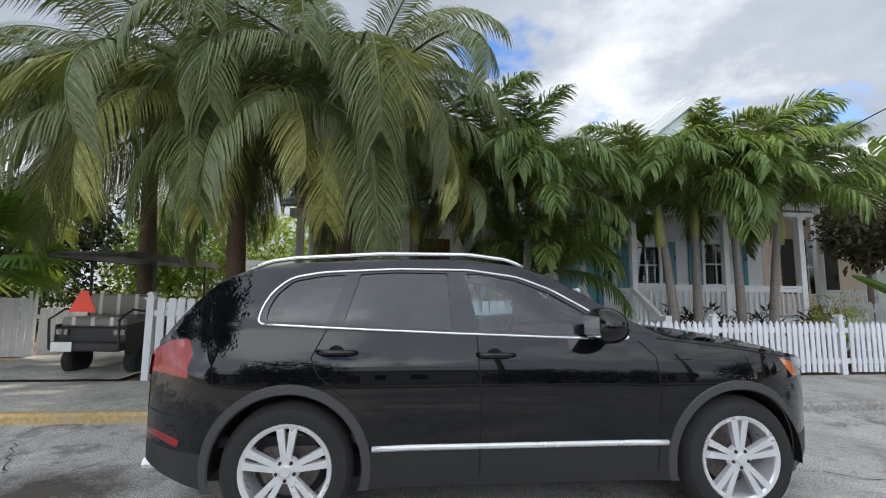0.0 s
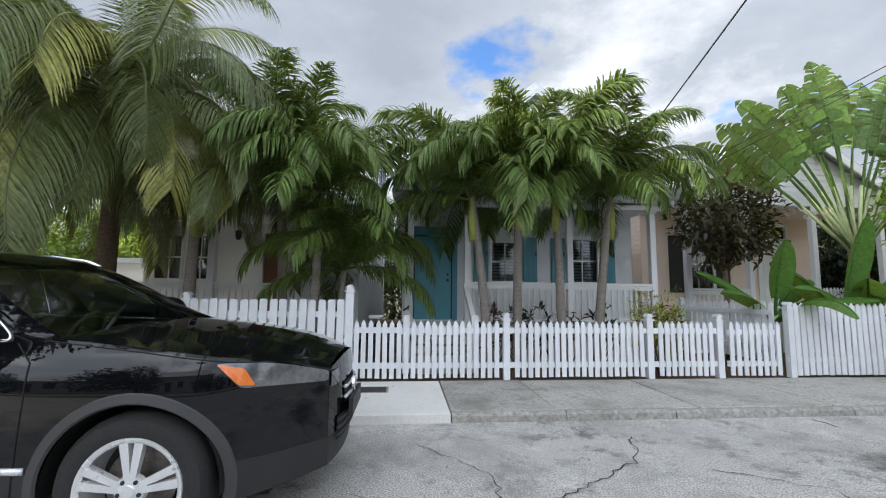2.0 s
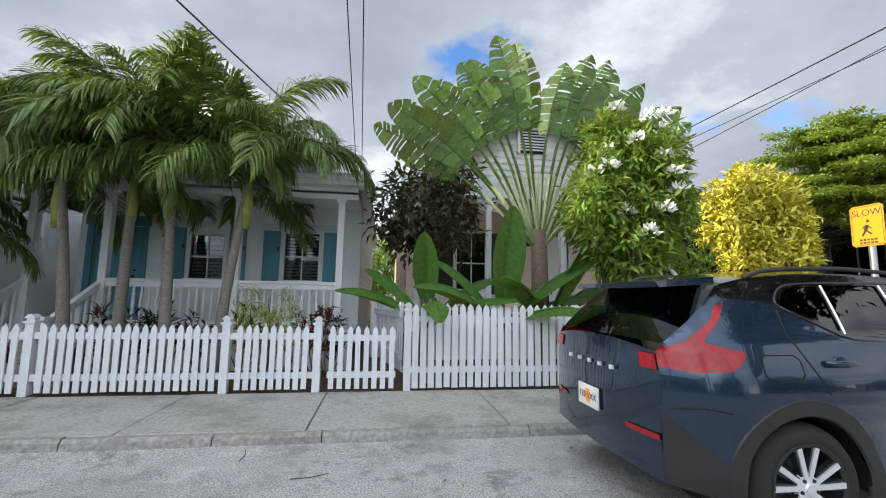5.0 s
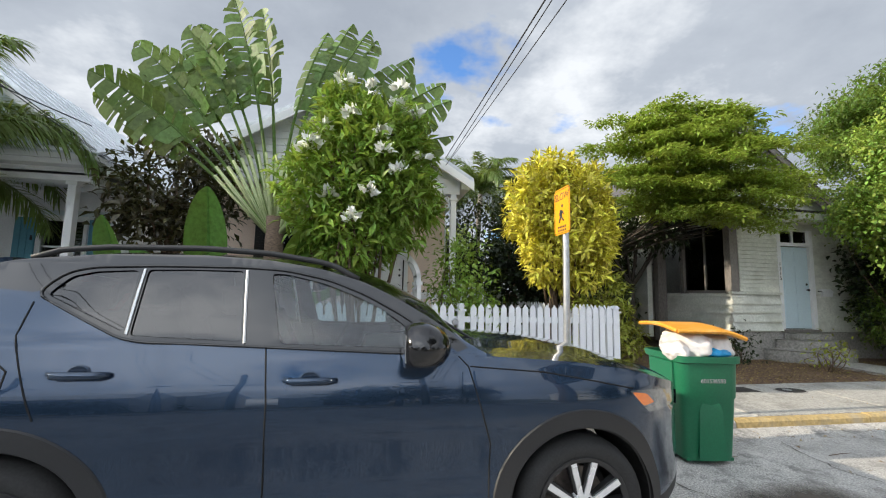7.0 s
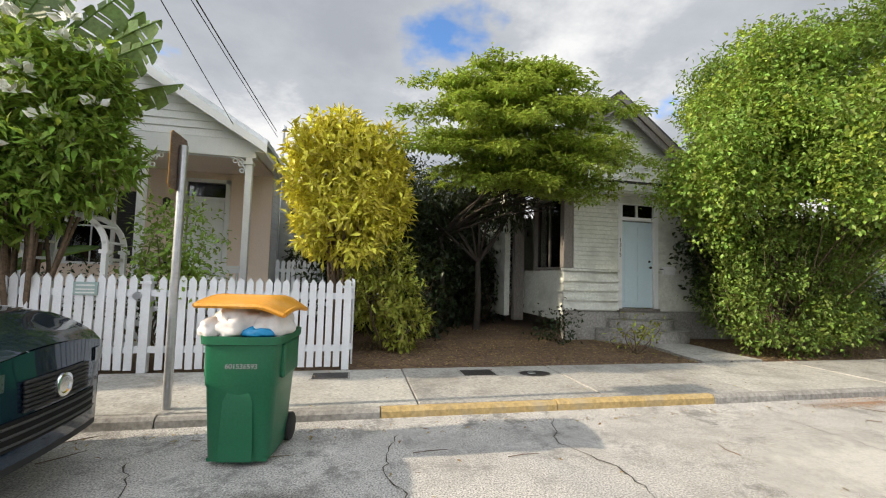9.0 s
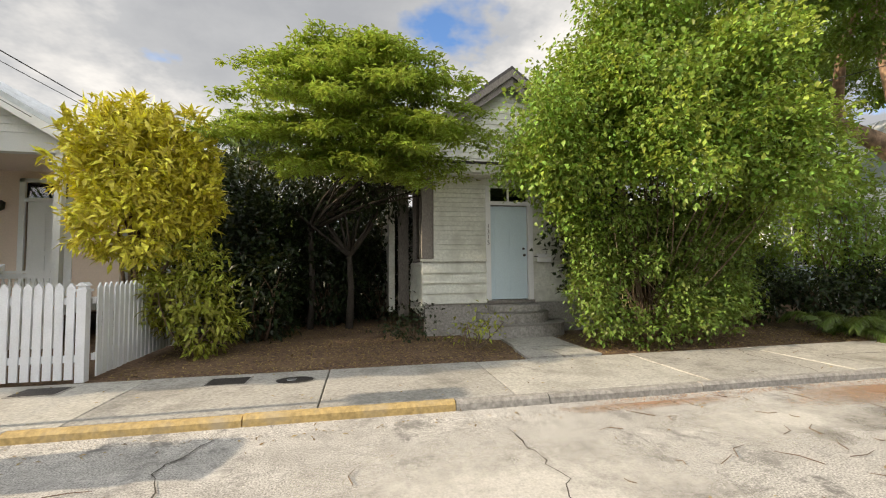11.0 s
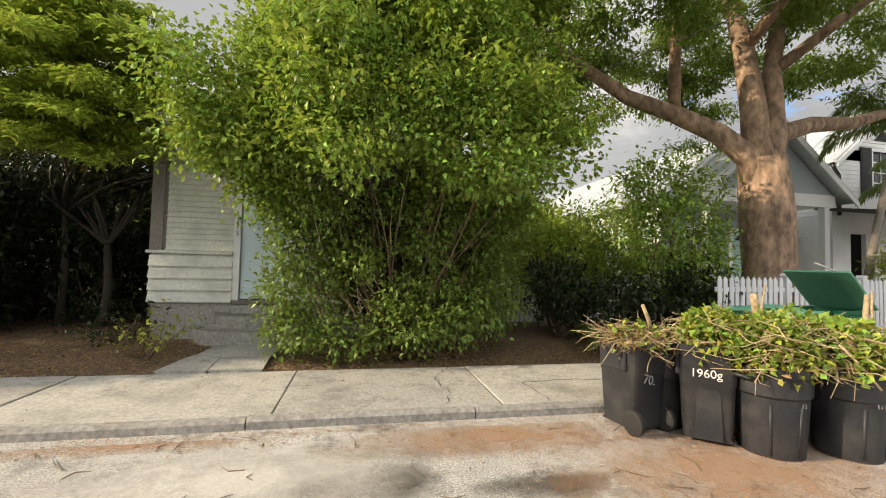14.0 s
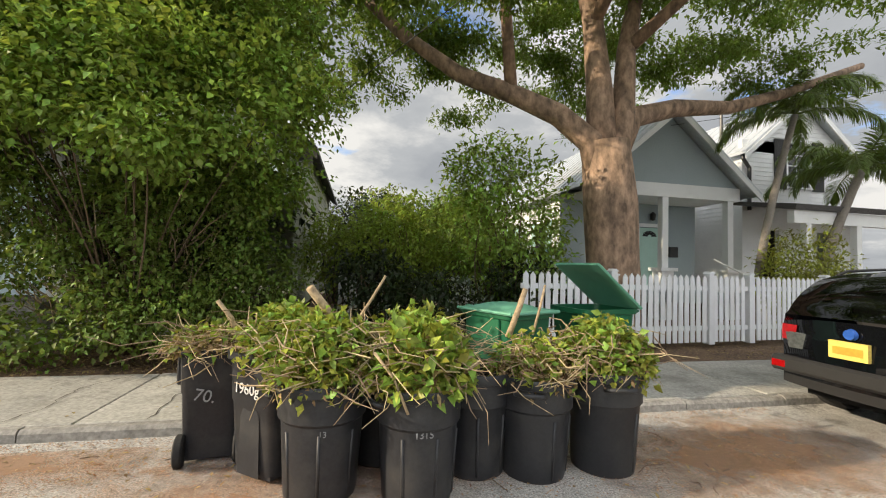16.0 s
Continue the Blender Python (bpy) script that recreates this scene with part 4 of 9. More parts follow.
def house_tall():
    h = thing("house", (0, 0, 0), "white two-storey clapboard house with black shutters and a metal roof", "house")
    xl, xr, Y = 42.4, 47.0, 13.3
    xc, half = 44.7, 2.3
    part("wall", wall_with_holes(xl, xr, Y, Y + 0.15, 0.5, 5.6, [(44.25, 45.15, 4.5, 6.0), (43.2, 43.9, 1.2, 3), (45.5, 46.3, 1.2, 3)]), M["siding"], h)
    clad_boards(lap_siding(xl, 44.15, Y, 3.6, 5.6, 0.15).add(*(lambda q: (q.v, q.f))(lap_siding(45.25, xr, Y, 3.6, 5.6, 0.15))), M["siding"], h)
    part("gable", wall_with_holes(xl + 0.62, xr - 0.62, Y, Y + 0.15, 5.6, 6.15, [(44.25, 45.15, 4.5, 6.0)]).prism([(xl, 5.6), (xl + 0.62, 5.6), (xl + 0.62, 6.12)], 1, Y, Y + 0.15).prism([(xr, 5.6), (xr - 0.62, 6.12), (xr - 0.62, 5.6)], 1, Y, Y + 0.15), M["siding"], h)
    part("gable", Geo().prism([(xl + 0.62, 6.15), (xr - 0.62, 6.15), (xc, 7.55)], 1, Y, Y + 0.15), M["siding"], h)
    clad_boards(lap_siding(0, 0, Y, 6.15, 7.5, 0.15, 0.025, lambda z: (xl + (z - 5.6) / 0.84, xr - (z - 5.6) / 0.84)), M["siding"], h)
    window(h, 44.25, 45.15, Y, 4.5, 6.0, 2, 4)
    shutter(h, 43.65, 44.14, Y - 0.03, 4.4, 6.1, M["black_paint"], True)
    shutter(h, 45.26, 45.75, Y - 0.03, 4.4, 6.1, M["black_paint"], True)
    part("gable_vent", Geo().prism([(xc - 0.4, 6.4), (xc + 0.4, 6.4), (xc, 6.8)], 1, Y - 0.05, Y - 0.025), M["dark"], h)
    part("wall", Geo().box(xl, xl + 0.15, Y + 0.15, 27, 0.5, 5.6).box(xr - 0.15, xr, Y + 0.15, 27, 0.5, 5.6).box(xl, xr, 27, 27.15, 0.5, 5.6), M["siding"], h)
    clad_boards(side_siding(xl, Y, 27, 0.5, 5.5, 0.15), M["siding"], h)
    part("inner_wall", Geo().box(xl + 0.2, xr - 0.2, Y + 1.2, Y + 1.25, 0.6, 6.2), M["dark"], h)
    gable_roof(h, xc, half, Y - 0.1, 27, 5.62, 7.58, M["metalroof"], 0.25, 0.1)
    part("porch_roof", Geo().prism([(11.0, 3.3), (Y, 3.75), (Y, 3.85), (10.95, 3.45)], 0, 41.6, 48.4), M["darkroof"], h)
    part("porch_beam", Geo().box(41.7, 48.3, 11.1, 11.3, 2.95, 3.3), M["trim"], h)
    for x in (42.2, 44.0, 46.2, 48.1):
        part("porch_post", Geo().box(x - 0.09, x + 0.09, 11.1, 11.28, 0.1, 2.95), M["trim"], h)
    part("porch_floor", Geo().box(41.7, 48.3, 11.0, Y, 0.05, 0.5), M["siding"], h)
    part("downpipe", Geo().tube([(xl - 0.1, Y - 0.1, 5.5), (xl - 0.1, Y - 0.12, 5.3), (xl + 0.15, Y - 0.12, 5.0), (xl + 0.15, Y - 0.12, 3.6)], 0.06, 8), M["black"], h)
    part("vent_pipe", Geo().tube([(xl + 0.3, 14.4, 5.7), (xl + 0.3, 14.4, 7.3)], 0.05, 8), M["black"], h)
    return h


def house_left():
    h = thing("house", (0, 0, 0), "white house with a railed porch and shingled metal roof behind palms", "house")
    xl, xr, Y, W = -1.75, 3.3, 10.0, 11.3
    part("wall", wall_with_holes(xl, xr, W, W + 0.15, 0.5, 3.5, [(-1.5, -0.95, 1.7, 2.7), (-0.8, -0.25, 1.7, 2.7), (0.9, 1.75, 0.8, 2.8)]), M["siding"], h)
    window(h, -1.5, -0.95, W, 1.7, 2.7)
    window(h, -0.8, -0.25, W, 1.7, 2.7)
    panel_door(h, 0.92, 1.73, W + 0.03, 0.8, 2.78, M["brown"])
    part("wall", Geo().box(xl, xl + 0.15, W + 0.15, 20, 0.4, 3.5).box(xr - 0.15, xr, W + 0.15, 20, 0.4, 3.5).box(xl, xr, 20, 20.15, 0.4, 3.5), M["siding"], h)
    part("wall", Geo().box(2.0, xr, Y, W, 0.4, 3.1), M["siding"], h)
    part("inner_wall", Geo().box(xl + 0.2, xr - 0.2, W + 1.2, W + 1.25, 0.5, 3.3), M["dark"], h)
    part("porch_floor", Geo().box(xl, 2.0, Y - 0.05, W, 0.6, 0.8), M["siding"], h)
    part("porch_ceiling", Geo().box(xl, xr, Y, W, 3.02, 3.06), M["siding"], h)
    for x in (-1.65, 0.3, 1.9):
        part("porch_post", Geo().box(x - 0.07, x + 0.07, Y, Y + 0.14, 0.8, 3.02), M["trim"], h)
    porch_rail(h, -1.58, 0.23, Y + 0.07, 0.86, 1.6)
    porch_rail(h, 0.37, 1.83, Y + 0.07, 0.86, 1.6)
    part("porch_beam", Geo().box(xl - 0.1, xr, Y - 0.1, Y + 0.15, 3.02, 3.2), M["trim"], h)
    part("porch_lamp", Geo().lathe([(0.03, 0.1), (0.08, 0.06), (0.06, -0.1), (0.02, -0.14)], (0.35, W - 0.12, 2.75), 10), M["black"], h, "small black lantern", smooth=True)
    # roof facing the street, in courses of metal shingles
    n = 14
    for i in range(n):
        a, b = i / n, (i + 1) / n
        y0, z0, y1, z1 = Y - 0.3 + 4.6 * a, 3.2 + 2.5 * a, Y - 0.3 + 4.6 * b, 3.2 + 2.5 * b
        part("roof_course", Geo().prism([(y0, z0), (y1, z1 - 0.02), (y1, z1 + 0.01), (y0, z0 + 0.045)], 0, xl - 0.25, xr + 0.2), M["metalroof"], h)
    part("roof", Geo().prism([(14.3, 5.7), (20.3, 3.2), (20.3, 3.26), (14.3, 5.76)], 0, xl - 0.25, xr + 0.2), M["metalroof"], h)
    for x in (xl, xr - 0.15):
        part("gable", Geo().prism([(Y, 3.2), (20, 3.2), (14.3, 5.6)], 0, x, x + 0.15), M["siding"], h)
    return h


house_left()
house_teal()
house_gable()
house_worn()
house_grey()
house_tall()

# plain houses across the road, only mirrored in the cars and shading the road
for x0, x1, y, z in ((-16, -5.5, -13, 5.2), (-3.5, 7.5, -12.5, 6.4), (10.5, 15.5, -15, 5.0), (28, 36, -16, 4.6), (40, 52, -16, 5)):
    h = thing("house", (x0, y, 0), "plain pale house across the road", "house")
    part("wall", Geo().box(0, x1 - x0, -9, 0, 0, z * 0.62), M["siding"], h)
    part("roof", Geo().prism([(-9.4, z * 0.6), (0.4, z * 0.6), (-4.5, z)], 0, -0.3, x1 - x0 + 0.3), M["metalroof"], h)
    part("door", Geo().box(2, 3, 0, 0.05, 0.3, 2.4), M["brown"], h)
    part("window", Geo().box(4.2, 5.2, 0, 0.05, 1.2, 2.6), M["dark"], h)


# ---- pavement and kerb pieces ----
JOINTS = [-30, -24, -18, -12, -7.5, -5.6, -3.4, -1.5, 0.4, 2.2, 4.80, 6.03, 7.78, 9.52, 11.6, 13.4, 15.2, 17.0, 18.89, 21.07, 23.12, 25.58, 27.80, 30.1, 32.4, 34.7, 37, 40, 45, 50, 56, 64, 75]
pave = thing("pavement", (0, 0, 0), "grey stained concrete pavement of large slabs", "", kind="structure")
for i, (a, b) in enumerate(zip(JOINTS, JOINTS[1:])):
    new_slab = a == 2.2
    y0 = KERB_Y if new_slab else WALK_Y0
    s = part("slab", Geo().box(a + 0.008, b - 0.008, y0, WALK_Y1 - 0.003 * (i % 2), -0.05, WALK_Z + 0.004 * math.sin(i * 2.1)), M["pale"] if new_slab else M["concrete"], pave, bevel=0.008)
kerb = thing("kerb", (0, 0, 0), "low worn concrete kerb, partly painted yellow", "", kind="structure")
rng = random.Random(5)
x = -40.0
while x < 75:
    n = x + rng.uniform(0.9, 2.1)
    if not (2.2 <= x < 4.8):
        e = min(n, 2.2) if x < 2.2 else n
        yellow = (17.4 < x < 21.6) or (-8 < x < 0.5)
        z = WALK_Z + rng.uniform(-0.012, 0.004)
        part("kerb_stone", Geo().prism([(KERB_Y + rng.uniform(-0.02, 0.01), -0.05), (WALK_Y0 - 0.006, -0.05), (WALK_Y0 - 0.006, z), (KERB_Y + 0.035, z), (KERB_Y + 0.008, z - 0.03)], 0, x + 0.006, e - 0.006), M["kerb_yellow"] if yellow else M["kerb"], kerb)
    x = n if x < 2.2 or x >= 4.8 or n > 4.8 else 4.8

# ---- vehicles ----
CM = dict(
    black=mat("black_car_paint", (0.004, 0.0045, 0.006), 0.03, var=0.1, grain=300, bump=0, stain=0.0, coat=1.0, spec=0.0),
    blue=mat("dark_blue_car_paint", (0.022, 0.042, 0.078), 0.2, metal=0.6, var=0.1, grain=400, bump=0, stain=0.0, coat=1.0, spec=0.1),
    pillar=mat("gloss_black_trim", (0.006, 0.006, 0.007), 0.08, var=0.05, grain=200, bump=0, stain=0, coat=0.5),
    clad=mat("grey_plastic_cladding", (0.055, 0.055, 0.057), 0.5, var=0.1, grain=150, bump=0.05, stain=0.1),
    clad_black=mat("black_plastic_cladding", (0.02, 0.02, 0.021), 0.55, var=0.1, grain=150, bump=0.05, stain=0.1),
    tyre=mat("tyre_rubber", (0.022, 0.022, 0.022), 0.85, var=0.2, grain=90, bump=0.15),
    alloy=mat("silver_alloy", (0.78, 0.79, 0.80), 0.3, metal=0.45, var=0.04, grain=80, bump=0),
    chrome=mat("chrome_trim", (0.8, 0.81, 0.82), 0.12, metal=1.0, var=0.02, bump=0, stain=0),
    glass=glass_mat("car_glass", (0.66, 0.76, 0.77)),
    tint=glass_mat("tinted_car_glass", (0.05, 0.06, 0.07)),
    screen=glass_mat("windscreen_glass", (0.6, 0.7, 0.67)),
    red=mat("red_lamp", (0.30, 0.004, 0.006), 0.2, var=0.2, grain=30, bump=0.05, stain=0, coat=0.5, spec=0.3),
    amber=mat("amber_lamp", (0.8, 0.20, 0.03), 0.12, var=0.1, grain=60, bump=0.05, stain=0, coat=1.0),
    lens=mat("clear_lamp", (0.20, 0.21, 0.22), 0.12, metal=0.6, var=0.25, grain=30, bump=0.1, stain=0.2, coat=1.0),
    inside=mat("dark_car_interior", (0.03, 0.03, 0.032), 0.8, var=0.15, grain=60, bump=0.05),
    # near-black paints the darkness in gaps, recesses, openings, wheel wells and under the car
    gap=mat("unlit_gap_black", (0.003, 0.003, 0.003), 0.8, var=0, bump=0, stain=0),
    disc=mat("brake_disc", (0.25, 0.22, 0.2), 0.45, metal=0.8, var=0.2, grain=40, bump=0.05),
    plate=mat("number_plate", (0.75, 0.76, 0.74), 0.4, var=0.03, bump=0.0, stain=0.1),
    plate_mark=mat("orange_plate_print", (0.85, 0.33, 0.05), 0.4, var=0.1, bump=0, stain=0),
    ink=mat("dark_print", (0.03, 0.04, 0.05), 0.5, var=0.05, bump=0, stain=0),
)


def smooth_curve(pts, n=401, L=5.0, win=9):
    xs = np.linspace(-0.3, L + 0.3, n)
    zs = np.interp(xs, [p[0] for p in pts], [p[1] for p in pts])
    k = np.ones(win) / win
    zs = np.convolve(np.pad(zs, win // 2, mode="edge"), k, mode="valid")
    return lambda x: float(np.interp(x, xs, zs))


def wheel(parent, x, y, r, rim, spokes, style, side):
    """A wheel at (x, y) whose outer face looks towards side (-1: the road)."""
    s = side
    w = thing("wheel", (x, y, r), "", "")
    for k in ("label", "category"):
        if k in w:
            del w[k]
    w.parent = parent
    T = 0.24
    prof = [(rim - 0.01, s * 0.0), (rim + 0.01, s * 0.012), (rim + 0.05, s * 0.018), (r - 0.035, s * 0.01), (r - 0.008, -s * 0.025), (r, -s * 0.06), (r, -s * (T - 0.05)), (r - 0.03, -s * T), (rim - 0.02, -s * T)]
    tyre = Geo().lathe(prof, n=44, axis=1, cap=False)
    part("tyre", tyre, CM["tyre"], w, smooth=True)
    ring = [(rim - 0.03, s * 0.0), (rim - 0.018, s * 0.012), (rim - 0.002, s * 0.014), (rim + 0.004, 0), (rim - 0.012, -s * 0.03), (rim - 0.03, -s * 0.16), (rim - 0.04, -s * 0.2)]
    part("rim", Geo().lathe(ring, n=44, axis=1, cap=False), CM["alloy" if style == "twin" else "clad_black"], w, smooth=True)
    part("brake_disc", Geo().lathe([(0.02, -s * 0.11), (rim * 0.68, -s * 0.11), (rim * 0.68, -s * 0.13), (0.02, -s * 0.13)], n=30, axis=1), CM["disc"], w, smooth=True)
    part("wheel_back", Geo().lathe([(0.01, -s * 0.17), (rim - 0.01, -s * 0.17), (rim - 0.01, -s * 0.2), (0.01, -s * 0.2)], n=30, axis=1), CM["inside"], w)
    for i in range(spokes):
        a0 = 2 * math.pi * (i + 0.25) / spokes
        for off in ((-0.14, 0.14) if style == "twin" else (-0.23, 0.23)):
            a_in, a_out = a0 + off * (1.6 if style == "twin" else 1.0), a0 + off * 1.12
            hw_i, hw_o = (0.013, 0.020) if style == "twin" else (0.012, 0.014)
            ri, ro = 0.05, rim - 0.022
            for nm, hi, ho, d0, d1 in (("spoke", hw_i * 1.15, hw_o * 1.15, 0.012, -0.03),) + ((("spoke_back", hw_i * 1.9, hw_o * 2.1, 0.002, -0.04),) if style == "star" else ()):
                v = []
                for rr, aa, hh in ((ri, a_in, hi), (ro, a_out, ho)):
                    c, sn = math.cos(aa), math.sin(aa)
                    for t in (-hh, hh):
                        for d in (d0 - (0.012 if rr == ri else 0), d1):
                            v.append((rr * c - t * sn, s * d, rr * sn + t * c))
                part(nm, Geo().add(v, [(0, 2, 6, 4), (1, 5, 7, 3), (0, 4, 5, 1), (2, 3, 7, 6)]), CM["alloy" if nm == "spoke" else "clad_black"], w)
    part("hub_cap", Geo().lathe([(0.0, s * 0.012), (0.03, s * 0.012), (0.036, s * 0.004), (0.075, -s * 0.004), (0.085, -s * 0.03)], n=20, axis=1, cap=False), CM["alloy"], w, smooth=True)
    for i in range(5):
        a = 2 * math.pi * (i + 0.75) / 5
        part("wheel_bolt", Geo().lathe([(0.011, s * 0.006), (0.012, -s * 0.01)], (0.055 * math.cos(a), 0, 0.055 * math.sin(a)), 8, 1), CM["clad_black"], w)
    return w


SECTION = smooth_curve([(-0.3, 0.9), (0.2, 0.945), (0.34, 0.975), (0.47, 0.988), (0.60, 0.994), (0.72, 1.0), (0.84, 1.0), (0.94, 0.992), (1.02, 0.976), (1.10, 0.95), (1.2, 0.915), (1.35, 0.87)], n=321, L=1.3, win=13)
SECTION_WAISTED = smooth_curve([(-0.3, 0.93), (0.2, 0.96), (0.36, 0.99), (0.46, 0.992), (0.56, 0.978), (0.68, 0.984), (0.80, 0.999), (0.90, 1.0), (0.99, 0.988), (1.08, 0.958), (1.2, 0.915), (1.35, 0.87)], n=321, L=1.3, win=13)


def rounded(poly, r=0.035, n=4):
    """A closed outline with its corners rounded; the points of poly are (x, z)."""
    out = []
    m = len(poly)
    for i in range(m):
        a, b, c = (Vector(poly[(i + k) % m]) for k in (-1, 0, 1))
        k = min(r, 0.45 * (a - b).length, 0.45 * (c - b).length)
        p, q = b + (a - b).normalized() * k, b + (c - b).normalized() * k
        for j in range(n + 1):
            t = j / n
            out.append(tuple((1 - t) ** 2 * p + 2 * t * (1 - t) * b + t * t * q))
    return out


def within(poly, x, z):
    """Which of the points x, z (arrays) lie inside a closed outline."""
    inside = np.zeros(len(x), bool)
    for (x0, z0), (x1, z1) in zip(poly, poly[1:] + poly[:1]):
        if z0 != z1:
            inside ^= ((z0 > z) != (z1 > z)) & (x < (x1 - x0) * (z - z0) / (z1 - z0) + x0)
    return inside


def flank(outline, zones, Y, step=0.05):
    """The side of a car as a triangle net in (x, z), cut along the zones' outlines: {zone: (points, triangles)}, y by Y(x, z)."""
    pts, edges = [], []

    def ring(poly):
        k, m = len(pts), len(poly)
        pts.extend(Vector(p) for p in poly)
        edges.extend((k + i, k + (i + 1) % m) for i in range(m))
    ring(outline)
    for _, poly in zones:
        ring(poly)
    ox, oz = [p[0] for p in outline], [p[1] for p in outline]
    gx, gz = np.meshgrid(np.arange(min(ox) + step / 2, max(ox), step), np.arange(min(oz) + step / 2, max(oz), step))
    gx, gz = gx.ravel() + 0.0007 * np.sin(gz.ravel() * 91), gz.ravel()
    ok = within(outline, gx, gz)
    pts.extend(Vector(p) for p in zip(gx[ok], gz[ok]))
    vs, _, fs, _, _, _ = geometry.delaunay_2d_cdt(pts, edges, [], 0, 1e-4)
    va = np.array([tuple(v) for v in vs])
    fa = np.array([tuple(f) for f in fs if len(f) == 3])
    area = np.cross(va[fa[:, 1]] - va[fa[:, 0]], va[fa[:, 2]] - va[fa[:, 0]])
    fa = np.where(area[:, None] < 0, fa[:, ::-1], fa)
    c = va[fa].mean(1)
    zone = np.where(within(outline, c[:, 0], c[:, 1]), 0, -1)
    for i, (_, poly) in enumerate(zones):
        zone[within(poly, c[:, 0], c[:, 1]) & (zone >= 0)] = i + 1
    y = np.array([Y(a, b) for a, b in va])
    e = 0.008
    nx = np.array([-(Y(a + e, b) - Y(a - e, b)) / (2 * e) for a, b in va])
    nz = np.array([-(Y(a, b + e) - Y(a, b - e)) / (2 * e) for a, b in va])
    return va, y, np.stack([nx, np.ones(len(va)), nz], 1), fa, zone


def flank_mesh(name, net, index, s, material, out=0.0):
    """One zone of a flank, on the side s, as a mesh with the shape's own normals."""
    va, y, nn, fa, zone = net
    f = fa[zone == index]
    used, f = np.unique(f, return_inverse=True)
    f = f.reshape(-1, 3)
    v = np.stack([va[used, 0], s * (y[used] + out), va[used, 1]], 1)
    n = nn[used] * np.array([1, s, 1])
    n /= np.linalg.norm(n, axis=1, keepdims=True)
    me = quick_mesh(name, v, f[:, ::-1] if s > 0 else f, material, True)
    me.normals_split_custom_set_from_vertices([tuple(q) for q in n])
    return me


def suv(name, at, turn, P, label):
    """An estate-bodied car. Own coordinates: x from the rear bumper to the front, y across (the road side is -y), z up."""
    L, HW = P["L"], P["W"] / 2
    car = thing(name, Matrix.Translation(at) @ Matrix.Rotation(radians(turn), 4, "Z"), label, "car")
    zt, zr = smooth_curve(P["top"], L=L), smooth_curve(P["roof"], L=L, win=7)
    xA, xB = P["screen"][0], P["hatch"][0]
    sill, R = P["sill"], P["r"] + 0.06
    paint, clad = P["paint"], P["clad"]

    def plan(x):
        f = max(0.0, (x - (L - P["nose"])) / P["nose"])
        b = max(0.0, (P["tail"] - x) / P["tail"])
        return 1 - P["nose_in"] * f ** 2.4 - P["tail_in"] * b ** 2.6

    def hw(x, z):
        k = SECTION(z) if P["chrome"] else SECTION_WAISTED(z)
        f = 0.0
        for h in (P["rear"], P["front"]):
            d = abs(x - h)
            if d < R + 0.25:
                f = max(f, 0.018 * max(0.0, 1 - (d / (R + 0.25)) ** 4))
        return HW * plan(x) * float(k) + f

    def zb(x):
        b = sill + 0.10 * max(0, (0.6 - x) / 0.6) + 0.05 * max(0, (x - L + 0.6) / 0.6)
        for h in (P["rear"], P["front"]):
            d = x - h
            if abs(d) < R:
                b = max(b, P["r"] + math.sqrt(R * R - d * d))
        return b

    xs = sorted({*np.linspace(0, L, 72), *(h + R * math.cos(a) for h in (P["rear"], P["front"]) for a in np.linspace(0.02, math.pi - 0.02, 25)), *(h + s * (R + 0.001) for h in (P["rear"], P["front"]) for s in (-1, 1))})
    zclad = P["clad_z"]
    body = Geo()
    # bonnet and its front edge
    nb = 17
    hood = [[(x, hw(x, zt(x)) * u, zt(x) + 0.055 * (1 - abs(u) ** 2.2) - 0.006 * (abs(abs(u) - 0.62) < 0.1)) for u in np.linspace(-1, 1, nb)] for x in xs if x >= xA - 0.12]
    body.grid(hood)
    # front and rear faces
    for x, s, bulge in ((L, 1, P["nose_bulge"]), (0.0, -1, P["tail_bulge"])):
        b, t = zb(x), zt(x)
        up_, low_ = [], []
        for z in np.linspace(b, t, 15):
            row = [(x + s * bulge * (1 - abs(u) ** 2.3) * math.sin(math.pi * (0.25 + 0.55 * (z - b) / (t - b))), hw(x, z) * u, z + (0.055 * (1 - abs(u) ** 2.2) if z > t - 1e-6 else 0)) for u in np.linspace(-1, 1, nb)]
            (up_ if z >= zclad - 0.03 else low_).append(row)
        low_.append(up_[0])
        if s > 0:
            body.grid(up_)
        else:
            part("tailgate", Geo().grid(up_), paint, car, smooth=True)
        part("bumper", Geo().grid(low_), CM["clad_black"], car, smooth=True)
    # greenhouse
    gx = sorted({*np.linspace(xB, xA, 64), P["screen"][1], P["hatch"][1]})
    RW = P["roof_hw"]

    def side(x, f):
        b = hw(x, zt(x)) - 0.012
        t = min(b - 0.01, RW * (1 - 0.12 * max(0, (0.9 - x) / 0.9) ** 2 - 0.05 * max(0, (x - P["screen"][1]) / (xA - P["screen"][1]))))
        h = max(0.0, zr(x) - zt(x))
        k = min(1.0, h / 0.42)
        t = b + (t - b) * k
        return (b + (t - b) * f ** 1.15, zt(x) + h * f)

    def Y(x, z):
        t = zt(x)
        if z <= t or not xB < x < xA:
            return hw(x, min(z, t))
        return side(x, min(1.0, (z - t) / max(0.02, zr(x) - t)))[0] + 0.012 * max(0.0, 1 - (z - t) / 0.05)

    # the side, cut into panel, cladding, windows, pillars and lamps
    top_edge = [(x, max(zt(x), zr(x)) if xB <= x <= xA else zt(x)) for x in sorted({*np.linspace(0, L, 90), xA, xB})]
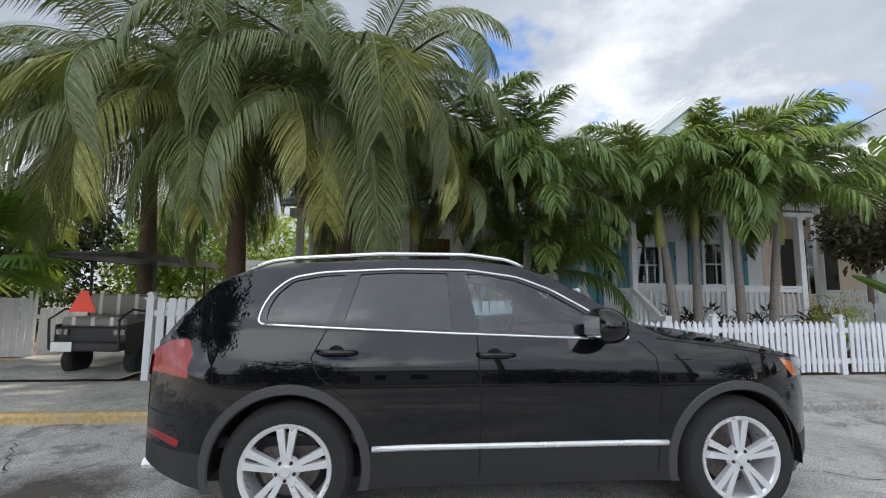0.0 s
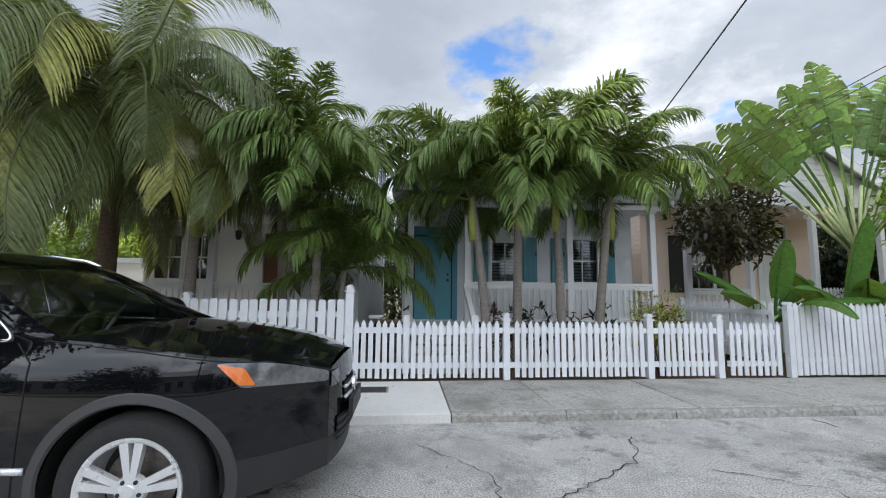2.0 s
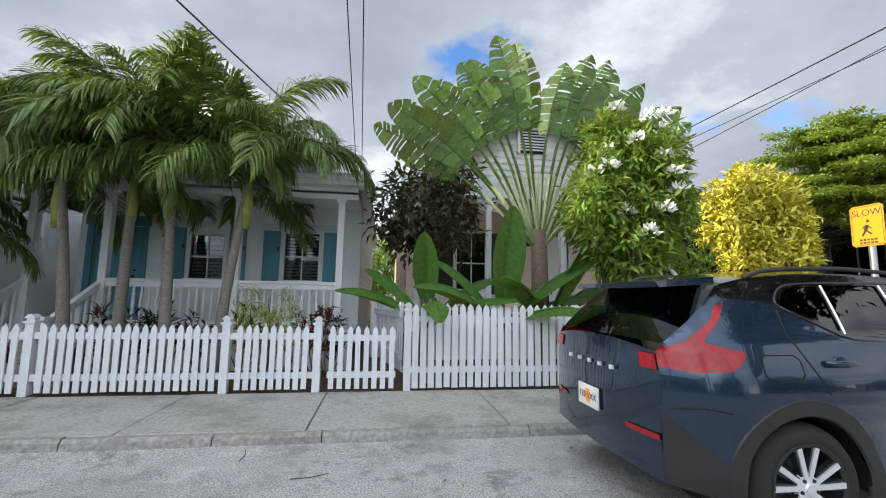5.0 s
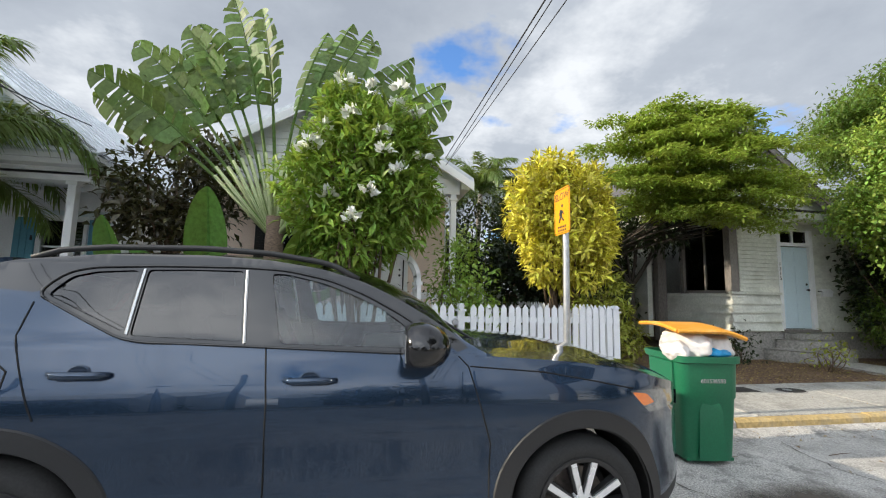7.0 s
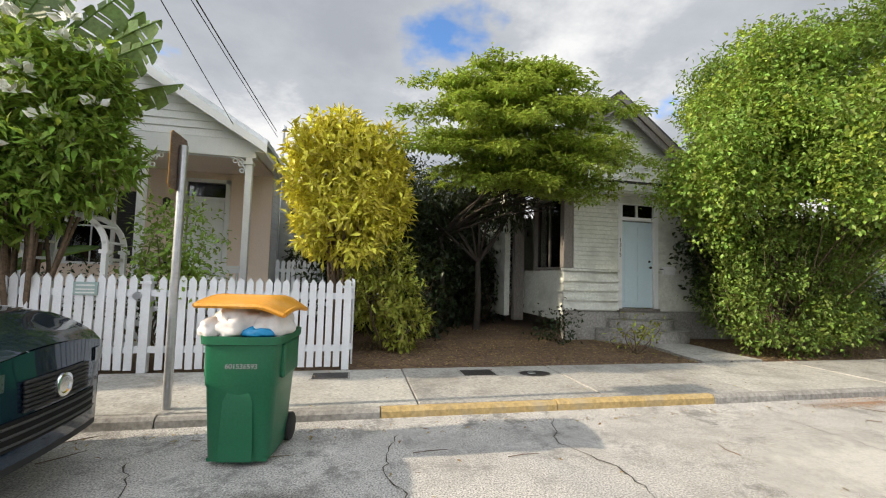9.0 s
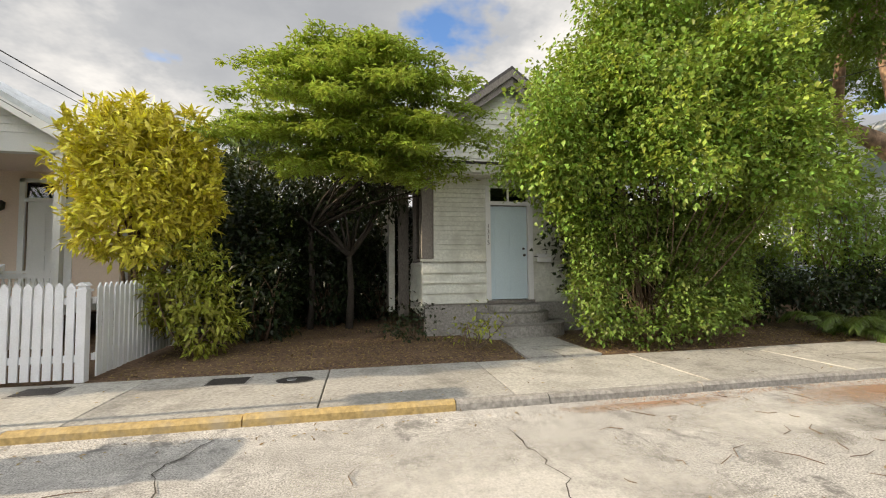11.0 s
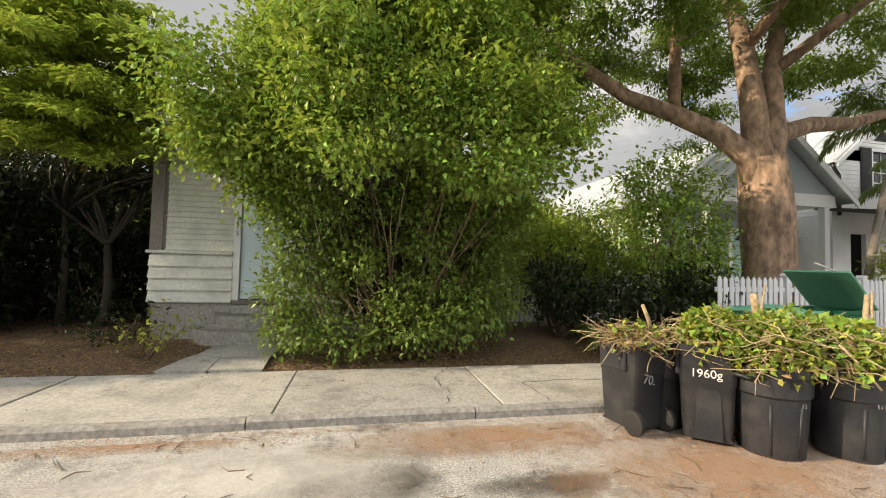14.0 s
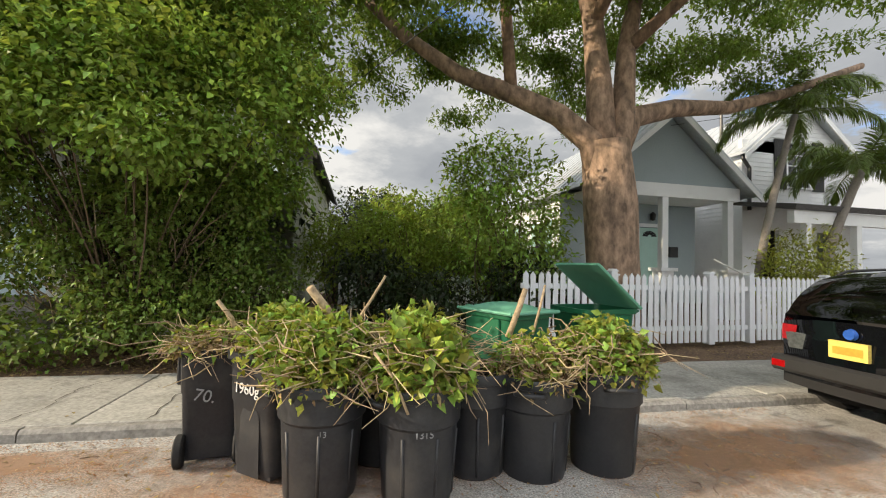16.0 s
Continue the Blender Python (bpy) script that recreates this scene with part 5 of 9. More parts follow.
    outline = [(x, zb(x)) for x in xs] + top_edge[::-1]
    def strip(x0, x1):
        rim = [x for x in xs if x0 <= x <= x1 and zb(x) < zclad + P["clad_rise"] * max(0, (0.45 - x) / 0.45) - 0.004]
        return [(x, zb(x) - 0.05) for x in rim] + [(x, zclad + P["clad_rise"] * max(0, (0.45 - x) / 0.45)) for x in rim[::-1]]
    windows = [(w[0], rounded(w[1], w[2])) for w in P["windows"]]
    zones = [("rear_bumper", strip(0, P["rear"])), ("sill_cladding", strip(P["rear"], P["front"])), ("front_bumper", strip(P["front"], L))] + [("roof_side", p) for p in P["dark_roof"]] + [("pillar", rounded(P["dlo"], 0.06))] + [("side_window", p) for _, p in windows] + [(nm, rounded(p, 0.02)) for nm, m_, p in P["lamps"]]
    net = flank(outline, zones, Y)
    skins = [CM["clad_black"]] * 3 + [CM["pillar"]] * (len(P["dark_roof"]) + 1) + [CM[k] for k, _ in windows] + [CM[m_] for _, m_, _ in P["lamps"]]
    top = {"body": Geo(), "screen": Geo(), "hatch": Geo()}
    for x0, x1 in zip(gx, gx[1:]):
        xm = (x0 + x1) / 2
        kind = "screen" if xm > P["screen"][1] else "hatch" if xm < P["hatch"][1] else "body"
        us = np.linspace(-1, 1, nb)
        rows = []
        for x in (x0, x1):
            y, z = side(x, 1.0)
            rows.append([(x + (0.10 * (1 - u * u) if kind == "screen" else -0.05 * (1 - u * u) if kind == "hatch" else 0) * min(1, (xA - x) / 0.3 if kind == "screen" else (x - xB) / 0.2 + 0.4), y * u, z + 0.045 * (1 - abs(u) ** 2.2) * min(1, max(0, zr(x) - zt(x)) / 0.2)) for u in us])
        top[kind].grid(rows)
    part("roof", top["body"], CM["pillar"] if P["dark_roof"] else paint, car, smooth="all")
    bm = bmesh.new()
    me = mesh_of("body", body, paint, smooth=True)
    bm.from_mesh(me)
    bmesh.ops.remove_doubles(bm, verts=bm.verts[:], dist=0.0015)
    bmesh.ops.recalc_face_normals(bm, faces=bm.faces[:])
    bm.to_mesh(me)
    bm.free()
    me.polygons.foreach_set("use_smooth", [True] * len(me.polygons))
    me.set_sharp_from_angle(angle=radians(34))
    part("body", me, None, car)
    for s in (-1, 1):
        part("side_panel", flank_mesh("side_panel", net, 0, s, paint), None, car)
        for i, ((nm, _), m_) in enumerate(zip(zones, skins)):
            o = part(nm, flank_mesh(nm, net, i + 1, s, m_, -0.01 if nm == "side_window" else 0.0), None, car)
            if nm == "side_window":
                o.visible_shadow = False
    for k, nm in (("screen", "windscreen"), ("hatch", "rear_window")):
        part(nm, top[k], CM["screen" if k == "screen" else "tint"], car, smooth="all").visible_shadow = False
    for s in (-1, 1):
        # window surround
        ring_ = rounded(P["dlo"], 0.06)
        line = []
        for a, b in zip(ring_, ring_[1:] + ring_[:1]):
            n_ = max(1, int(math.hypot(b[0] - a[0], b[1] - a[1]) / 0.06))
            line += [(a[0] + (b[0] - a[0]) * k / n_, a[1] + (b[1] - a[1]) * k / n_) for k in range(n_)]
        line = [(x, s * (Y(x, z) + 0.003), z) for x, z in line + line[:1]]
        part("window_trim", Geo().tube(line, 0.0095 if P["chrome"] else 0.007, 6), CM["chrome" if P["chrome"] else "pillar"], car, "chrome strip round the windows" if P["chrome"] else "", smooth="all")
        for (x0, z0), (x1, z1), m_, r_ in P["bars"]:
            part("pillar_trim", Geo().tube([(x0 + (x1 - x0) * k / 8, s * (Y(x0 + (x1 - x0) * k / 8, z0 + (z1 - z0) * k / 8) + 0.003), z0 + (z1 - z0) * k / 8) for k in range(9)], r_, 5), CM[m_], car)
        # roof rail
        rail = [(x, s * (side(x, 1)[0] - 0.015), zr(x) + 0.032 * min(1, 8 * (x - P["rail"][0]), 8 * (P["rail"][1] - x)) + 0.005) for x in np.linspace(P["rail"][0], P["rail"][1], 40)]
        part("roof_rail", Geo().tube(rail, 0.016, 7), CM["chrome" if P["chrome"] else "clad_black"], car, "chrome roof rail" if P["chrome"] else "black roof rail", smooth="all")
        # door gaps
        for line in P["gaps"]:
            pts = []
            for (x0, z0), (x1, z1) in zip(line, line[1:]):
                pts += [(x0 + (x1 - x0) * k / 6, s * (Y(x0 + (x1 - x0) * k / 6, z0 + (z1 - z0) * k / 6) + 0.0005), z0 + (z1 - z0) * k / 6) for k in range(7)]
            part("door_gap", Geo().tube(pts, 0.004, 5), CM["gap"], car)
        pts = [(x, s * (hw(x, zclad + 0.015) + 0.001), zclad + 0.015) for x in np.linspace(P["rear"] + R + 0.05, P["front"] - R - 0.05, 20)]
        if P["chrome"]:
            part("sill_strip", Geo().tube(pts, 0.019, 6), CM["alloy"], car, "brushed metal strip along the sill", smooth="all")
        # wheel arch lips
        for h in (P["rear"], P["front"]):
            rows = []
            for a in np.linspace(-0.35, math.pi + 0.35, 40):
                row = []
                for rr, out in ((R - 0.01, 0.0), (R, 0.012), (R + P["lip"], 0.010), (R + P["lip"] + 0.006, 0.0)):
                    x, z = h + rr * math.cos(a), P["r"] + rr * math.sin(a)
                    z = max(z, sill - 0.0)
                    row.append((x, s * (hw(x, z) + out), z))
                rows.append(row)
            part("wheel_arch", Geo().grid(rows), clad, car, smooth=True)
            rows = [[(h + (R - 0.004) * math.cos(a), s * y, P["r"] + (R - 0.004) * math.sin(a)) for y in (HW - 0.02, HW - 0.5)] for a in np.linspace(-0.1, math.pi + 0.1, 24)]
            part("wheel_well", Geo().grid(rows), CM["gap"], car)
            wheel(car, h, s * (HW - 0.012), P["r"], P["rim"], 5, P["style"], s)
        # handles
        for x, z in P["handles"]:
            y = hw(x, z)
            g = Geo().tube([(x - 0.125, s * (y + 0.006), z + 0.004), (x - 0.09, s * (y + 0.032), z), (x + 0.07, s * (y + 0.032), z), (x + 0.12, s * (y + 0.006), z - 0.003)], [0.014, 0.018, 0.018, 0.013], 8)
            part("door_handle", g, paint, car, smooth="all")
            part("handle_recess", Geo().lathe([(0.0, s * (y + 0.004)), (0.05, s * (y + 0.003)), (0.055, s * (y - 0.004))], (x - 0.01, 0, z - 0.012), 14, 1), CM["gap"] if P["chrome"] else paint, car)
        # mirror
        x, z = P["mirror"]
        y = hw(x, zt(x))
        bmm = bmesh.new()
        bmesh.ops.create_uvsphere(bmm, u_segments=18, v_segments=10, radius=1)
        for v in bmm.verts:
            c = v.co
            q = Vector((max(-0.55, c.x) * 0.15, c.y * 0.16, max(-0.8, c.z) * 0.12))
            v.co = Vector((x + q.x, s * (y + 0.13) + q.y, z + q.z))
        mm = bpy.data.meshes.new("mirror")
        bmm.to_mesh(mm)
        bmm.free()
        mm.materials.append(paint if P["chrome"] else CM["pillar"])
        mm.polygons.foreach_set("use_smooth", [True] * len(mm.polygons))
        mi = part("mirror", mm, None, car)
        part("mirror_arm", Geo().box(x - 0.04, x + 0.05, min(s * (y - 0.02), s * (y + 0.07)), max(s * (y - 0.02), s * (y + 0.07)), z - 0.09, z - 0.05), CM["clad_black"], mi)
        part("mirror_glass", Geo().box(x - 0.086, x - 0.08, s * (y + 0.13) - 0.11, s * (y + 0.13) + 0.11, z - 0.06, z + 0.065), CM["chrome"], mi)
        # lamps wrapping the corners
        for nm, m_, xe, lo, hi, inner in P["wrap"]:
            rim_ = [[(xe + (1 if xe else -1) * (0.012 + (P["nose_bulge"] if xe else P["tail_bulge"]) * (1 - u ** 2.3) * math.sin(math.pi * (0.25 + 0.55 * (z - zb(xe)) / (zt(xe) - zb(xe))))), s * hw(xe, z) * u, z) for z in np.linspace(lo, hi, 5)] for u in np.linspace(1, inner, 8)]
            part(nm, Geo().grid(rim_), CM[m_], car, smooth="all")
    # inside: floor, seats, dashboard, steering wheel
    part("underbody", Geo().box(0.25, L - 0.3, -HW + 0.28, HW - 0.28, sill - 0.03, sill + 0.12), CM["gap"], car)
    part("cabin_floor", Geo().box(0.4, xA - 0.1, -HW + 0.12, HW - 0.12, 0.5, 0.56), CM["inside"], car)
    for y in (-0.38, 0.38):
        for x in (P["seats"][0], P["seats"][1]):
            se = part("seat", Geo().box(x, x + 0.5, y - 0.25, y + 0.25, 0.56, 0.82), CM["inside"], car, bevel=0.05)
            part("seat_back", Geo().prism([(x - 0.05, 0.8), (x + 0.12, 0.8), (x - 0.1, 1.3), (x - 0.2, 1.3)], 1, y - 0.24, y + 0.24), CM["inside"], se, bevel=0.03)
            part("headrest", Geo().box(x - 0.22, x - 0.1, y - 0.13, y + 0.13, 1.33, 1.5), CM["inside"], se, bevel=0.03)
    part("dashboard", Geo().prism([(xA - 0.75, 0.8), (xA - 0.1, 0.8), (xA - 0.1, zt(xA) - 0.03), (xA - 0.65, 1.1)], 1, -HW + 0.12, HW - 0.12), CM["inside"], car)
    part("steering_wheel", Geo().tube([(xA - 0.86 + 0.08 * math.sin(a), 0.38 + 0.18 * math.cos(a), 1.08 + 0.17 * math.sin(a)) for a in np.linspace(0, 2 * math.pi, 25)], 0.014, 6), CM["inside"], car)
    P["_hw"], P["_zt"], P["_zb"] = hw, zt, zb
    return car


ESTATE = dict(L=4.80, W=1.94, rear=0.97, front=3.87, r=0.395, rim=0.272, sill=0.27, clad_z=0.50, clad_rise=0.0, lip=0.045,
          top=[(0, 1.04), (0.05, 1.10), (0.3, 1.18), (0.75, 1.215), (1.25, 1.20), (2.0, 1.18), (2.7, 1.155), (3.2, 1.15), (3.5, 1.165), (3.85, 1.13), (4.1, 1.095), (4.4, 1.05), (4.62, 1.0), (4.74, 0.96), (4.8, 0.93)],
          roof=[(0.05, 1.11), (0.1, 1.16), (0.26, 1.34), (0.44, 1.52), (0.62, 1.60), (0.9, 1.645), (1.5, 1.685), (2.1, 1.69), (2.48, 1.645), (2.72, 1.56), (2.94, 1.44), (3.16, 1.305), (3.4, 1.185), (3.52, 1.15)],
          screen=(3.5, 2.42), hatch=(0.06, 0.52), nose=0.95, nose_in=0.48, tail=0.75, tail_in=0.33, nose_bulge=0.08, tail_bulge=0.05, roof_hw=0.70,
          dlo=[(0.735, 1.25), (0.75, 1.36), (0.80, 1.455), (0.90, 1.545), (1.10, 1.585), (1.6, 1.615), (2.1, 1.615), (2.44, 1.57), (2.68, 1.485), (2.9, 1.36), (3.08, 1.245), (3.19, 1.16), (2.71, 1.17), (1.96, 1.195), (1.25, 1.225)],
          windows=[("tint", [(0.785, 1.27), (0.79, 1.35), (0.83, 1.44), (0.92, 1.525), (1.10, 1.562), (1.265, 1.573), (1.165, 1.25)], 0.03),
                   ("tint", [(1.265, 1.245), (1.355, 1.578), (1.6, 1.593), (1.95, 1.593), (1.965, 1.217)], 0.02),
                   ("glass", [(2.15, 1.213), (2.07, 1.593), (2.2, 1.588), (2.43, 1.547), (2.66, 1.465), (2.86, 1.35), (2.93, 1.30), (2.90, 1.185)], 0.03),
                   ("tint", [(2.935, 1.183), (2.965, 1.285), (3.06, 1.225), (3.12, 1.178)], 0.015)],
          bars=[], dark_roof=[], rail=(0.62, 2.5), chrome=True, paint=CM["black"], clad=CM["clad"], style="twin",
          gaps=[[(2.13, 1.18), (2.14, 0.9), (2.14, 0.34)], [(3.22, 1.15), (3.32, 1.05), (3.33, 0.84), (3.3, 0.34)], [(1.17, 1.22), (1.09, 1.05), (1.14, 0.95), (1.3, 0.82)], [(0.37, 1.18), (0.33, 1.16)], [(3.36, 1.165), (3.9, 1.10), (4.3, 1.04), (4.5, 1.025)], [(0.03, 0.70), (0.3, 0.70), (0.5, 0.66)]],
          handles=[(1.25, 1.085), (2.25, 1.065)], mirror=(2.93, 1.255), seats=(1.05, 2.05),
          lamps=[("tail_lamp", "red", [(0.0, 0.93), (0.0, 1.06), (0.16, 1.135), (0.32, 1.155), (0.37, 1.07), (0.345, 0.985), (0.36, 0.925)]), ("rear_reflector", "red", [(0.0, 0.54), (0.0, 0.58), (0.33, 0.565), (0.31, 0.52)]),
                 ("headlamp", "lens", [(4.24, 1.035), (4.37, 0.895), (4.795, 0.86), (4.795, 0.925), (4.6, 0.995), (4.44, 1.03)]), ("indicator", "amber", [(4.245, 1.03), (4.36, 0.91), (4.44, 0.90), (4.38, 1.0)])],
          wrap=[("tail_lamp", "red", 0.0, 0.90, 1.03, 0.66), ("headlamp", "lens", 4.8, 0.82, 0.915, 0.74)])
estate = suv("parked_car", (-1.02, 4.58, 0), 0, ESTATE, "black estate car with chrome trim and silver twin-spoke wheels")



def front_details(car, P, z0, z1, half, n, emblem):
    """Grille bars, lower intake and emblem on the nose."""
    L = P["L"]
    zb_, zt_ = P["_zb"](L), P["_zt"](L)

    def nose(u, z, out):
        return (L + out + P["nose_bulge"] * (1 - abs(u) ** 2.3) * math.sin(math.pi * (0.25 + 0.55 * (z - zb_) / (zt_ - zb_))), P["_hw"](L, z) * u, z)
    part("grille", Geo().grid([[nose(u, z, 0.008) for u in np.linspace(-half, half, 13)] for z in np.linspace(z0, z1, 5)]), CM["gap"], car)
    for i in range(n):
        z = z0 + (z1 - z0) * (i + 0.5) / n
        part("grille_bar", Geo().tube([nose(u, z, 0.014) for u in np.linspace(-half, half, 13)], 0.012, 6), CM["alloy" if P["chrome"] else "clad_black"], car, smooth="all")
    part("lower_intake", Geo().grid([[nose(u, z, 0.009) for u in np.linspace(-0.8, 0.8, 17)] for z in np.linspace(0.44, 0.6, 4)]), CM["gap"], car)
    for z in (0.47, 0.52, 0.57):
        part("intake_bar", Geo().tube([nose(u, z, 0.013) for u in np.linspace(-0.8, 0.8, 17)], 0.008, 5), CM["clad"], car)
    c = nose(0, (z0 + z1) / 2, 0.02)
    part("emblem", Geo().lathe([(0.0, 0.012), (0.045, 0.012), (0.055, 0.02), (0.072, 0.018), (0.075, 0.0)], c, 24, 0, cap=False), CM["chrome"], car, "round chrome emblem", smooth=True)
    return nose


nose = front_details(estate, ESTATE, 0.66, 0.80, 0.52, 2, True)
part("plate_holder", Geo().box(4.9, 4.93, -0.26, 0.26, 0.56, 0.68), CM["clad_black"], estate)
part("exhaust", Geo().tube([(0.1, -0.6, 0.33), (-0.02, -0.6, 0.33)], 0.04, 10), CM["alloy"], estate)
part("wiper", Geo().tube([(3.45, -0.6, 1.19), (3.2, -0.05, 1.33)], 0.01, 5), CM["clad_black"], estate)

COMPACT = dict(L=4.425, W=1.875, rear=0.80, front=3.52, r=0.365, rim=0.262, sill=0.26, clad_z=0.36, clad_rise=0.42, lip=0.085,
          top=[(0, 1.12), (0.06, 1.16), (0.4, 1.20), (1.0, 1.21), (1.8, 1.185), (2.6, 1.155), (3.0, 1.15), (3.2, 1.14), (3.54, 1.115), (3.85, 1.07), (4.1, 1.0), (4.3, 0.95), (4.425, 0.90)],
          roof=[(0.03, 1.16), (0.06, 1.2), (0.2, 1.32), (0.36, 1.46), (0.45, 1.555), (0.66, 1.605), (1.04, 1.645), (1.5, 1.655), (1.82, 1.64), (2.1, 1.60), (2.34, 1.53), (2.54, 1.435), (2.72, 1.33), (2.92, 1.2), (3.02, 1.15)],
          screen=(3.0, 2.08), hatch=(0.04, 0.42), nose=0.85, nose_in=0.46, tail=0.6, tail_in=0.20, nose_bulge=0.05, tail_bulge=0.07, roof_hw=0.68,
          dlo=[(0.80, 1.44), (0.89, 1.545), (1.0, 1.575), (1.3, 1.59), (1.7, 1.595), (1.92, 1.585), (2.14, 1.54), (2.34, 1.465), (2.53, 1.365), (2.66, 1.28), (2.80, 1.185), (2.54, 1.165), (1.78, 1.20), (1.31, 1.22), (1.21, 1.24)],
          windows=[("tint", [(0.85, 1.435), (0.92, 1.525), (1.02, 1.552), (1.21, 1.565), (1.225, 1.265)], 0.03),
                   ("tint", [(1.255, 1.25), (1.25, 1.568), (1.45, 1.575), (1.70, 1.575), (1.745, 1.222)], 0.02),
                   ("glass", [(1.93, 1.21), (1.845, 1.567), (1.93, 1.562), (2.12, 1.518), (2.30, 1.45), (2.46, 1.37), (2.58, 1.285), (2.56, 1.19)], 0.03)],
          bars=[((1.235, 1.57), (1.24, 1.255), "alloy", 0.007), ((1.72, 1.578), (1.765, 1.215), "alloy", 0.007)],
          dark_roof=[[(0.40, 1.47), (0.62, 1.46), (0.79, 1.445), (1.3, 1.55), (2.0, 1.55), (2.3, 1.48), (2.6, 1.32), (2.84, 1.17), (2.9, 1.19), (2.74, 1.34), (2.3, 1.62), (1.5, 1.75), (0.3, 1.7)]],
          rail=(0.7, 2.3), chrome=False, paint=CM["blue"], clad=CM["clad_black"], style="star",
          gaps=[[(1.87, 1.19), (1.90, 0.95), (1.91, 0.32)], [(2.84, 1.15), (2.89, 1.10), (3.0, 0.72), (2.99, 0.34)], [(0.81, 1.40), (0.80, 1.25), (0.86, 1.12), (0.97, 0.90)], [(2.9, 1.10), (3.3, 1.07), (3.6, 1.02), (3.83, 0.975)], [(0.56, 1.13), (0.78, 1.13), (0.82, 1.10), (0.82, 1.02), (0.79, 0.99), (0.58, 0.99), (0.55, 1.02), (0.56, 1.13)], [(0.04, 0.80), (0.2, 0.82), (0.33, 0.80)]],
          handles=[(1.11, 1.085), (2.1, 1.045)], mirror=(2.62, 1.215), seats=(0.95, 1.75),
          lamps=[("tail_lamp", "red", [(0.0, 1.04), (0.0, 1.15), (0.14, 1.19), (0.33, 1.33), (0.40, 1.43), (0.45, 1.43), (0.37, 1.32), (0.24, 1.20), (0.47, 1.145), (0.45, 1.10), (0.36, 1.035), (0.18, 1.02)]),
                 ("headlamp", "lens", [(3.80, 0.965), (3.94, 0.84), (4.42, 0.79), (4.42, 0.87), (4.2, 0.93)]), ("indicator", "amber", [(3.82, 0.955), (3.90, 0.875), (4.0, 0.885), (3.93, 0.94)])],
          wrap=[("tail_lamp", "red", 0.0, 1.02, 1.115, 0.80), ("headlamp", "lens", 4.425, 0.77, 0.865, 0.78), ("rear_reflector", "red", 0.0, 0.60, 0.635, 0.6)])
compact = suv("parked_car", (11.94, 4.735, 0), 0, COMPACT, "dark blue compact estate car with black cladding, parked at the kerb")
front_details(compact, COMPACT, 0.62, 0.80, 0.55, 7, True)
pl = part("number_plate", Geo().box(-0.095, -0.085, -0.155, 0.155, 0.62, 0.78), CM["plate"], compact, "white number plate with orange print")
part("plate_print", Geo().box(-0.098, -0.0955, -0.03, 0.03, 0.65, 0.75), CM["plate_mark"], pl)
writing("plate_writing", "12B VXX", 0.068, CM["ink"], Matrix.Translation((-0.0985, 0, 0.70)) @ pose(0, 0, 0, 90, 0, -90), pl, depth=0.001)
sp = part("spoiler", Geo().prism([(0.1, 1.58), (0.55, 1.62), (0.55, 1.57), (0.14, 1.54)], 1, -0.58, 0.58), COMPACT["paint"], compact)
part("wiper", Geo().tube([(3.1, -0.6, 1.14), (2.9, -0.05, 1.28)], 0.01, 5), CM["clad_black"], compact)
for i, y in enumerate(np.linspace(0.32, -0.32, 5)):
    part("tailgate_lettering", Geo().box(-0.084, -0.07, y - 0.022, y + 0.022, 0.955, 0.985), CM["alloy"], compact)

HATCH = dict(ESTATE, L=4.6, W=1.84, rear=0.95, front=3.62, r=0.35, rim=0.23, clad_z=0.45, lip=0.06, chrome=False, clad=CM["clad_black"], paint=CM["black"], tail=0.7, tail_in=0.24, tail_bulge=0.12,
          top=[(0, 1.0), (0.06, 1.05), (0.5, 1.10), (2.0, 1.08), (3.2, 1.06), (3.8, 1.0), (4.4, 0.88), (4.6, 0.8)],
          roof=[(0.05, 1.06), (0.1, 1.1), (0.3, 1.30), (0.5, 1.44), (0.75, 1.51), (1.4, 1.55), (2.1, 1.55), (2.5, 1.48), (3.25, 1.12), (3.4, 1.06)],
          screen=(3.35, 2.5), hatch=(0.06, 0.62), mirror=(2.75, 1.15), handles=[(1.2, 0.98), (2.2, 0.96)], rail=(0.75, 2.4),
          dlo=[(0.62, 1.16), (0.72, 1.30), (0.95, 1.42), (1.4, 1.475), (2.1, 1.475), (2.45, 1.42), (2.95, 1.16), (3.0, 1.09), (2.0, 1.10), (1.1, 1.12)],
          windows=[("tint", [(0.68, 1.165), (0.76, 1.29), (0.97, 1.395), (1.12, 1.42), (1.1, 1.14)], 0.02), ("tint", [(1.17, 1.14), (1.2, 1.435), (1.85, 1.45), (1.92, 1.12)], 0.02), ("glass", [(2.06, 1.12), (2.0, 1.45), (2.2, 1.445), (2.42, 1.40), (2.88, 1.15), (2.85, 1.11)], 0.02)],
          gaps=[[(1.98, 1.08), (1.99, 0.32)], [(3.0, 1.06), (3.04, 0.4)]],
          lamps=[("tail_lamp", "red", [(0.0, 0.84), (0.0, 1.0), (0.2, 1.03), (0.36, 1.0), (0.3, 0.9), (0.14, 0.83)]), ("rear_reflector", "red", [(0.0, 0.5), (0.0, 0.56), (0.1, 0.55), (0.1, 0.5)]),
                 ("headlamp", "lens", [(4.2, 0.9), (4.25, 0.78), (4.58, 0.70), (4.58, 0.77)])],
          wrap=[("tail_lamp", "red", 0.0, 0.82, 0.98, 0.74), ("headlamp", "lens", 4.6, 0.66, 0.76, 0.74)])
hatchback = suv("parked_car", (34.56, 4.98, 0), 0, HATCH, "black hatchback with an orange number plate, parked at the kerb")
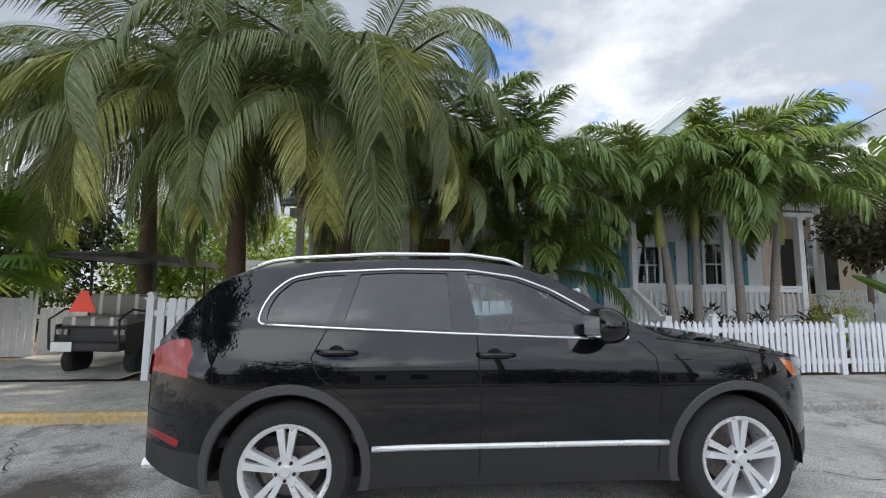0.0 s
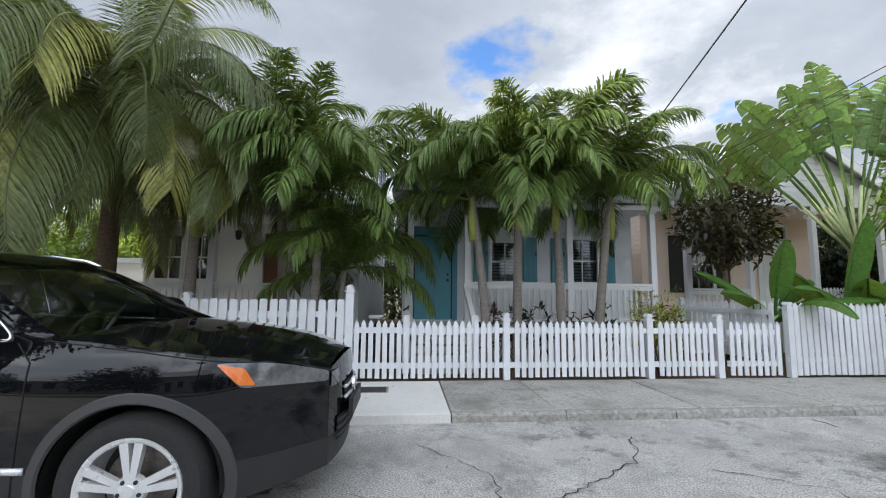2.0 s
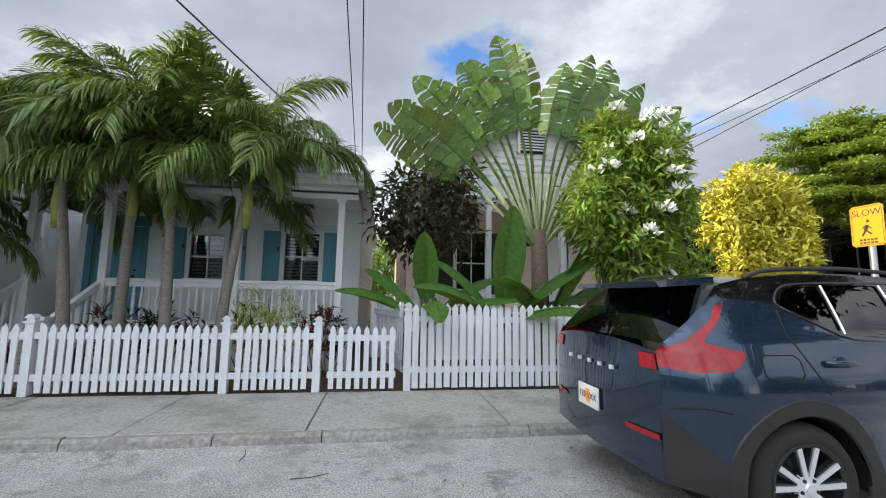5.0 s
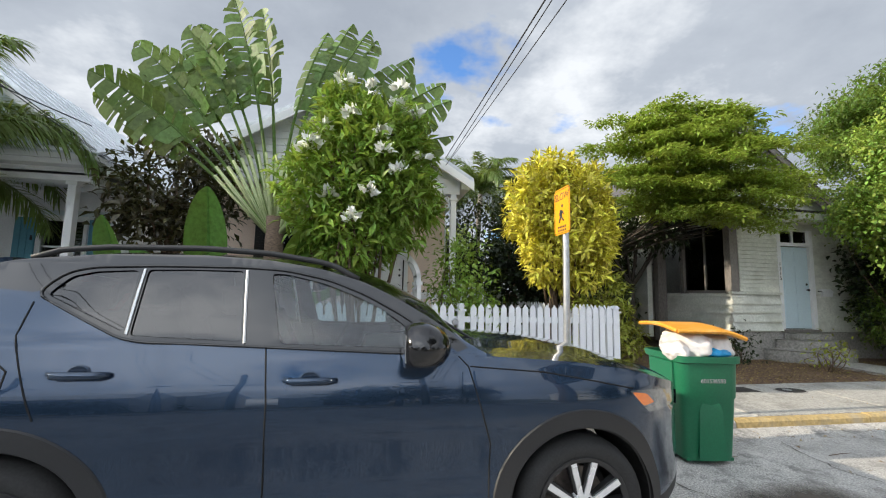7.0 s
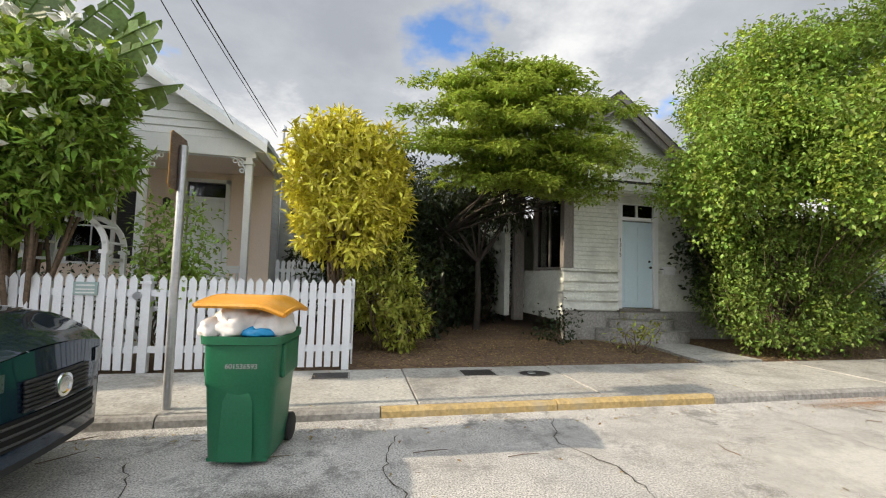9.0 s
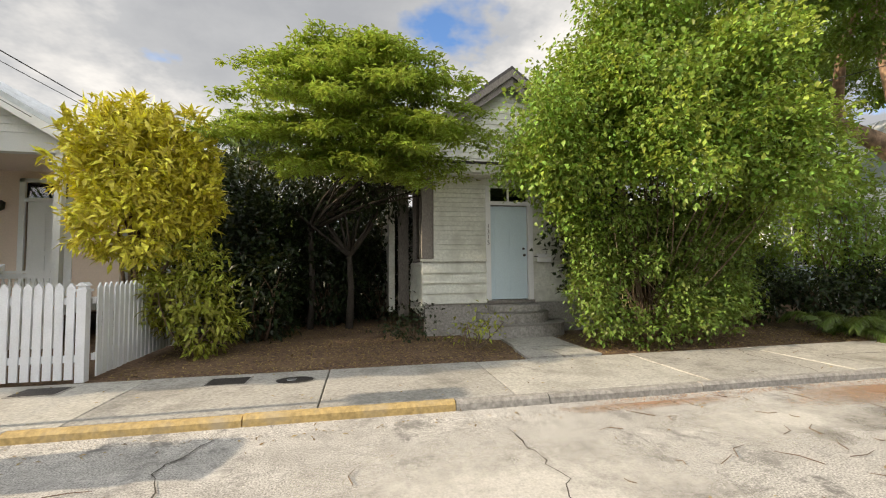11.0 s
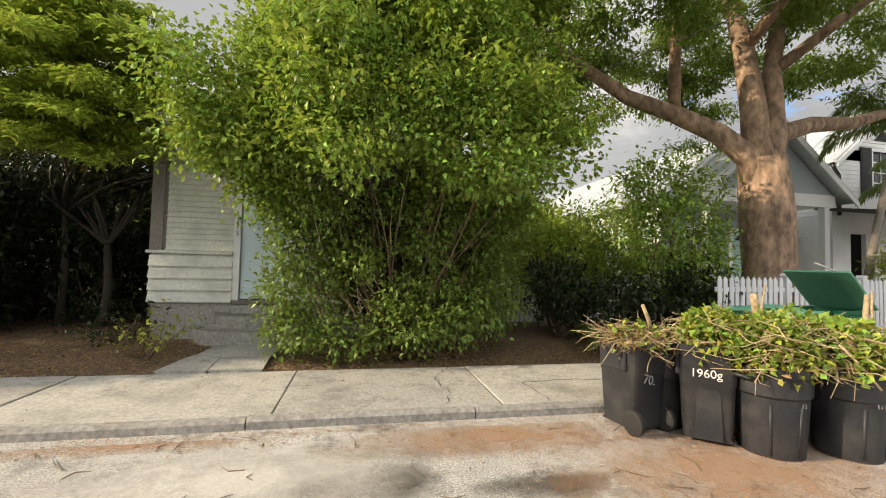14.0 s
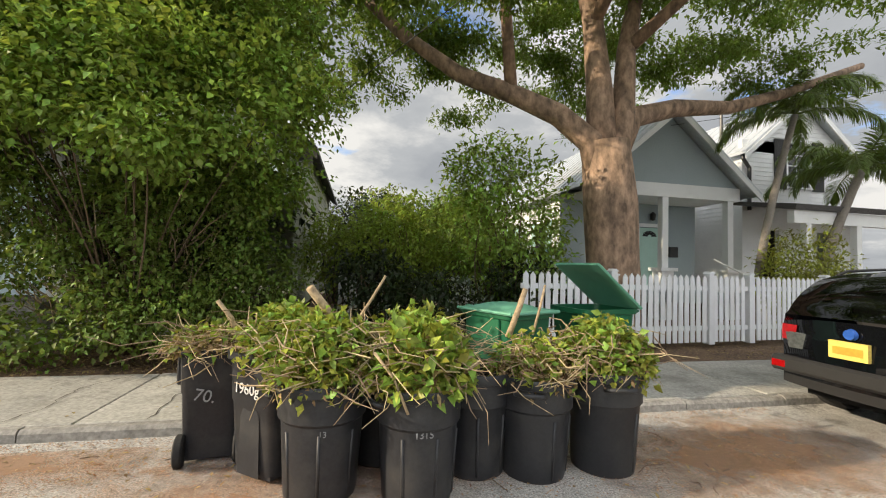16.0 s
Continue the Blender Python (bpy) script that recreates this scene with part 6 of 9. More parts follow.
pl = part("number_plate", Geo().box(-0.15, -0.11, -0.155, 0.155, 0.74, 0.90), mat("yellow_plate", (0.8, 0.6, 0.15), 0.4, bump=0), hatchback, "yellow and orange number plate")
part("plate_print", Geo().box(-0.153, -0.1505, -0.12, 0.12, 0.78, 0.85), CM["plate_mark"], pl)
part("emblem", Geo().lathe([(0.0, -0.135), (0.045, -0.135), (0.055, -0.10)], (0, 0, 0.965), 20, 0), mat("blue_emblem", (0.03, 0.1, 0.4), 0.2), hatchback, "blue oval emblem")
for y in (-0.48, 0.48):
    part("reversing_lamp", Geo().prism([(y - 0.06, 0.76), (y + 0.06, 0.76), (y + 0.09, 0.90), (y - 0.09, 0.90)], 0, -0.115, -0.06), CM["lens"], hatchback, bevel=0.008)
part("bumper_step", Geo().box(-0.16, -0.02, -0.72, 0.72, 0.50, 0.66), CM["clad_black"], hatchback, bevel=0.03)
for y in (-0.62, 0.62):
    part("fog_lamp", Geo().box(-0.168, -0.15, y - 0.07, y + 0.07, 0.54, 0.61), CM["red"], hatchback, bevel=0.004)

# ---- plants ----
def leafmat(name, color, var=0.3, trans=0.35, rough=0.45, island=0.35):
    return mat(name, color, rough, var=var, grain=18, bump=0.0, stain=0.35, stain_scale=0.9, stain_color=tuple(c * 0.6 for c in color), island=island, trans=trans, spec=0.35)


V = dict(
    coconut=leafmat("coconut_frond", (0.16, 0.195, 0.08), trans=0.25, rough=0.36, island=0.35),
    coconut_old=leafmat("yellowing_frond", (0.44, 0.44, 0.14), trans=0.3, island=0.3),
    palm=leafmat("christmas_palm_frond", (0.135, 0.20, 0.05), trans=0.28, rough=0.36, island=0.4),
    fan=leafmat("fan_palm_leaf", (0.09, 0.20, 0.035), trans=0.35),
    banana=leafmat("banana_leaf", (0.10, 0.24, 0.045), trans=0.4, island=0.25),
    traveller=leafmat("traveller_palm_leaf", (0.12, 0.20, 0.05), trans=0.35, island=0.3),
    magnolia=leafmat("dark_magnolia_leaf", (0.055, 0.045, 0.022), trans=0.12, rough=0.3, island=0.5),
    plumeria=leafmat("plumeria_leaf", (0.24, 0.37, 0.06), trans=0.35, island=0.35),
    yellow=leafmat("yellow_variegated_leaf", (0.84, 0.72, 0.10), trans=0.16, island=0.28),
    yellowgreen=leafmat("yellow_green_leaf", (0.36, 0.38, 0.06), trans=0.2, island=0.45),
    tree=leafmat("feathery_tree_leaf", (0.33, 0.43, 0.075), trans=0.4, island=0.4),
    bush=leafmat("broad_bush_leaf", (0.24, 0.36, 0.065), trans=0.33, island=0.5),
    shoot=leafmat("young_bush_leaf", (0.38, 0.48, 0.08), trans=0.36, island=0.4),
    # the big bush's lower leaves: shade put into a darker green
    low=leafmat("shaded_lower_shoot_leaf", (0.17, 0.25, 0.05), trans=0.25, island=0.5),
    # leaf colour taken down to near-black so that it reads as shade
    deep=leafmat("shade_darkened_leaf", (0.018, 0.032, 0.010), trans=0.08, island=0.5),
    poinciana=leafmat("poinciana_leaf", (0.13, 0.22, 0.04), trans=0.42, island=0.4),
    ti=leafmat("dark_red_ti_leaf", (0.09, 0.02, 0.025), trans=0.2, island=0.5),
    dry=leafmat("dry_brown_leaf", (0.30, 0.20, 0.10), trans=0.15, island=0.5, rough=0.8),
    petal=mat("white_petals", (0.85, 0.85, 0.80), 0.5, var=0.04, bump=0, stain=0, island=0.05),
    bark=mat("grey_palm_trunk", (0.27, 0.24, 0.21), 0.9, var=0.3, grain=30, bump=0.5, stain=0.4, stain_scale=5, stretch=(1, 1, 5)),
    shaft=mat("yellow_green_crownshaft", (0.30, 0.33, 0.07), 0.5, var=0.15, grain=10, bump=0.05, stain=0.3, stain_scale=4),
    cocobark=mat("brown_coconut_trunk", (0.17, 0.12, 0.085), 0.95, var=0.35, grain=22, bump=0.7, stretch=(1, 1, 4)),
    redbark=mat("smooth_red_brown_bark", (0.33, 0.22, 0.15), 0.8, var=0.42, grain=5, bump=0.7, stain=0.8, stain_scale=2.2, stain_color=(0.10, 0.07, 0.05), stretch=(1.5, 1.5, 0.8), bump_dist=0.03),
    darkbark=mat("dark_tree_bark", (0.055, 0.045, 0.036), 0.9, var=0.3, grain=25, bump=0.4),
    twig=mat("brown_twig", (0.16, 0.11, 0.075), 0.9, var=0.3, grain=30, bump=0.3, island=0.3),
    dead=mat("dry_twig", (0.40, 0.30, 0.19), 0.9, var=0.3, grain=30, bump=0.3, island=0.4),
    stalk=mat("pale_green_stalk", (0.42, 0.47, 0.24), 0.5, var=0.12, grain=14, bump=0.05, stain=0.2),
)


def leaves(c, axis, normal, length, width, fold=0.25):
    """Pointed leaves: arrays of bases, axes and normals; six corners each, bent along the midrib."""
    axis = axis / (np.linalg.norm(axis, axis=1, keepdims=True) + 1e-9)
    side = np.cross(normal, axis)
    side /= np.linalg.norm(side, axis=1, keepdims=True) + 1e-9
    up_ = np.cross(axis, side)
    ln, wd = np.reshape(length, (-1, 1)), np.reshape(width, (-1, 1))
    p0 = c
    p1 = c + axis * ln * 0.45 + side * wd * 0.5 + up_ * wd * fold
    p2 = c + axis * ln * 0.45 - side * wd * 0.5 + up_ * wd * fold
    p3 = c + axis * ln - up_ * ln * 0.12
    pm = c + axis * ln * 0.5
    v = np.stack([p0, p1, pm, p2, p3], 1)
    n = len(c)
    base = np.arange(n)[:, None] * 5
    f = np.concatenate([base + np.array([[0, 2, 1]]), base + np.array([[1, 2, 4]]), base + np.array([[0, 3, 2]]), base + np.array([[3, 4, 2]])])
    return v.reshape(-1, 3), f


def rnd_dirs(rg, n):
    d = rg.normal(size=(n, 3))
    return d / np.linalg.norm(d, axis=1, keepdims=True)


def crown(rg, blobs, per, length, width, droop=0.3, shell=0.62, fold=0.25, bunch=5, spread=0.12, flat=1.0):
    """Leaves in bunches at the ends of twigs, in and on a set of ellipsoids (x, y, z, rx, ry, rz)."""
    C, A, N = [], [], []
    for x, y, z, rx, ry, rz in blobs:
        n = max(3, int(per * (rx * ry * rz) ** 0.667 / bunch))
        d = rnd_dirs(rg, n)
        r = shell + (1.12 - shell) * rg.random((n, 1)) ** 0.8
        # uneven outline
        r *= 1 + 0.16 * np.sin(5 * d[:, :1] + 3 * x) * np.cos(4 * d[:, 1:2] + z)
        p = np.array([x, y, z]) + d * r * np.array([rx, ry, rz])
        p = np.repeat(p, bunch, 0) + rg.normal(size=(n * bunch, 3)) * spread * np.array([1, 1, flat])
        out = np.repeat(d, bunch, 0)
        a = out * 0.7 + rnd_dirs(rg, n * bunch) * 0.9 + np.array([0, 0, -droop])
        nn = np.array([0, 0, 1.0]) + (out * 0.5 + rnd_dirs(rg, n * bunch) * 0.55) * flat
        a[:, 2] *= flat
        C.append(p), A.append(a), N.append(nn)
    C, A, N = map(np.concatenate, (C, A, N))
    k = rg.uniform(0.65, 1.25, len(C))
    return leaves(C, A, N, length * k, width * k, fold)


def stems(rg, base, tips, r0, r1, bend=0.25, n=6, sides=6):
    """Bent tapering stems from one base to several tips."""
    g = Geo()
    for t in tips:
        b, t = Vector(base) + Vector((rg.uniform(-0.06, 0.06), rg.uniform(-0.06, 0.06), 0)), Vector(t)
        off = Vector((rg.uniform(-bend, bend), rg.uniform(-bend, bend), rg.uniform(0, bend)))
        pts = [b.lerp(t, i / n) + off * math.sin(math.pi * i / n) for i in range(n + 1)]
        g.tube(pts, [r0 + (r1 - r0) * i / n for i in range(n + 1)], sides)
    return g


def shrub(name, at, blobs, per, length, width, material, label, category="bush", seed=1, stem_n=10, stem_r=(0.02, 0.006), stem_mat=None, trunk=0.0, **kw):
    """A bush or small tree: several stems and a crown of single leaves."""
    rg = np.random.default_rng(seed)
    t = thing(name, at, label, category)
    tips = []
    for i in range(stem_n):
        b = blobs[i % len(blobs)]
        d = rnd_dirs(rg, 1)[0]
        tips.append((b[0] + d[0] * b[3] * 0.75, b[1] + d[1] * b[4] * 0.75, b[2] + abs(d[2]) * b[5] * 0.6 - 0.2 * b[5]))
    if trunk:
        part("trunk", Geo().tube([(0, 0, -0.1), (0.05, 0.03, trunk * 0.5), (0, 0, trunk + 0.05)], [stem_r[0] * 2.4, stem_r[0] * 2, stem_r[0] * 1.5], 10), stem_mat or V["twig"], t, smooth="all")
    for b_ in tips:
        part("stem", stems(rg, (0, 0, trunk - 0.05), [b_], *stem_r), stem_mat or V["twig"], t, smooth="all")
    v, f = crown(rg, blobs, per, length, width, **kw)
    part("crown", quick_mesh("crown", v, f, material), None, t)
    return t


# palms
def frond_mesh(name, length, el, droop, pairs, leaf_len, leaf_w, material, hang=0.5, seed=0, bare=0.15, ruffle=0.14):
    """One feather frond leaving the origin towards +x at an elevation, arching under its weight."""
    rg = np.random.default_rng(seed)
    n = 24
    pts, p, a = [np.zeros(3)], np.zeros(3), radians(el)
    for i in range(n):
        a -= radians(droop) / n * (0.5 + 1.2 * i / n)
        p = p + length / n * np.array([math.cos(a), 0.02 * math.sin(i), math.sin(a)])
        pts.append(p.copy())
    pts = np.array(pts)
    g = Geo().tube([tuple(q) for q in pts], [0.028 * (1 - 0.85 * i / n) * (length / 2.5) ** 0.5 for i in range(n + 1)], 5)
    V_, F_ = [], []
    base = 0
    for k in range(pairs):
        s = bare + (1 - bare) * (k + 0.5) / pairs
        i = min(n - 1, int(s * n))
        q = pts[i] + (pts[i + 1] - pts[i]) * (s * n - i)
        d = pts[i + 1] - pts[i]
        d = d / np.linalg.norm(d)
        side = np.array([0, 1.0, 0])
        upv = np.cross(d, side)
        ll = leaf_len * (0.35 + 0.65 * math.sin(math.pi * (0.12 + 0.8 * s))) * rg.uniform(0.85, 1.1)
        for sg in (-1, 1):
            fwd = 0.35 + 0.75 * s
            w0 = d * fwd + side * sg * (1.0 - 0.35 * s) + upv * (-0.25 + rg.uniform(-ruffle, ruffle))
            w0 /= np.linalg.norm(w0)
            c0 = q
            c1 = c0 + w0 * ll * 0.4
            w1 = w0 + np.array([0, 0, -hang])
            w1 /= np.linalg.norm(w1)
            c2 = c1 + w1 * ll * 0.35
            w2 = w1 + np.array([0, 0, -hang * 1.5])
            w2 /= np.linalg.norm(w2)
            c3 = c2 + w2 * ll * 0.3
            ww = np.cross(w0, upv)
            ww = (d - w0 * d.dot(w0))
            ww = ww / (np.linalg.norm(ww) + 1e-9) + upv * 0.3
            hw_ = leaf_w / 2
            V_ += [c0 - ww * hw_ * 0.5, c0 + ww * hw_ * 0.5, c1 - ww * hw_, c1 + ww * hw_, c2 - ww * hw_ * 0.8, c2 + ww * hw_ * 0.8, c3 - ww * hw_ * 0.1, c3 + ww * hw_ * 0.1]
            F_ += [(base, base + 1, base + 3, base + 2), (base + 2, base + 3, base + 5, base + 4), (base + 4, base + 5, base + 7, base + 6)]
            base += 8
    me = bpy.data.meshes.new(name)
    off = len(V_)
    me.from_pydata([tuple(q) for q in V_] + g.v, [], F_ + [tuple(j + off for j in f) for f in g.f])
    me.materials.append(material)
    return me


COCO = {el: frond_mesh("frond", 3.9, el, dr, 120, 0.85, 0.0165, V["coconut"], 0.62, el + 100) for el, dr in ((75, 105), (52, 125), (28, 120), (2, 85))}
COCO_OLD = frond_mesh("frond", 3.2, 15, 100, 84, 0.85, 0.022, V["coconut_old"], 0.35, 7)
XMAS = {el: frond_mesh("frond", 2.05, el, dr, 105, 0.50, 0.021, V["palm"], 0.45, el + 300, bare=0.1, ruffle=0.55) for el, dr in ((84, 90), (66, 112), (46, 112), (18, 75))}


def palm(at, lean, height, kinds, counts, trunk_r, bark, label, seed, shaft=0.0, scale=1.0, old=(), cat="palm tree"):
    rg = random.Random(seed)
    t = thing("palm_tree", at, label, cat)
    n = 14
    pts = [(lean[0] * (i / n) ** 1.5, lean[1] * (i / n) ** 1.5, -0.1 + (height + 0.1) * i / n) for i in range(n + 1)]
    part("trunk", Geo().tube(pts, [trunk_r * (1.25 - 0.45 * i / n) + 0.004 * (i % 2) for i in range(n + 1)], 12), bark, t, smooth="all")
    cx, cy = lean
    if shaft:
        part("crownshaft", Geo().tube([(cx - lean[0] * 0.06, cy, height - shaft), (cx, cy, height - shaft * 0.6), (cx, cy, height + 0.1)], [trunk_r * 0.95, trunk_r * 1.15, trunk_r * 0.7], 12), V["shaft"], t, smooth="all")
    for el, k in counts.items():
        a0 = rg.uniform(0, 360)
        for i in range(k):
            o = part("frond", kinds[el], None, t)
            o.matrix_basis = Matrix.Translation((cx, cy, height + rg.uniform(-0.05, 0.1))) @ pose(0, 0, 0, rg.uniform(-18, 18), rg.uniform(-9, 9), a0 + 360 * (i + rg.uniform(-0.3, 0.3)) / k) @ Matrix.Scale(scale * rg.uniform(0.85, 1.1), 4)
    for az, ry, sc in old:
        o = part("frond", COCO_OLD, None, t, "yellowing drooping frond")
        o.matrix_basis = Matrix.Translation((cx, cy, height)) @ pose(0, 0, 0, 0, ry, az) @ Matrix.Scale(sc, 4)
    return t


coco_label = "coconut palm with long arching green and yellowing fronds"
palm((-0.45, 8.15, 0.1), (0.1, -0.1), 4.35, COCO, {75: 6, 52: 9, 28: 11, 2: 11}, 0.13, V["cocobark"], coco_label, 11, old=((268, 20, 1.0), (232, 5, 1.05), (318, 8, 1.05), (290, -14, 1.1), (345, 10, 1.0)))
palm((-2.2, 8.3, 0.1), (-0.1, -0.2), 4.35, COCO, {75: 6, 52: 9, 28: 11, 2: 11}, 0.14, V["cocobark"], coco_label, 23, old=((250, 8, 1.1), (282, 20, 1.0), (200, 5, 1.05), (310, 0, 1.1), (225, -12, 1.1)))
palm((-4.4, 9.6, 0.1), (-0.2, 0), 4.7, COCO, {75: 5, 52: 8, 28: 10, 2: 9}, 0.14, V["cocobark"], coco_label, 29)
palm((0.75, 8.3, 0.1), (0.05, 0), 2.9, COCO, {75: 4, 52: 5, 28: 5}, 0.085, V["bark"], "slender palm with a green crownshaft", 31, shaft=0.7, scale=0.66)
xl = "slim Christmas palm with a ringed grey trunk and bushy crown"
for at, lean, h, sd in (((5.72, 8.35, 0.1), (-0.3, 0), 3.0, 41), ((6.28, 8.55, 0.1), (0.03, 0), 3.2, 42), ((7.04, 8.35, 0.1), (-0.1, 0), 3.2, 43), ((7.72, 8.45, 0.1), (0.32, 0), 3.1, 44)):
    tagged(palm(at, lean, h, XMAS, {84: 7, 66: 9, 46: 7, 18: 2}, 0.072, V["bark"], xl, sd, shaft=0.75, scale=1.12), group="palms before the teal house")
palm((2.75, 8.25, 0.1), (0.1, -0.1), 3.0, XMAS, {84: 5, 66: 7, 46: 7, 18: 5}, 0.07, V["bark"], "bushy dark green palm beside a porch", 51, scale=1.1)
palm((2.2, 8.6, 0.1), (-0.2, 0), 3.5, XMAS, {84: 5, 66: 7, 46: 6, 18: 3}, 0.07, V["bark"], "bushy dark green palm beside a porch", 52, scale=1.1)
palm((3.1, 8.5, 0.1), (0.1, 0), 1.7, XMAS, {84: 5, 66: 7, 46: 6, 18: 3}, 0.06, V["bark"], "low bushy palm behind a white fence", 53, scale=0.95)
palm((17.9, 15.5, 0.1), (0.2, 0), 4.9, XMAS, {84: 5, 66: 7, 46: 6, 18: 3}, 0.1, V["bark"], "palm with yellowish crown behind the houses", 61, scale=1.0)
palm((40.2, 11.0, 0.1), (0.9, -0.4), 5.6, XMAS, {66: 4, 46: 5, 18: 4}, 0.09, V["bark"], "leaning slender palm in a front garden", 62, scale=1.0)
palm((42.4, 11.2, 0.1), (1.4, -0.3), 4.4, XMAS, {66: 5, 46: 6, 18: 5}, 0.12, V["bark"], "leaning palm in a front garden", 63, scale=1.1)


def blade_mesh(name, stalk, length, width, el, droop, torn, material, seed, fold=0.2, roll=0.0):
    """A paddle leaf (banana kind): stalk, midrib and blade strips, towards +x."""
    rg = np.random.default_rng(seed)
    n = 26
    pts, p, a = [np.zeros(3)], np.zeros(3), radians(el)
    tot = stalk + length
    for i in range(n):
        a -= radians(droop) / n * (0.3 + 1.5 * (i / n) ** 1.5)
        p = p + tot / n * np.array([math.cos(a), 0, math.sin(a)])
        pts.append(p.copy())
    pts = np.array(pts)

    def at(s):
        i = min(n - 1, int(s * n))
        return pts[i] + (pts[i + 1] - pts[i]) * (s * n - i), (pts[i + 1] - pts[i]) / (tot / n)
    g = Geo().tube([tuple(q) for q in pts], [0.04 * (1 - 0.8 * i / n) for i in range(n + 1)], 6)
    s0 = stalk / tot
    m = 22
    for sg in (-1, 1):
        k = 0
        while k < m:
            step = int(rg.integers(1, 4)) if torn else m
            e = min(m, k + step)
            twist = rg.uniform(-0.25, 0.25) if torn else 0
            drop = rg.uniform(0.0, 0.35) if torn else 0.1
            rows = []
            for j in range(k, e + 1):
                s = s0 + (1 - s0) * j / m
                if torn and j == e and e < m:
                    s -= 0.25 * (1 - s0) / m
                q, d = at(min(s, 0.9999))
                y_, up0 = np.array([0, 1.0, 0]), np.cross(d, np.array([0, 1.0, 0]))
                side = sg * (math.cos(roll) * y_ + math.sin(roll) * up0)
                upv = np.cross(d, side * sg)
                u = j / m
                w = width / 2 * (math.sin(math.pi * min(1, 0.10 + 0.9 * u)) ** 0.55 if u < 1 else 0.02)
                w = max(w, 0.02)
                fw = d * 0.25 * w
                q1 = q + side * w * 0.55 - upv * (w * (fold + twist * 0.5)) + fw * 0.5
                q2 = q + side * w * (1 - 0.3 * drop) - upv * (w * (fold * 1.6 + twist)) + fw - np.array([0, 0, drop * w])
                rows.append([tuple(q), tuple(q1), tuple(q2)])
            if len(rows) > 1:
                g.grid(rows)
            k = e
    me = mesh_of(name, g, material)
    return me


tp = thing("traveller_palm", (12.85, 8.3, 0.1), "traveller's palm with a flat fan of torn paddle leaves", "palm tree")
part("trunk", Geo().tube([(0, 0, -0.1), (0.02, 0, 1.2), (0, 0, 2.5)], [0.17, 0.15, 0.13], 12), V["cocobark"], tp, smooth="all")
rg_ = random.Random(77)
NTP = 18
for i in range(NTP):
    t_ = i / (NTP - 1) * 2 - 1
    me = blade_mesh("leaf", 2.1 - 0.25 * abs(t_), 1.6 + rg_.uniform(-0.15, 0.2), 0.66, 90 - 43 * abs(t_), 9 + 18 * abs(t_) + rg_.uniform(0, 14), True, V["traveller"], 200 + i, roll=radians(rg_.uniform(48, 88)))
    o = part("leaf", me, None, tp)
    o.matrix_basis = Matrix.Translation((0.05 * t_, rg_.uniform(-0.06, 0.06), 2.2)) @ pose(0, 0, 0, 0, 0, (0 if t_ > 0 else 180) + rg_.uniform(-9, 9))
    a_ = radians(90 - 45 * abs(t_))
    part("stalk", Geo().tube([(0, 0, 0), (1.3 * math.cos(a_), 0, 1.3 * math.sin(a_))], [0.042, 0.03], 7), V["stalk"], o, smooth="all")


def banana(at, specs, label, seed):
    b = thing("banana_plant", at, label, "plant")
    part("stem", Geo().tube([(0, 0, -0.05), (0.02, 0, 0.5), (0, 0, 1.0)], [0.09, 0.075, 0.06], 10), V["stalk"], b, smooth="all")
    for i, (az, el, ln, w, dr) in enumerate(specs):
        o = part("leaf", blade_mesh("leaf", 0.45, ln, w, el, dr, False, V["banana"], seed + i, 0.28), None, b)
        o.matrix_basis = Matrix.Translation((0, 0, 0.85)) @ pose(0, 0, 0, 0, 0, az)


banana((10.95, 8.2, 0.1), ((255, 80, 1.1, 0.42, 25), (200, 40, 1.2, 0.4, 60), (330, 35, 1.1, 0.38, 55), (270, 45, 1.2, 0.38, 120), (150, 55, 1.1, 0.4, 50), (20, 50, 1.2, 0.4, 60)), "banana plant with broad glossy green leaves", 300)
banana((12.1, 8.0, 0.1), ((275, 82, 1.5, 0.55, 20), (350, 50, 1.5, 0.5, 45), (200, 45, 1.3, 0.45, 70), (15, 28, 1.5, 0.45, 40), (170, 60, 1.2, 0.45, 50), (310, 30, 1.3, 0.42, 70)), "banana plant with broad glossy green leaves", 320)
banana((13.0, 8.3, 0.1), ((300, 70, 1.3, 0.5, 35), (20, 45, 1.3, 0.45, 55), (220, 50, 1.2, 0.45, 60), (120, 50, 1.2, 0.4, 60)), "banana plant with broad glossy green leaves", 340)

# shrubs and small trees
shrub("magnolia_tree", (10.95, 9.3, 0.1), [(0, 0, 3.1, 0.85, 0.7, 0.9), (-0.35, -0.1, 2.6, 0.5, 0.5, 0.4), (0.5, 0, 3.5, 0.5, 0.5, 0.5), (0.35, 0, 2.55, 0.55, 0.5, 0.4)], 1900, 0.19, 0.075, V["magnolia"],
      "small magnolia tree with glossy dark brown-green leaves", "tree", 3, 12, (0.03, 0.01), trunk=1.9, droop=0.1)
rgp = np.random.default_rng(9)
PB = [(0, 0, 3.3, 0.8, 0.7, 0.85), (-0.45, -0.1, 2.75, 0.65, 0.6, 0.65), (0.45, 0, 2.8, 0.65, 0.6, 0.75), (-0.1, -0.2, 2.2, 0.65, 0.5, 0.5), (-0.25, 0, 3.9, 0.4, 0.4, 0.45), (0.5, 0, 3.7, 0.45, 0.45, 0.5)]
pl_ = shrub("plumeria", (14.15, 7.75, 0.1), PB, 5200, 0.20, 0.055, V["plumeria"], "tall plumeria bush with narrow leaves and white flowers", "bush", 5, 22, (0.035, 0.012), droop=0.15, bunch=9, spread=0.05)
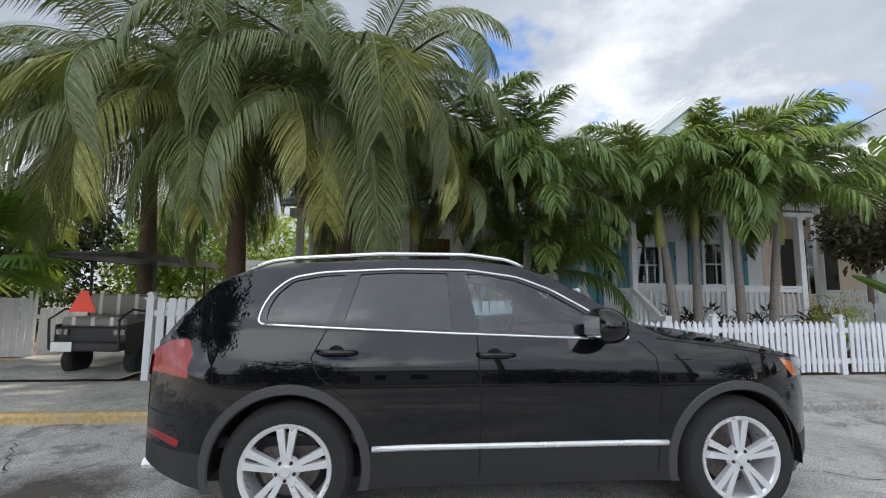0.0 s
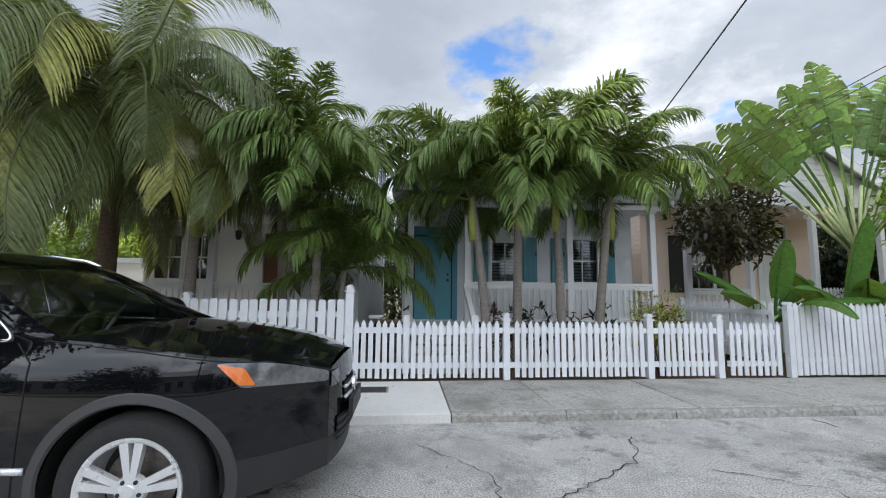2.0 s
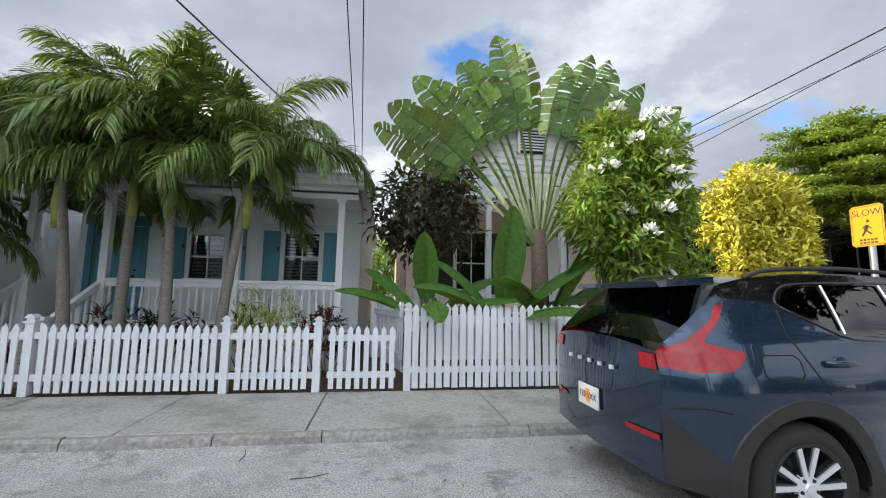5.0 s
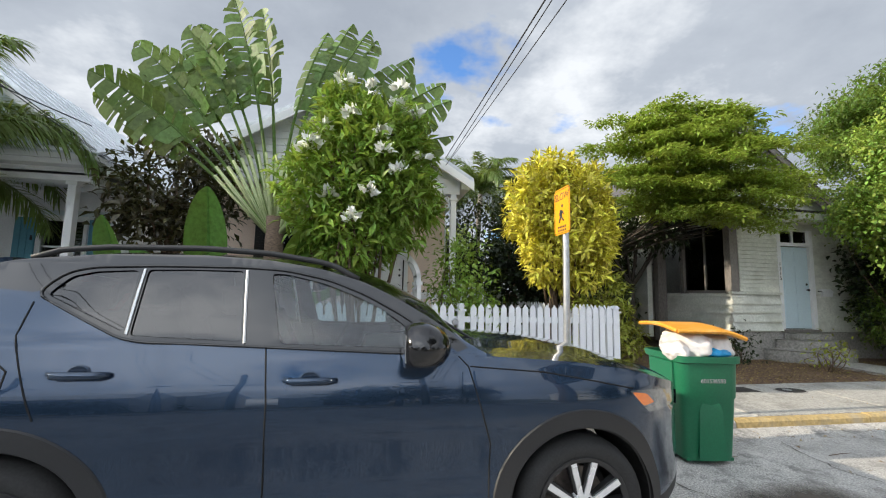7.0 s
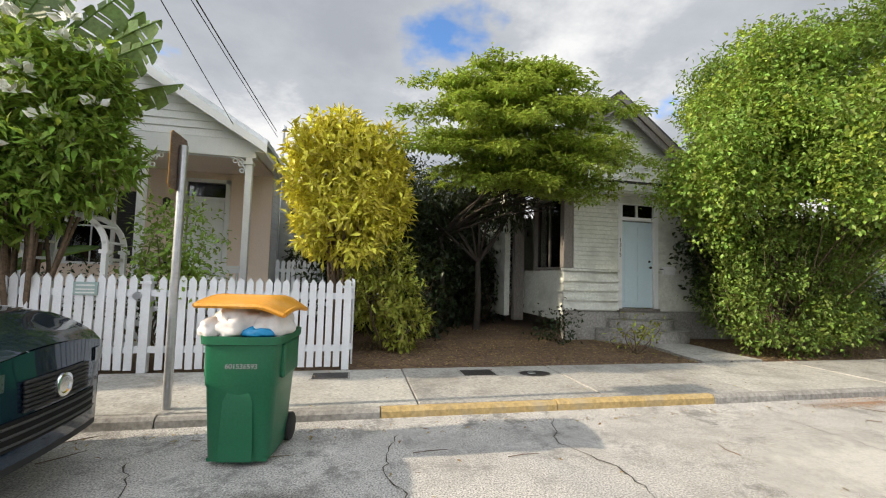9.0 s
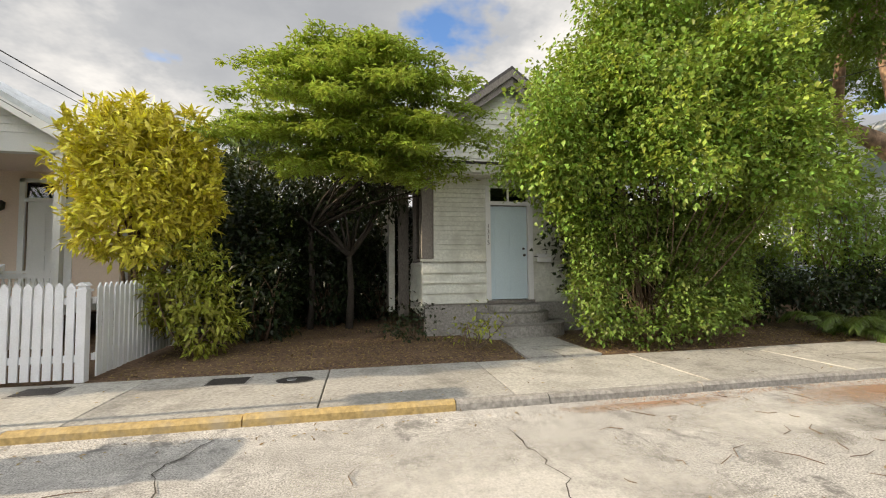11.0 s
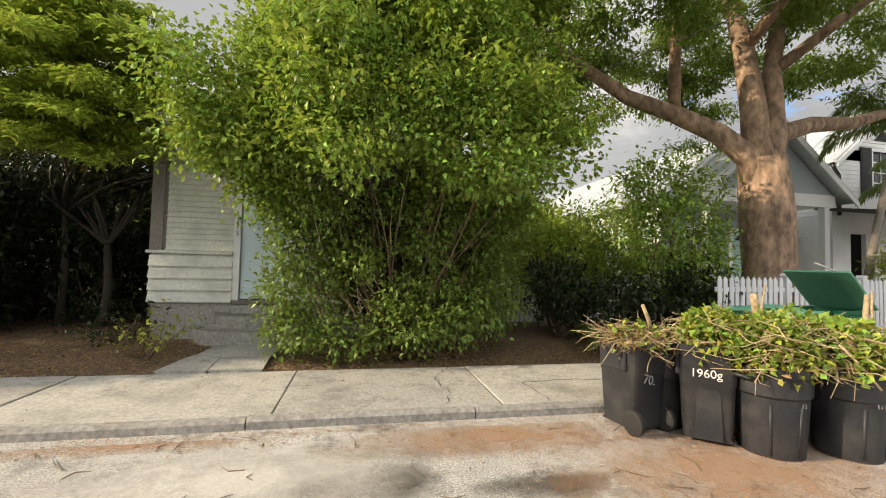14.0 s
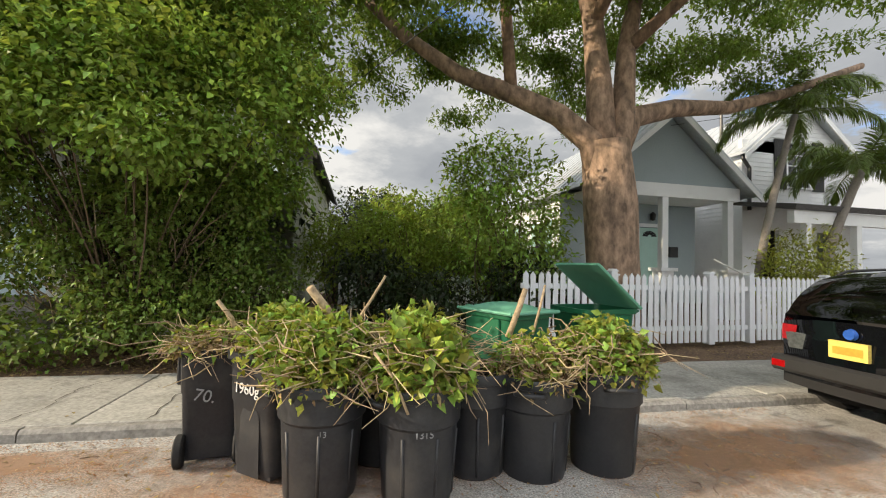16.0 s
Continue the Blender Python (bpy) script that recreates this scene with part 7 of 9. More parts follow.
for x, y, z in ((0.1, -0.5, 4.15), (-0.3, -0.25, 4.38), (0.5, -0.35, 4.3), (-0.65, -0.6, 3.3), (0.3, -0.75, 3.2), (-0.55, -0.4, 3.6), (0.45, -0.3, 4.05), (0.75, -0.3, 3.95), (-0.15, -0.55, 3.75), (0.25, -0.6, 3.5), (-0.75, -0.4, 3.25), (0.1, -0.75, 2.65), (-0.4, -0.6, 2.6), (0.85, -0.3, 3.3), (0.5, -0.6, 3.0), (-0.1, -0.7, 2.3)):
    n = 16
    d = rnd_dirs(rgp, n)
    d[:, 2] = np.abs(d[:, 2])
    d[:, 1] -= 0.4
    v, f = leaves(np.array([x, y, z]) + d * 0.05, d, rnd_dirs(rgp, n), np.full(n, 0.14), np.full(n, 0.085))
    part("blossom", quick_mesh("blossom", v, f, V["petal"]), None, pl_, "cluster of white blossoms")
shrub("croton_bush", (17.95, 9.2, 0.1), [(0, 0, 2.95, 0.95, 0.8, 0.85), (-0.35, -0.1, 3.4, 0.6, 0.55, 0.55), (0.45, 0, 3.35, 0.6, 0.55, 0.6), (0.1, -0.2, 2.2, 0.85, 0.7, 0.6), (0.55, 0, 2.55, 0.6, 0.6, 0.6), (-0.1, 0, 3.85, 0.35, 0.35, 0.35)], 4600, 0.2, 0.062, V["yellow"],
      "tall bush with bright yellow variegated leaves", "bush", 6, 14, (0.04, 0.01), bunch=9, spread=0.04, droop=0.05)
shrub("croton_bush", (18.75, 9.1, 0.1), [(0, 0, 0.9, 0.65, 0.55, 0.55), (-0.1, 0, 1.5, 0.55, 0.5, 0.45), (0.3, -0.1, 0.5, 0.5, 0.45, 0.4)], 3800, 0.15, 0.05, V["yellowgreen"], "low yellow-green leafy bush beside a fence", "bush", 7, 8, (0.02, 0.006), bunch=8, spread=0.05)
shrub("trailing_bush", (15.75, 8.1, 0.1), [(0, 0, 1.75, 0.42, 0.35, 0.45), (-0.05, 0, 1.25, 0.38, 0.35, 0.4), (0.2, -0.1, 1.1, 0.33, 0.3, 0.35)], 4200, 0.10, 0.05, V["plumeria"], "light green small-leaved bush behind the fence", "bush", 8, 9, (0.025, 0.006))
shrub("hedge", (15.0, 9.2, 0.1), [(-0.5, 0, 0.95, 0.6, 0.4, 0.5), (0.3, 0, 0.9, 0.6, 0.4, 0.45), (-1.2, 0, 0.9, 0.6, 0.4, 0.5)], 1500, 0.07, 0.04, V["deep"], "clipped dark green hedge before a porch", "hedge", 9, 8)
shrub("golden_bush", (8.6, 7.98, 0.1), [(0, 0, 1.15, 0.42, 0.3, 0.36), (0.12, 0, 0.75, 0.42, 0.3, 0.36), (-0.15, 0, 0.8, 0.4, 0.28, 0.36)], 4200, 0.10, 0.016, V["yellowgreen"], "rounded yellow-green fine-leaved bush behind the fence", "bush", 10, 8, (0.015, 0.004), bunch=8, spread=0.03)
for x, sd, m_ in ((5.95, 1, "ti"), (6.35, 2, "deep"), (6.75, 3, "deep"), (7.35, 4, "ti"), (8.0, 5, "deep"), (9.1, 6, "ti"), (9.35, 7, "ti")):
    shrub("garden_plant", (x, 8.85, 0.1), [(0, 0, 0.72, 0.24, 0.2, 0.3)], 2400, 0.19, 0.05, V[m_], "dark red leafy plant below the porch" if m_ == "ti" else "dark green leafy plant below the porch", "plant", 20 + sd, 5, (0.012, 0.004), bunch=8, spread=0.04, droop=0.1)
shrub("small_bush", (23.4, 8.55, 0.1), [(0, 0, 0.38, 0.32, 0.25, 0.16), (0.3, 0, 0.45, 0.2, 0.2, 0.1), (-0.25, 0, 0.3, 0.18, 0.18, 0.1)], 1500, 0.10, 0.05, V["yellowgreen"], "small sparse yellow-green bush in the dry yard", "bush", 11, 9, (0.012, 0.004), bunch=6)
shrub("small_bush", (22.5, 9.7, 0.1), [(0, 0, 0.35, 0.5, 0.35, 0.3), (-0.3, 0, 0.2, 0.3, 0.3, 0.2)], 1500, 0.09, 0.05, V["deep"], "low dark green bush at the house corner", "bush", 12, 8, (0.012, 0.004))

# layered tree over the old house
LB = []
rgl = np.random.default_rng(21)
for z, half, k in ((3.35, 2.2, 9), (3.8, 2.8, 11), (4.25, 3.1, 12), (4.75, 2.9, 11), (5.2, 2.5, 9), (5.55, 1.7, 7)):
    for i in range(k):      # flat sprays that reach out from the trunk, thin out and droop to a point
        a = 2 * math.pi * (i + rgl.uniform(0.1, 0.9)) / k
        reach, lift = half * rgl.uniform(0.75, 1.06), rgl.uniform(-0.2, 0.2)
        for q in (0.3, 0.5, 0.68, 0.84, 0.97):
            x, y = 1.2 + reach * q * math.cos(a), -2.1 + 0.62 * reach * q * math.sin(a)
            w = 0.66 * (1.06 - q) + 0.12
            LB.append((x, y, z + lift + 0.2 * q - 0.45 * q ** 2.5 - 0.07 * (x - 1.2), w * 1.35, w, 0.035))
shrub("feathery_tree", (20.3, 11.8, 0.05), LB, 5600, 0.12, 0.05, V["tree"], "spreading tree with flat tiers of light green leaves", "tree", 13, 16, (0.035, 0.01), trunk=2.4, stem_mat=V["darkbark"], bunch=9, spread=0.07, droop=0.12, shell=0.1, flat=0.35)
shrub("hanging_tree", (21.2, 11.6, 0.05), [(0.6, -0.3, 3.2, 0.7, 0.6, 0.5), (-0.8, 0, 3.3, 0.9, 0.7, 0.6), (0, 0.2, 3.4, 1.0, 0.8, 0.5), (-1.6, 0.4, 3.0, 0.8, 0.6, 0.7)], 2600, 0.15, 0.05, V["deep"], "tree over a narrow yard, leaves darkened for the shade", "tree", 14, 12, (0.04, 0.012), trunk=1.8, stem_mat=V["darkbark"], droop=0.6)
# near-black bushes stand in for the deep shade at the back of that yard
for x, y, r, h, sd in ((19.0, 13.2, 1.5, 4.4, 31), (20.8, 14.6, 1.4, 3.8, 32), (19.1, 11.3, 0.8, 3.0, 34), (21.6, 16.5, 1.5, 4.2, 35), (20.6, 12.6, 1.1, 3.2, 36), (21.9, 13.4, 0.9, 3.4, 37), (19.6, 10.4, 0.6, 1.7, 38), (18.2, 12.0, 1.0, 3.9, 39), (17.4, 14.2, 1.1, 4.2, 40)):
    shrub("dark_bush", (x, y, 0.1), [(0, 0, h * 0.3, r, r * 0.8, h * 0.32), (0.1, 0, h * 0.7, r * 0.9, r * 0.8, h * 0.34)], 1900, 0.17, 0.08, V["deep"], "dense bush with leaves coloured near-black for deep shade", "bush", sd, 10, (0.03, 0.008))

# the big bush beside the old house
rgs = np.random.default_rng(41)
BB = []
for i in range(66):          # an uneven dome of leafy boughs, open below
    a, e = rgs.uniform(0, 2 * math.pi), rgs.uniform(-0.12, 1.0)
    r = math.sqrt(max(0, 1 - e * e)) if e > 0 else 1.0
    k = rgs.uniform(0.72, 1.16)
    BB.append((0.0 + 2.25 * k * r * math.cos(a), -0.7 - 0.1 * k * r * math.cos(a) + 1.3 * k * r * math.sin(a), 2.95 + 2.75 * k * e - 0.18 * math.cos(a) * (1 - e), rgs.uniform(0.38, 0.78), rgs.uniform(0.35, 0.65), rgs.uniform(0.26, 0.5)))
BB += [(-2.6, -1.4, 3.75, 0.55, 0.45, 0.45), (-2.2, -1.2, 3.0, 0.5, 0.4, 0.4), (-2.35, -0.4, 3.4, 0.5, 0.45, 0.4), (-1.9, -0.5, 2.5, 0.45, 0.4, 0.4), (2.2, -0.5, 3.6, 0.6, 0.6, 0.5), (1.9, -0.3, 2.7, 0.6, 0.6, 0.5), (-1.5, -0.6, 2.3, 0.4, 0.4, 0.4), (0.6, -0.7, 2.45, 0.6, 0.4, 0.3), (1.6, -0.4, 2.4, 0.6, 0.5, 0.4)]
SKIRT = [(-1.55, -0.55, 1.7, 0.32, 0.35, 0.5), (-1.5, -0.7, 1.0, 0.38, 0.35, 0.5), (-1.35, -0.8, 0.45, 0.45, 0.35, 0.35), (-0.6, -0.95, 0.4, 0.5, 0.3, 0.3), (0.2, -0.95, 0.55, 0.5, 0.35, 0.4), (0.8, -0.85, 0.75, 0.5, 0.4, 0.5), (1.3, -0.6, 0.9, 0.4, 0.4, 0.6), (1.5, -0.3, 1.7, 0.45, 0.45, 0.6), (0.5, -0.5, 1.3, 0.4, 0.3, 0.3), (1.0, 0.3, 1.2, 0.7, 0.5, 0.7), (-0.6, 0.6, 1.2, 0.8, 0.5, 0.8), (-0.9, -0.4, 1.9, 0.5, 0.4, 0.4), (0.2, -0.3, 2.0, 0.7, 0.4, 0.4), (1.9, 0.1, 1.1, 0.5, 0.5, 0.7), (-1.0, -0.5, 1.3, 0.4, 0.35, 0.4), (-0.5, -0.8, 1.5, 0.4, 0.25, 0.35), (0.45, -0.85, 1.75, 0.4, 0.25, 0.35), (0.0, -0.75, 2.35, 0.6, 0.3, 0.35), (-0.95, -0.85, 2.3, 0.45, 0.3, 0.35), (0.95, -0.75, 2.25, 0.45, 0.3, 0.4), (0.0, -0.9, 1.0, 0.35, 0.25, 0.3), (1.6, -0.7, 2.3, 0.45, 0.35, 0.4)]
bb_ = shrub("big_bush", (26.85, 8.75, 0.1), BB, 4600, 0.092, 0.06, V["bush"], "huge overgrown bush with small glossy green leaves", "bush", 15, 46, (0.016, 0.005), bunch=12, spread=0.13, shell=0.3)
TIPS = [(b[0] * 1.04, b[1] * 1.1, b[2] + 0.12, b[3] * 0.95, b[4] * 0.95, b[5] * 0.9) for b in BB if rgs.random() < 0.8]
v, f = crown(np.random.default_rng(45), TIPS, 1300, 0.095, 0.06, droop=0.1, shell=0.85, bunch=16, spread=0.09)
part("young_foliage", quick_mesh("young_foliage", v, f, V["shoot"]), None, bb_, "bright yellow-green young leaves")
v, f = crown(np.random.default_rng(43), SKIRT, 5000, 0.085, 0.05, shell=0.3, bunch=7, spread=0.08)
g = Geo()
rgw = np.random.default_rng(44)
for i in range(130):      # tangled bare shoots in the hollow
    p = Vector((rgw.uniform(-1.2, 1.2), rgw.uniform(-0.75, 0.2), rgw.uniform(0.2, 1.9)))
    q = p + Vector((p.x * 0.25 + rgw.uniform(-0.3, 0.3), rgw.uniform(-0.2, 0.1), rgw.uniform(0.15, 0.7)))
    m_ = p.lerp(q, 0.5) + Vector((rgw.uniform(-0.08, 0.08), rgw.uniform(-0.08, 0.08), 0))
    g.tube([p, m_, q], [0.009, 0.007, 0.003], 4)
part("brushwood", g, V["dead"], bb_)["kind"] = "stuff"
# near-black leaves fill the hollow, painting the bush's inner shade
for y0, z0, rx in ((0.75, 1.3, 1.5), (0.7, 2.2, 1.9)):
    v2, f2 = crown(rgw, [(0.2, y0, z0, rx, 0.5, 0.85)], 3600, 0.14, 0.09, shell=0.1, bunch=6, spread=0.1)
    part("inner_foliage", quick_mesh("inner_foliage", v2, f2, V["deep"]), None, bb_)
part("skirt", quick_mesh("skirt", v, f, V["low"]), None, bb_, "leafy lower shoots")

# the great tree
bt = thing("poinciana_tree", (34.15, 9.15, 0.05), "large spreading tree with a thick smooth red-brown trunk", "tree")
part("trunk", Geo().tube([(0.72, 0, -0.1), (0.7, 0, 0.6), (0.68, 0, 1.6), (0.62, 0, 2.7), (0.5, 0, 3.9)], [0.68, 0.55, 0.48, 0.50, 0.44], 20), V["redbark"], bt, smooth="all")
BOUGHS = [([(0.42, 0, 3.1), (0.2, 0.0, 3.9), (-0.4, 0.2, 4.45), (-1.3, 0.4, 4.85), (-2.3, 0.6, 5.2), (-3.4, 0.9, 6.0), (-4.4, 1.2, 7.0)], 0.28, 0.09), ([(0.45, 0, 3.4), (0.42, 0.1, 5.0), (0.38, 0.3, 6.5), (0.0, 0.4, 8.2), (-0.3, 0.2, 9.6)], 0.3, 0.1),
         ([(0.62, 0, 3.3), (0.95, 0.1, 4.5), (1.15, 0.3, 6.0), (1.5, 0.4, 7.6), (1.8, 0.3, 9.0)], 0.27, 0.1), ([(0.7, 0.1, 3.5), (1.3, 0.3, 4.6), (2.5, 0.5, 5.0), (4.2, 0.8, 5.3), (6.0, 0.9, 5.9), (8.2, 0.8, 6.8)], 0.26, 0.08),
         ([(-1.3, 0.4, 4.9), (-1.6, 0.0, 6.4), (-2.4, -1.2, 7.4), (-3.6, -2.2, 7.8)], 0.13, 0.05), ([(0.38, 0.3, 6.4), (0.4, -1.2, 7.4), (0.8, -2.8, 7.9)], 0.14, 0.05), ([(1.15, 0.3, 6.0), (2.3, -0.8, 7.2), (4.0, -1.6, 7.8)], 0.14, 0.05)]
for pts, r0, r1 in BOUGHS:
    part("limb", Geo().tube(pts, [r0 + (r1 - r0) * i / (len(pts) - 1) for i in range(len(pts))], 12), V["redbark"], bt, smooth="all")
rgb = np.random.default_rng(33)
TB = []
for i in range(250):
    a, r = rgb.uniform(0, 2 * math.pi), 7.6 * math.sqrt(rgb.uniform(0.0, 1))
    x, y = r * math.cos(a) - 0.2, r * math.sin(a) * 0.62
    z = 8.2 - 0.036 * r * r * 0.75 + rgb.uniform(-1.1, 0.9)
    TB.append((x, y, z, rgb.uniform(0.5, 1.0), rgb.uniform(0.45, 0.8), rgb.uniform(0.1, 0.2)))
TB += [(-2.6, -1.2, 6.1, 0.8, 0.6, 0.25), (-3.6, -0.6, 5.9, 0.8, 0.7, 0.3), (-1.8, -0.6, 6.3, 0.8, 0.7, 0.3), (-4.6, 0.2, 6.6, 0.9, 0.8, 0.4), (-5.6, 0.8, 6.9, 1.0, 0.8, 0.4), (-6.8, 1.2, 6.8, 1.0, 0.8, 0.5), (-3.2, -1.8, 6.6, 0.8, 0.7, 0.3)]
v, f = crown(rgb, TB, 2500, 0.14, 0.055, droop=0.3, shell=0.1, bunch=10, spread=0.09)
part("crown", quick_mesh("crown", v, f, V["poinciana"]), None, bt)

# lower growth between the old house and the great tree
# those in the deep leaf are near-black, the yard's shade being in their colour
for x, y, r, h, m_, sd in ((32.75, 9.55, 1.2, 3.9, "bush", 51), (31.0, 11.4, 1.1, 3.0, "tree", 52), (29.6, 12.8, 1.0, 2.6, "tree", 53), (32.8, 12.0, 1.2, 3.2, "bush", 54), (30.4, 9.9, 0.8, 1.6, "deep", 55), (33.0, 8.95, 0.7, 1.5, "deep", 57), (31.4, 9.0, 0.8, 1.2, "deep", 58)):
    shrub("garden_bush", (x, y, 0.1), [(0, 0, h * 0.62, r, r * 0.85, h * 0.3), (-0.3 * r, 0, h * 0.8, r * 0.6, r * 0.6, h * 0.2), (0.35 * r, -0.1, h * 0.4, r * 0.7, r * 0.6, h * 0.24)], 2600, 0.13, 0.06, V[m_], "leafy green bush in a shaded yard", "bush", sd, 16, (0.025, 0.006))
shrub("sunlit_bush", (40.9, 10.3, 0.1), [(0, 0, 1.7, 1.0, 0.7, 0.7), (0.5, 0, 1.2, 0.8, 0.6, 0.6), (-0.5, 0, 1.1, 0.7, 0.6, 0.6)], 2600, 0.14, 0.05, V["yellowgreen"], "sunlit yellow-green bush before the white house", "bush", 56, 12)

# far left: fan palms beside the driveway and trees behind
def fan_palm(at, h, n, seed, sc=1.0):
    rg = random.Random(seed)
    t = thing("fan_palm", at, "bright green fan palm beside the driveway", "palm tree")
    part("trunk", Geo().tube([(0, 0, -0.1), (0, 0, h)], [0.12, 0.1], 10), V["cocobark"], t, smooth="all")
    for i in range(n):
        g = Geo()
        m = 26
        for k in range(m):
            a = radians(-130 + 260 * k / (m - 1))
            L_ = 0.75 * sc * (0.75 + 0.25 * math.cos(a))
            d = Vector((math.cos(a), math.sin(a), 0))
            q = Vector((-math.sin(a), math.cos(a), 0)) * 0.035 * sc
            c1 = d * L_ * 0.55 + Vector((0, 0, 0.03))
            c2 = d * L_ + Vector((0, 0, -0.22 * L_))
            g.add([tuple(Vector((0.8, 0, 0)) + p) for p in (Vector((0, 0, 0)), c1 - q, c2, c1 + q)], [(0, 1, 2, 3)])
        g.tube([(0, 0, 0), (0.8, 0, 0)], 0.015, 5)
        o = part("leaf", mesh_of("leaf", g, V["fan"]), None, t)
        o.matrix_basis = Matrix.Translation((0, 0, h)) @ pose(0, 0, 0, 0, rg.uniform(-65, 30), 360 * i / n * 2.4 + rg.uniform(-15, 15)) @ pose(0, 0, 0, rg.uniform(-30, 30))


fan_palm((-7.0, 9.0, 0.1), 1.9, 18, 5, 1.25)
fan_palm((-8.4, 8.6, 0.1), 1.5, 16, 6, 1.2)
for x, y, r, h, m_, sd in ((-5.0, 17.5, 1.6, 4.2, "tree", 71), (-8.5, 18, 2.0, 4.6, "bush", 72), (-11.5, 15, 2.2, 5.0, "deep", 73), (-2.8, 20, 1.6, 3.8, "tree", 74), (3.6, 22.5, 1.5, 4.5, "deep", 75), (10.2, 24, 1.5, 4.8, "bush", 76), (17.2, 19.5, 1.6, 4.4, "tree", 77), (31.8, 17.5, 1.8, 4.0, "bush", 78), (34.4, 21, 1.8, 4.4, "tree", 79), (30.2, 23, 2.0, 5.0, "deep", 80)):
    shrub("garden_tree", (x, y, 0), [(0, 0, h * 0.65, r, r, h * 0.32), (-0.5 * r, 0, h * 0.5, r * 0.7, r * 0.7, h * 0.25), (0.5 * r, 0, h * 0.75, r * 0.7, r * 0.7, h * 0.25), (0, 0, h * 0.25, r * 0.9, r * 0.9, h * 0.22)], 800, 0.24, 0.12, V[m_], "leafy garden tree behind the houses", "tree", sd, 8, (0.06, 0.02), trunk=h * 0.35, spread=0.2)
# trees across the road, mirrored in the cars
for i, x in enumerate(np.arange(-13, 46, 9.5)):
    h = 4.2 + 1.3 * math.sin(i * 2.3)
    shrub("roadside_tree", (float(x), -8.6 + 0.7 * math.sin(i * 1.7), 0), [(0, 0, h * 0.68, 1.9, 1.2, h * 0.32), (-1.2, 0, h * 0.45, 1.3, 1.0, h * 0.3), (1.3, 0, h * 0.4, 1.4, 1.0, h * 0.3)], 700, 0.3, 0.16, V["deep"], "dark leafy tree across the road", "tree", 90 + i, 8, (0.08, 0.02), trunk=h * 0.3, spread=0.25)

# unseen tall trees, added to shade the walk's first half, one the later road
for x, y, cx, cy, cz, rx, ry, rz, sd in ((20.5, -6.7, 20.3, -1.8, 7.8, 3.0, 3.6, 1.2, 113), (-11.5, -6.6, -11.0, -3.6, 9.2, 4.0, 5.2, 3.8, 111), (-13.2, 8.2, -13.0, 5.0, 7.6, 3.8, 5.2, 4.2, 112)):
    rgx = np.random.default_rng(sd)
    BX = []
    for i in range(90 if sd != 113 else 44):
        d = rnd_dirs(rgx, 1)[0] * rgx.uniform(0.3, 1.0) ** 0.6
        BX.append((cx - x + d[0] * rx, cy - y + d[1] * ry, cz + d[2] * rz, rgx.uniform(0.9, 1.5), rgx.uniform(0.9, 1.5), rgx.uniform(0.5, 0.9)))
    shrub("shade_caster_tree", (x, y, 0.05), BX, 110 if sd != 113 else 80, 0.42, 0.24, V["deep"], "unseen tall broad-crowned tree added to shade the road", "tree", sd, 16, (0.14, 0.03), trunk=4.0, spread=0.3, shell=0.2)

# ---- street things ----
S = dict(
    green=mat("green_bin_plastic", (0.012, 0.13, 0.06), 0.42, var=0.08, grain=60, bump=0.05, stain=0.2, stain_scale=3, stain_color=(0.03, 0.16, 0.09)),
    lidgreen=mat("faded_green_lid", (0.15, 0.42, 0.29), 0.5, var=0.08, grain=60, bump=0.05, stain=0.3, stain_scale=3, stain_color=(0.16, 0.34, 0.25)),
    bin=mat("black_bin_plastic", (0.022, 0.024, 0.029), 0.5, var=0.15, grain=40, bump=0.1, stain=0.5, stain_scale=3.5, stain_color=(0.075, 0.072, 0.068)),
    orange=mat("orange_lid_plastic", (0.72, 0.32, 0.03), 0.45, var=0.08, grain=40, bump=0.05, stain=0.3, stain_scale=5, stain_color=(0.75, 0.55, 0.3)),
    bag=mat("white_rubbish_bag", (0.72, 0.70, 0.68), 0.35, var=0.06, grain=20, bump=0.25, stain=0.2, stain_scale=7, stain_color=(0.75, 0.52, 0.42)),
    bluebag=mat("blue_plastic_bag", (0.02, 0.30, 0.62), 0.3, var=0.1, grain=20, bump=0.2),
    sign=mat("orange_sign_sheet", (0.85, 0.36, 0.01), 0.4, var=0.04, grain=30, bump=0.0, stain=0.1),
    faint=mat("faded_marker_paint", (0.30, 0.31, 0.32), 0.7, var=0.2, bump=0, stain=0.4),
    chalk=mat("white_marker_paint", (0.75, 0.75, 0.74), 0.7, var=0.1, bump=0, stain=0.2),
    triangle=mat("red_warning_sheet", (0.85, 0.06, 0.02), 0.4, var=0.04, bump=0, stain=0.0),
    cushion=mat("striped_grey_cushion", (0.25, 0.23, 0.21), 0.8, var=0.1, grain=60, bump=0.1),
    cream=mat("cream_cushion_stripe", (0.6, 0.57, 0.5), 0.8, var=0.06, grain=60, bump=0.1),
    notice=mat("grey_green_notice", (0.30, 0.40, 0.38), 0.5, var=0.05, bump=0, stain=0.1),
)


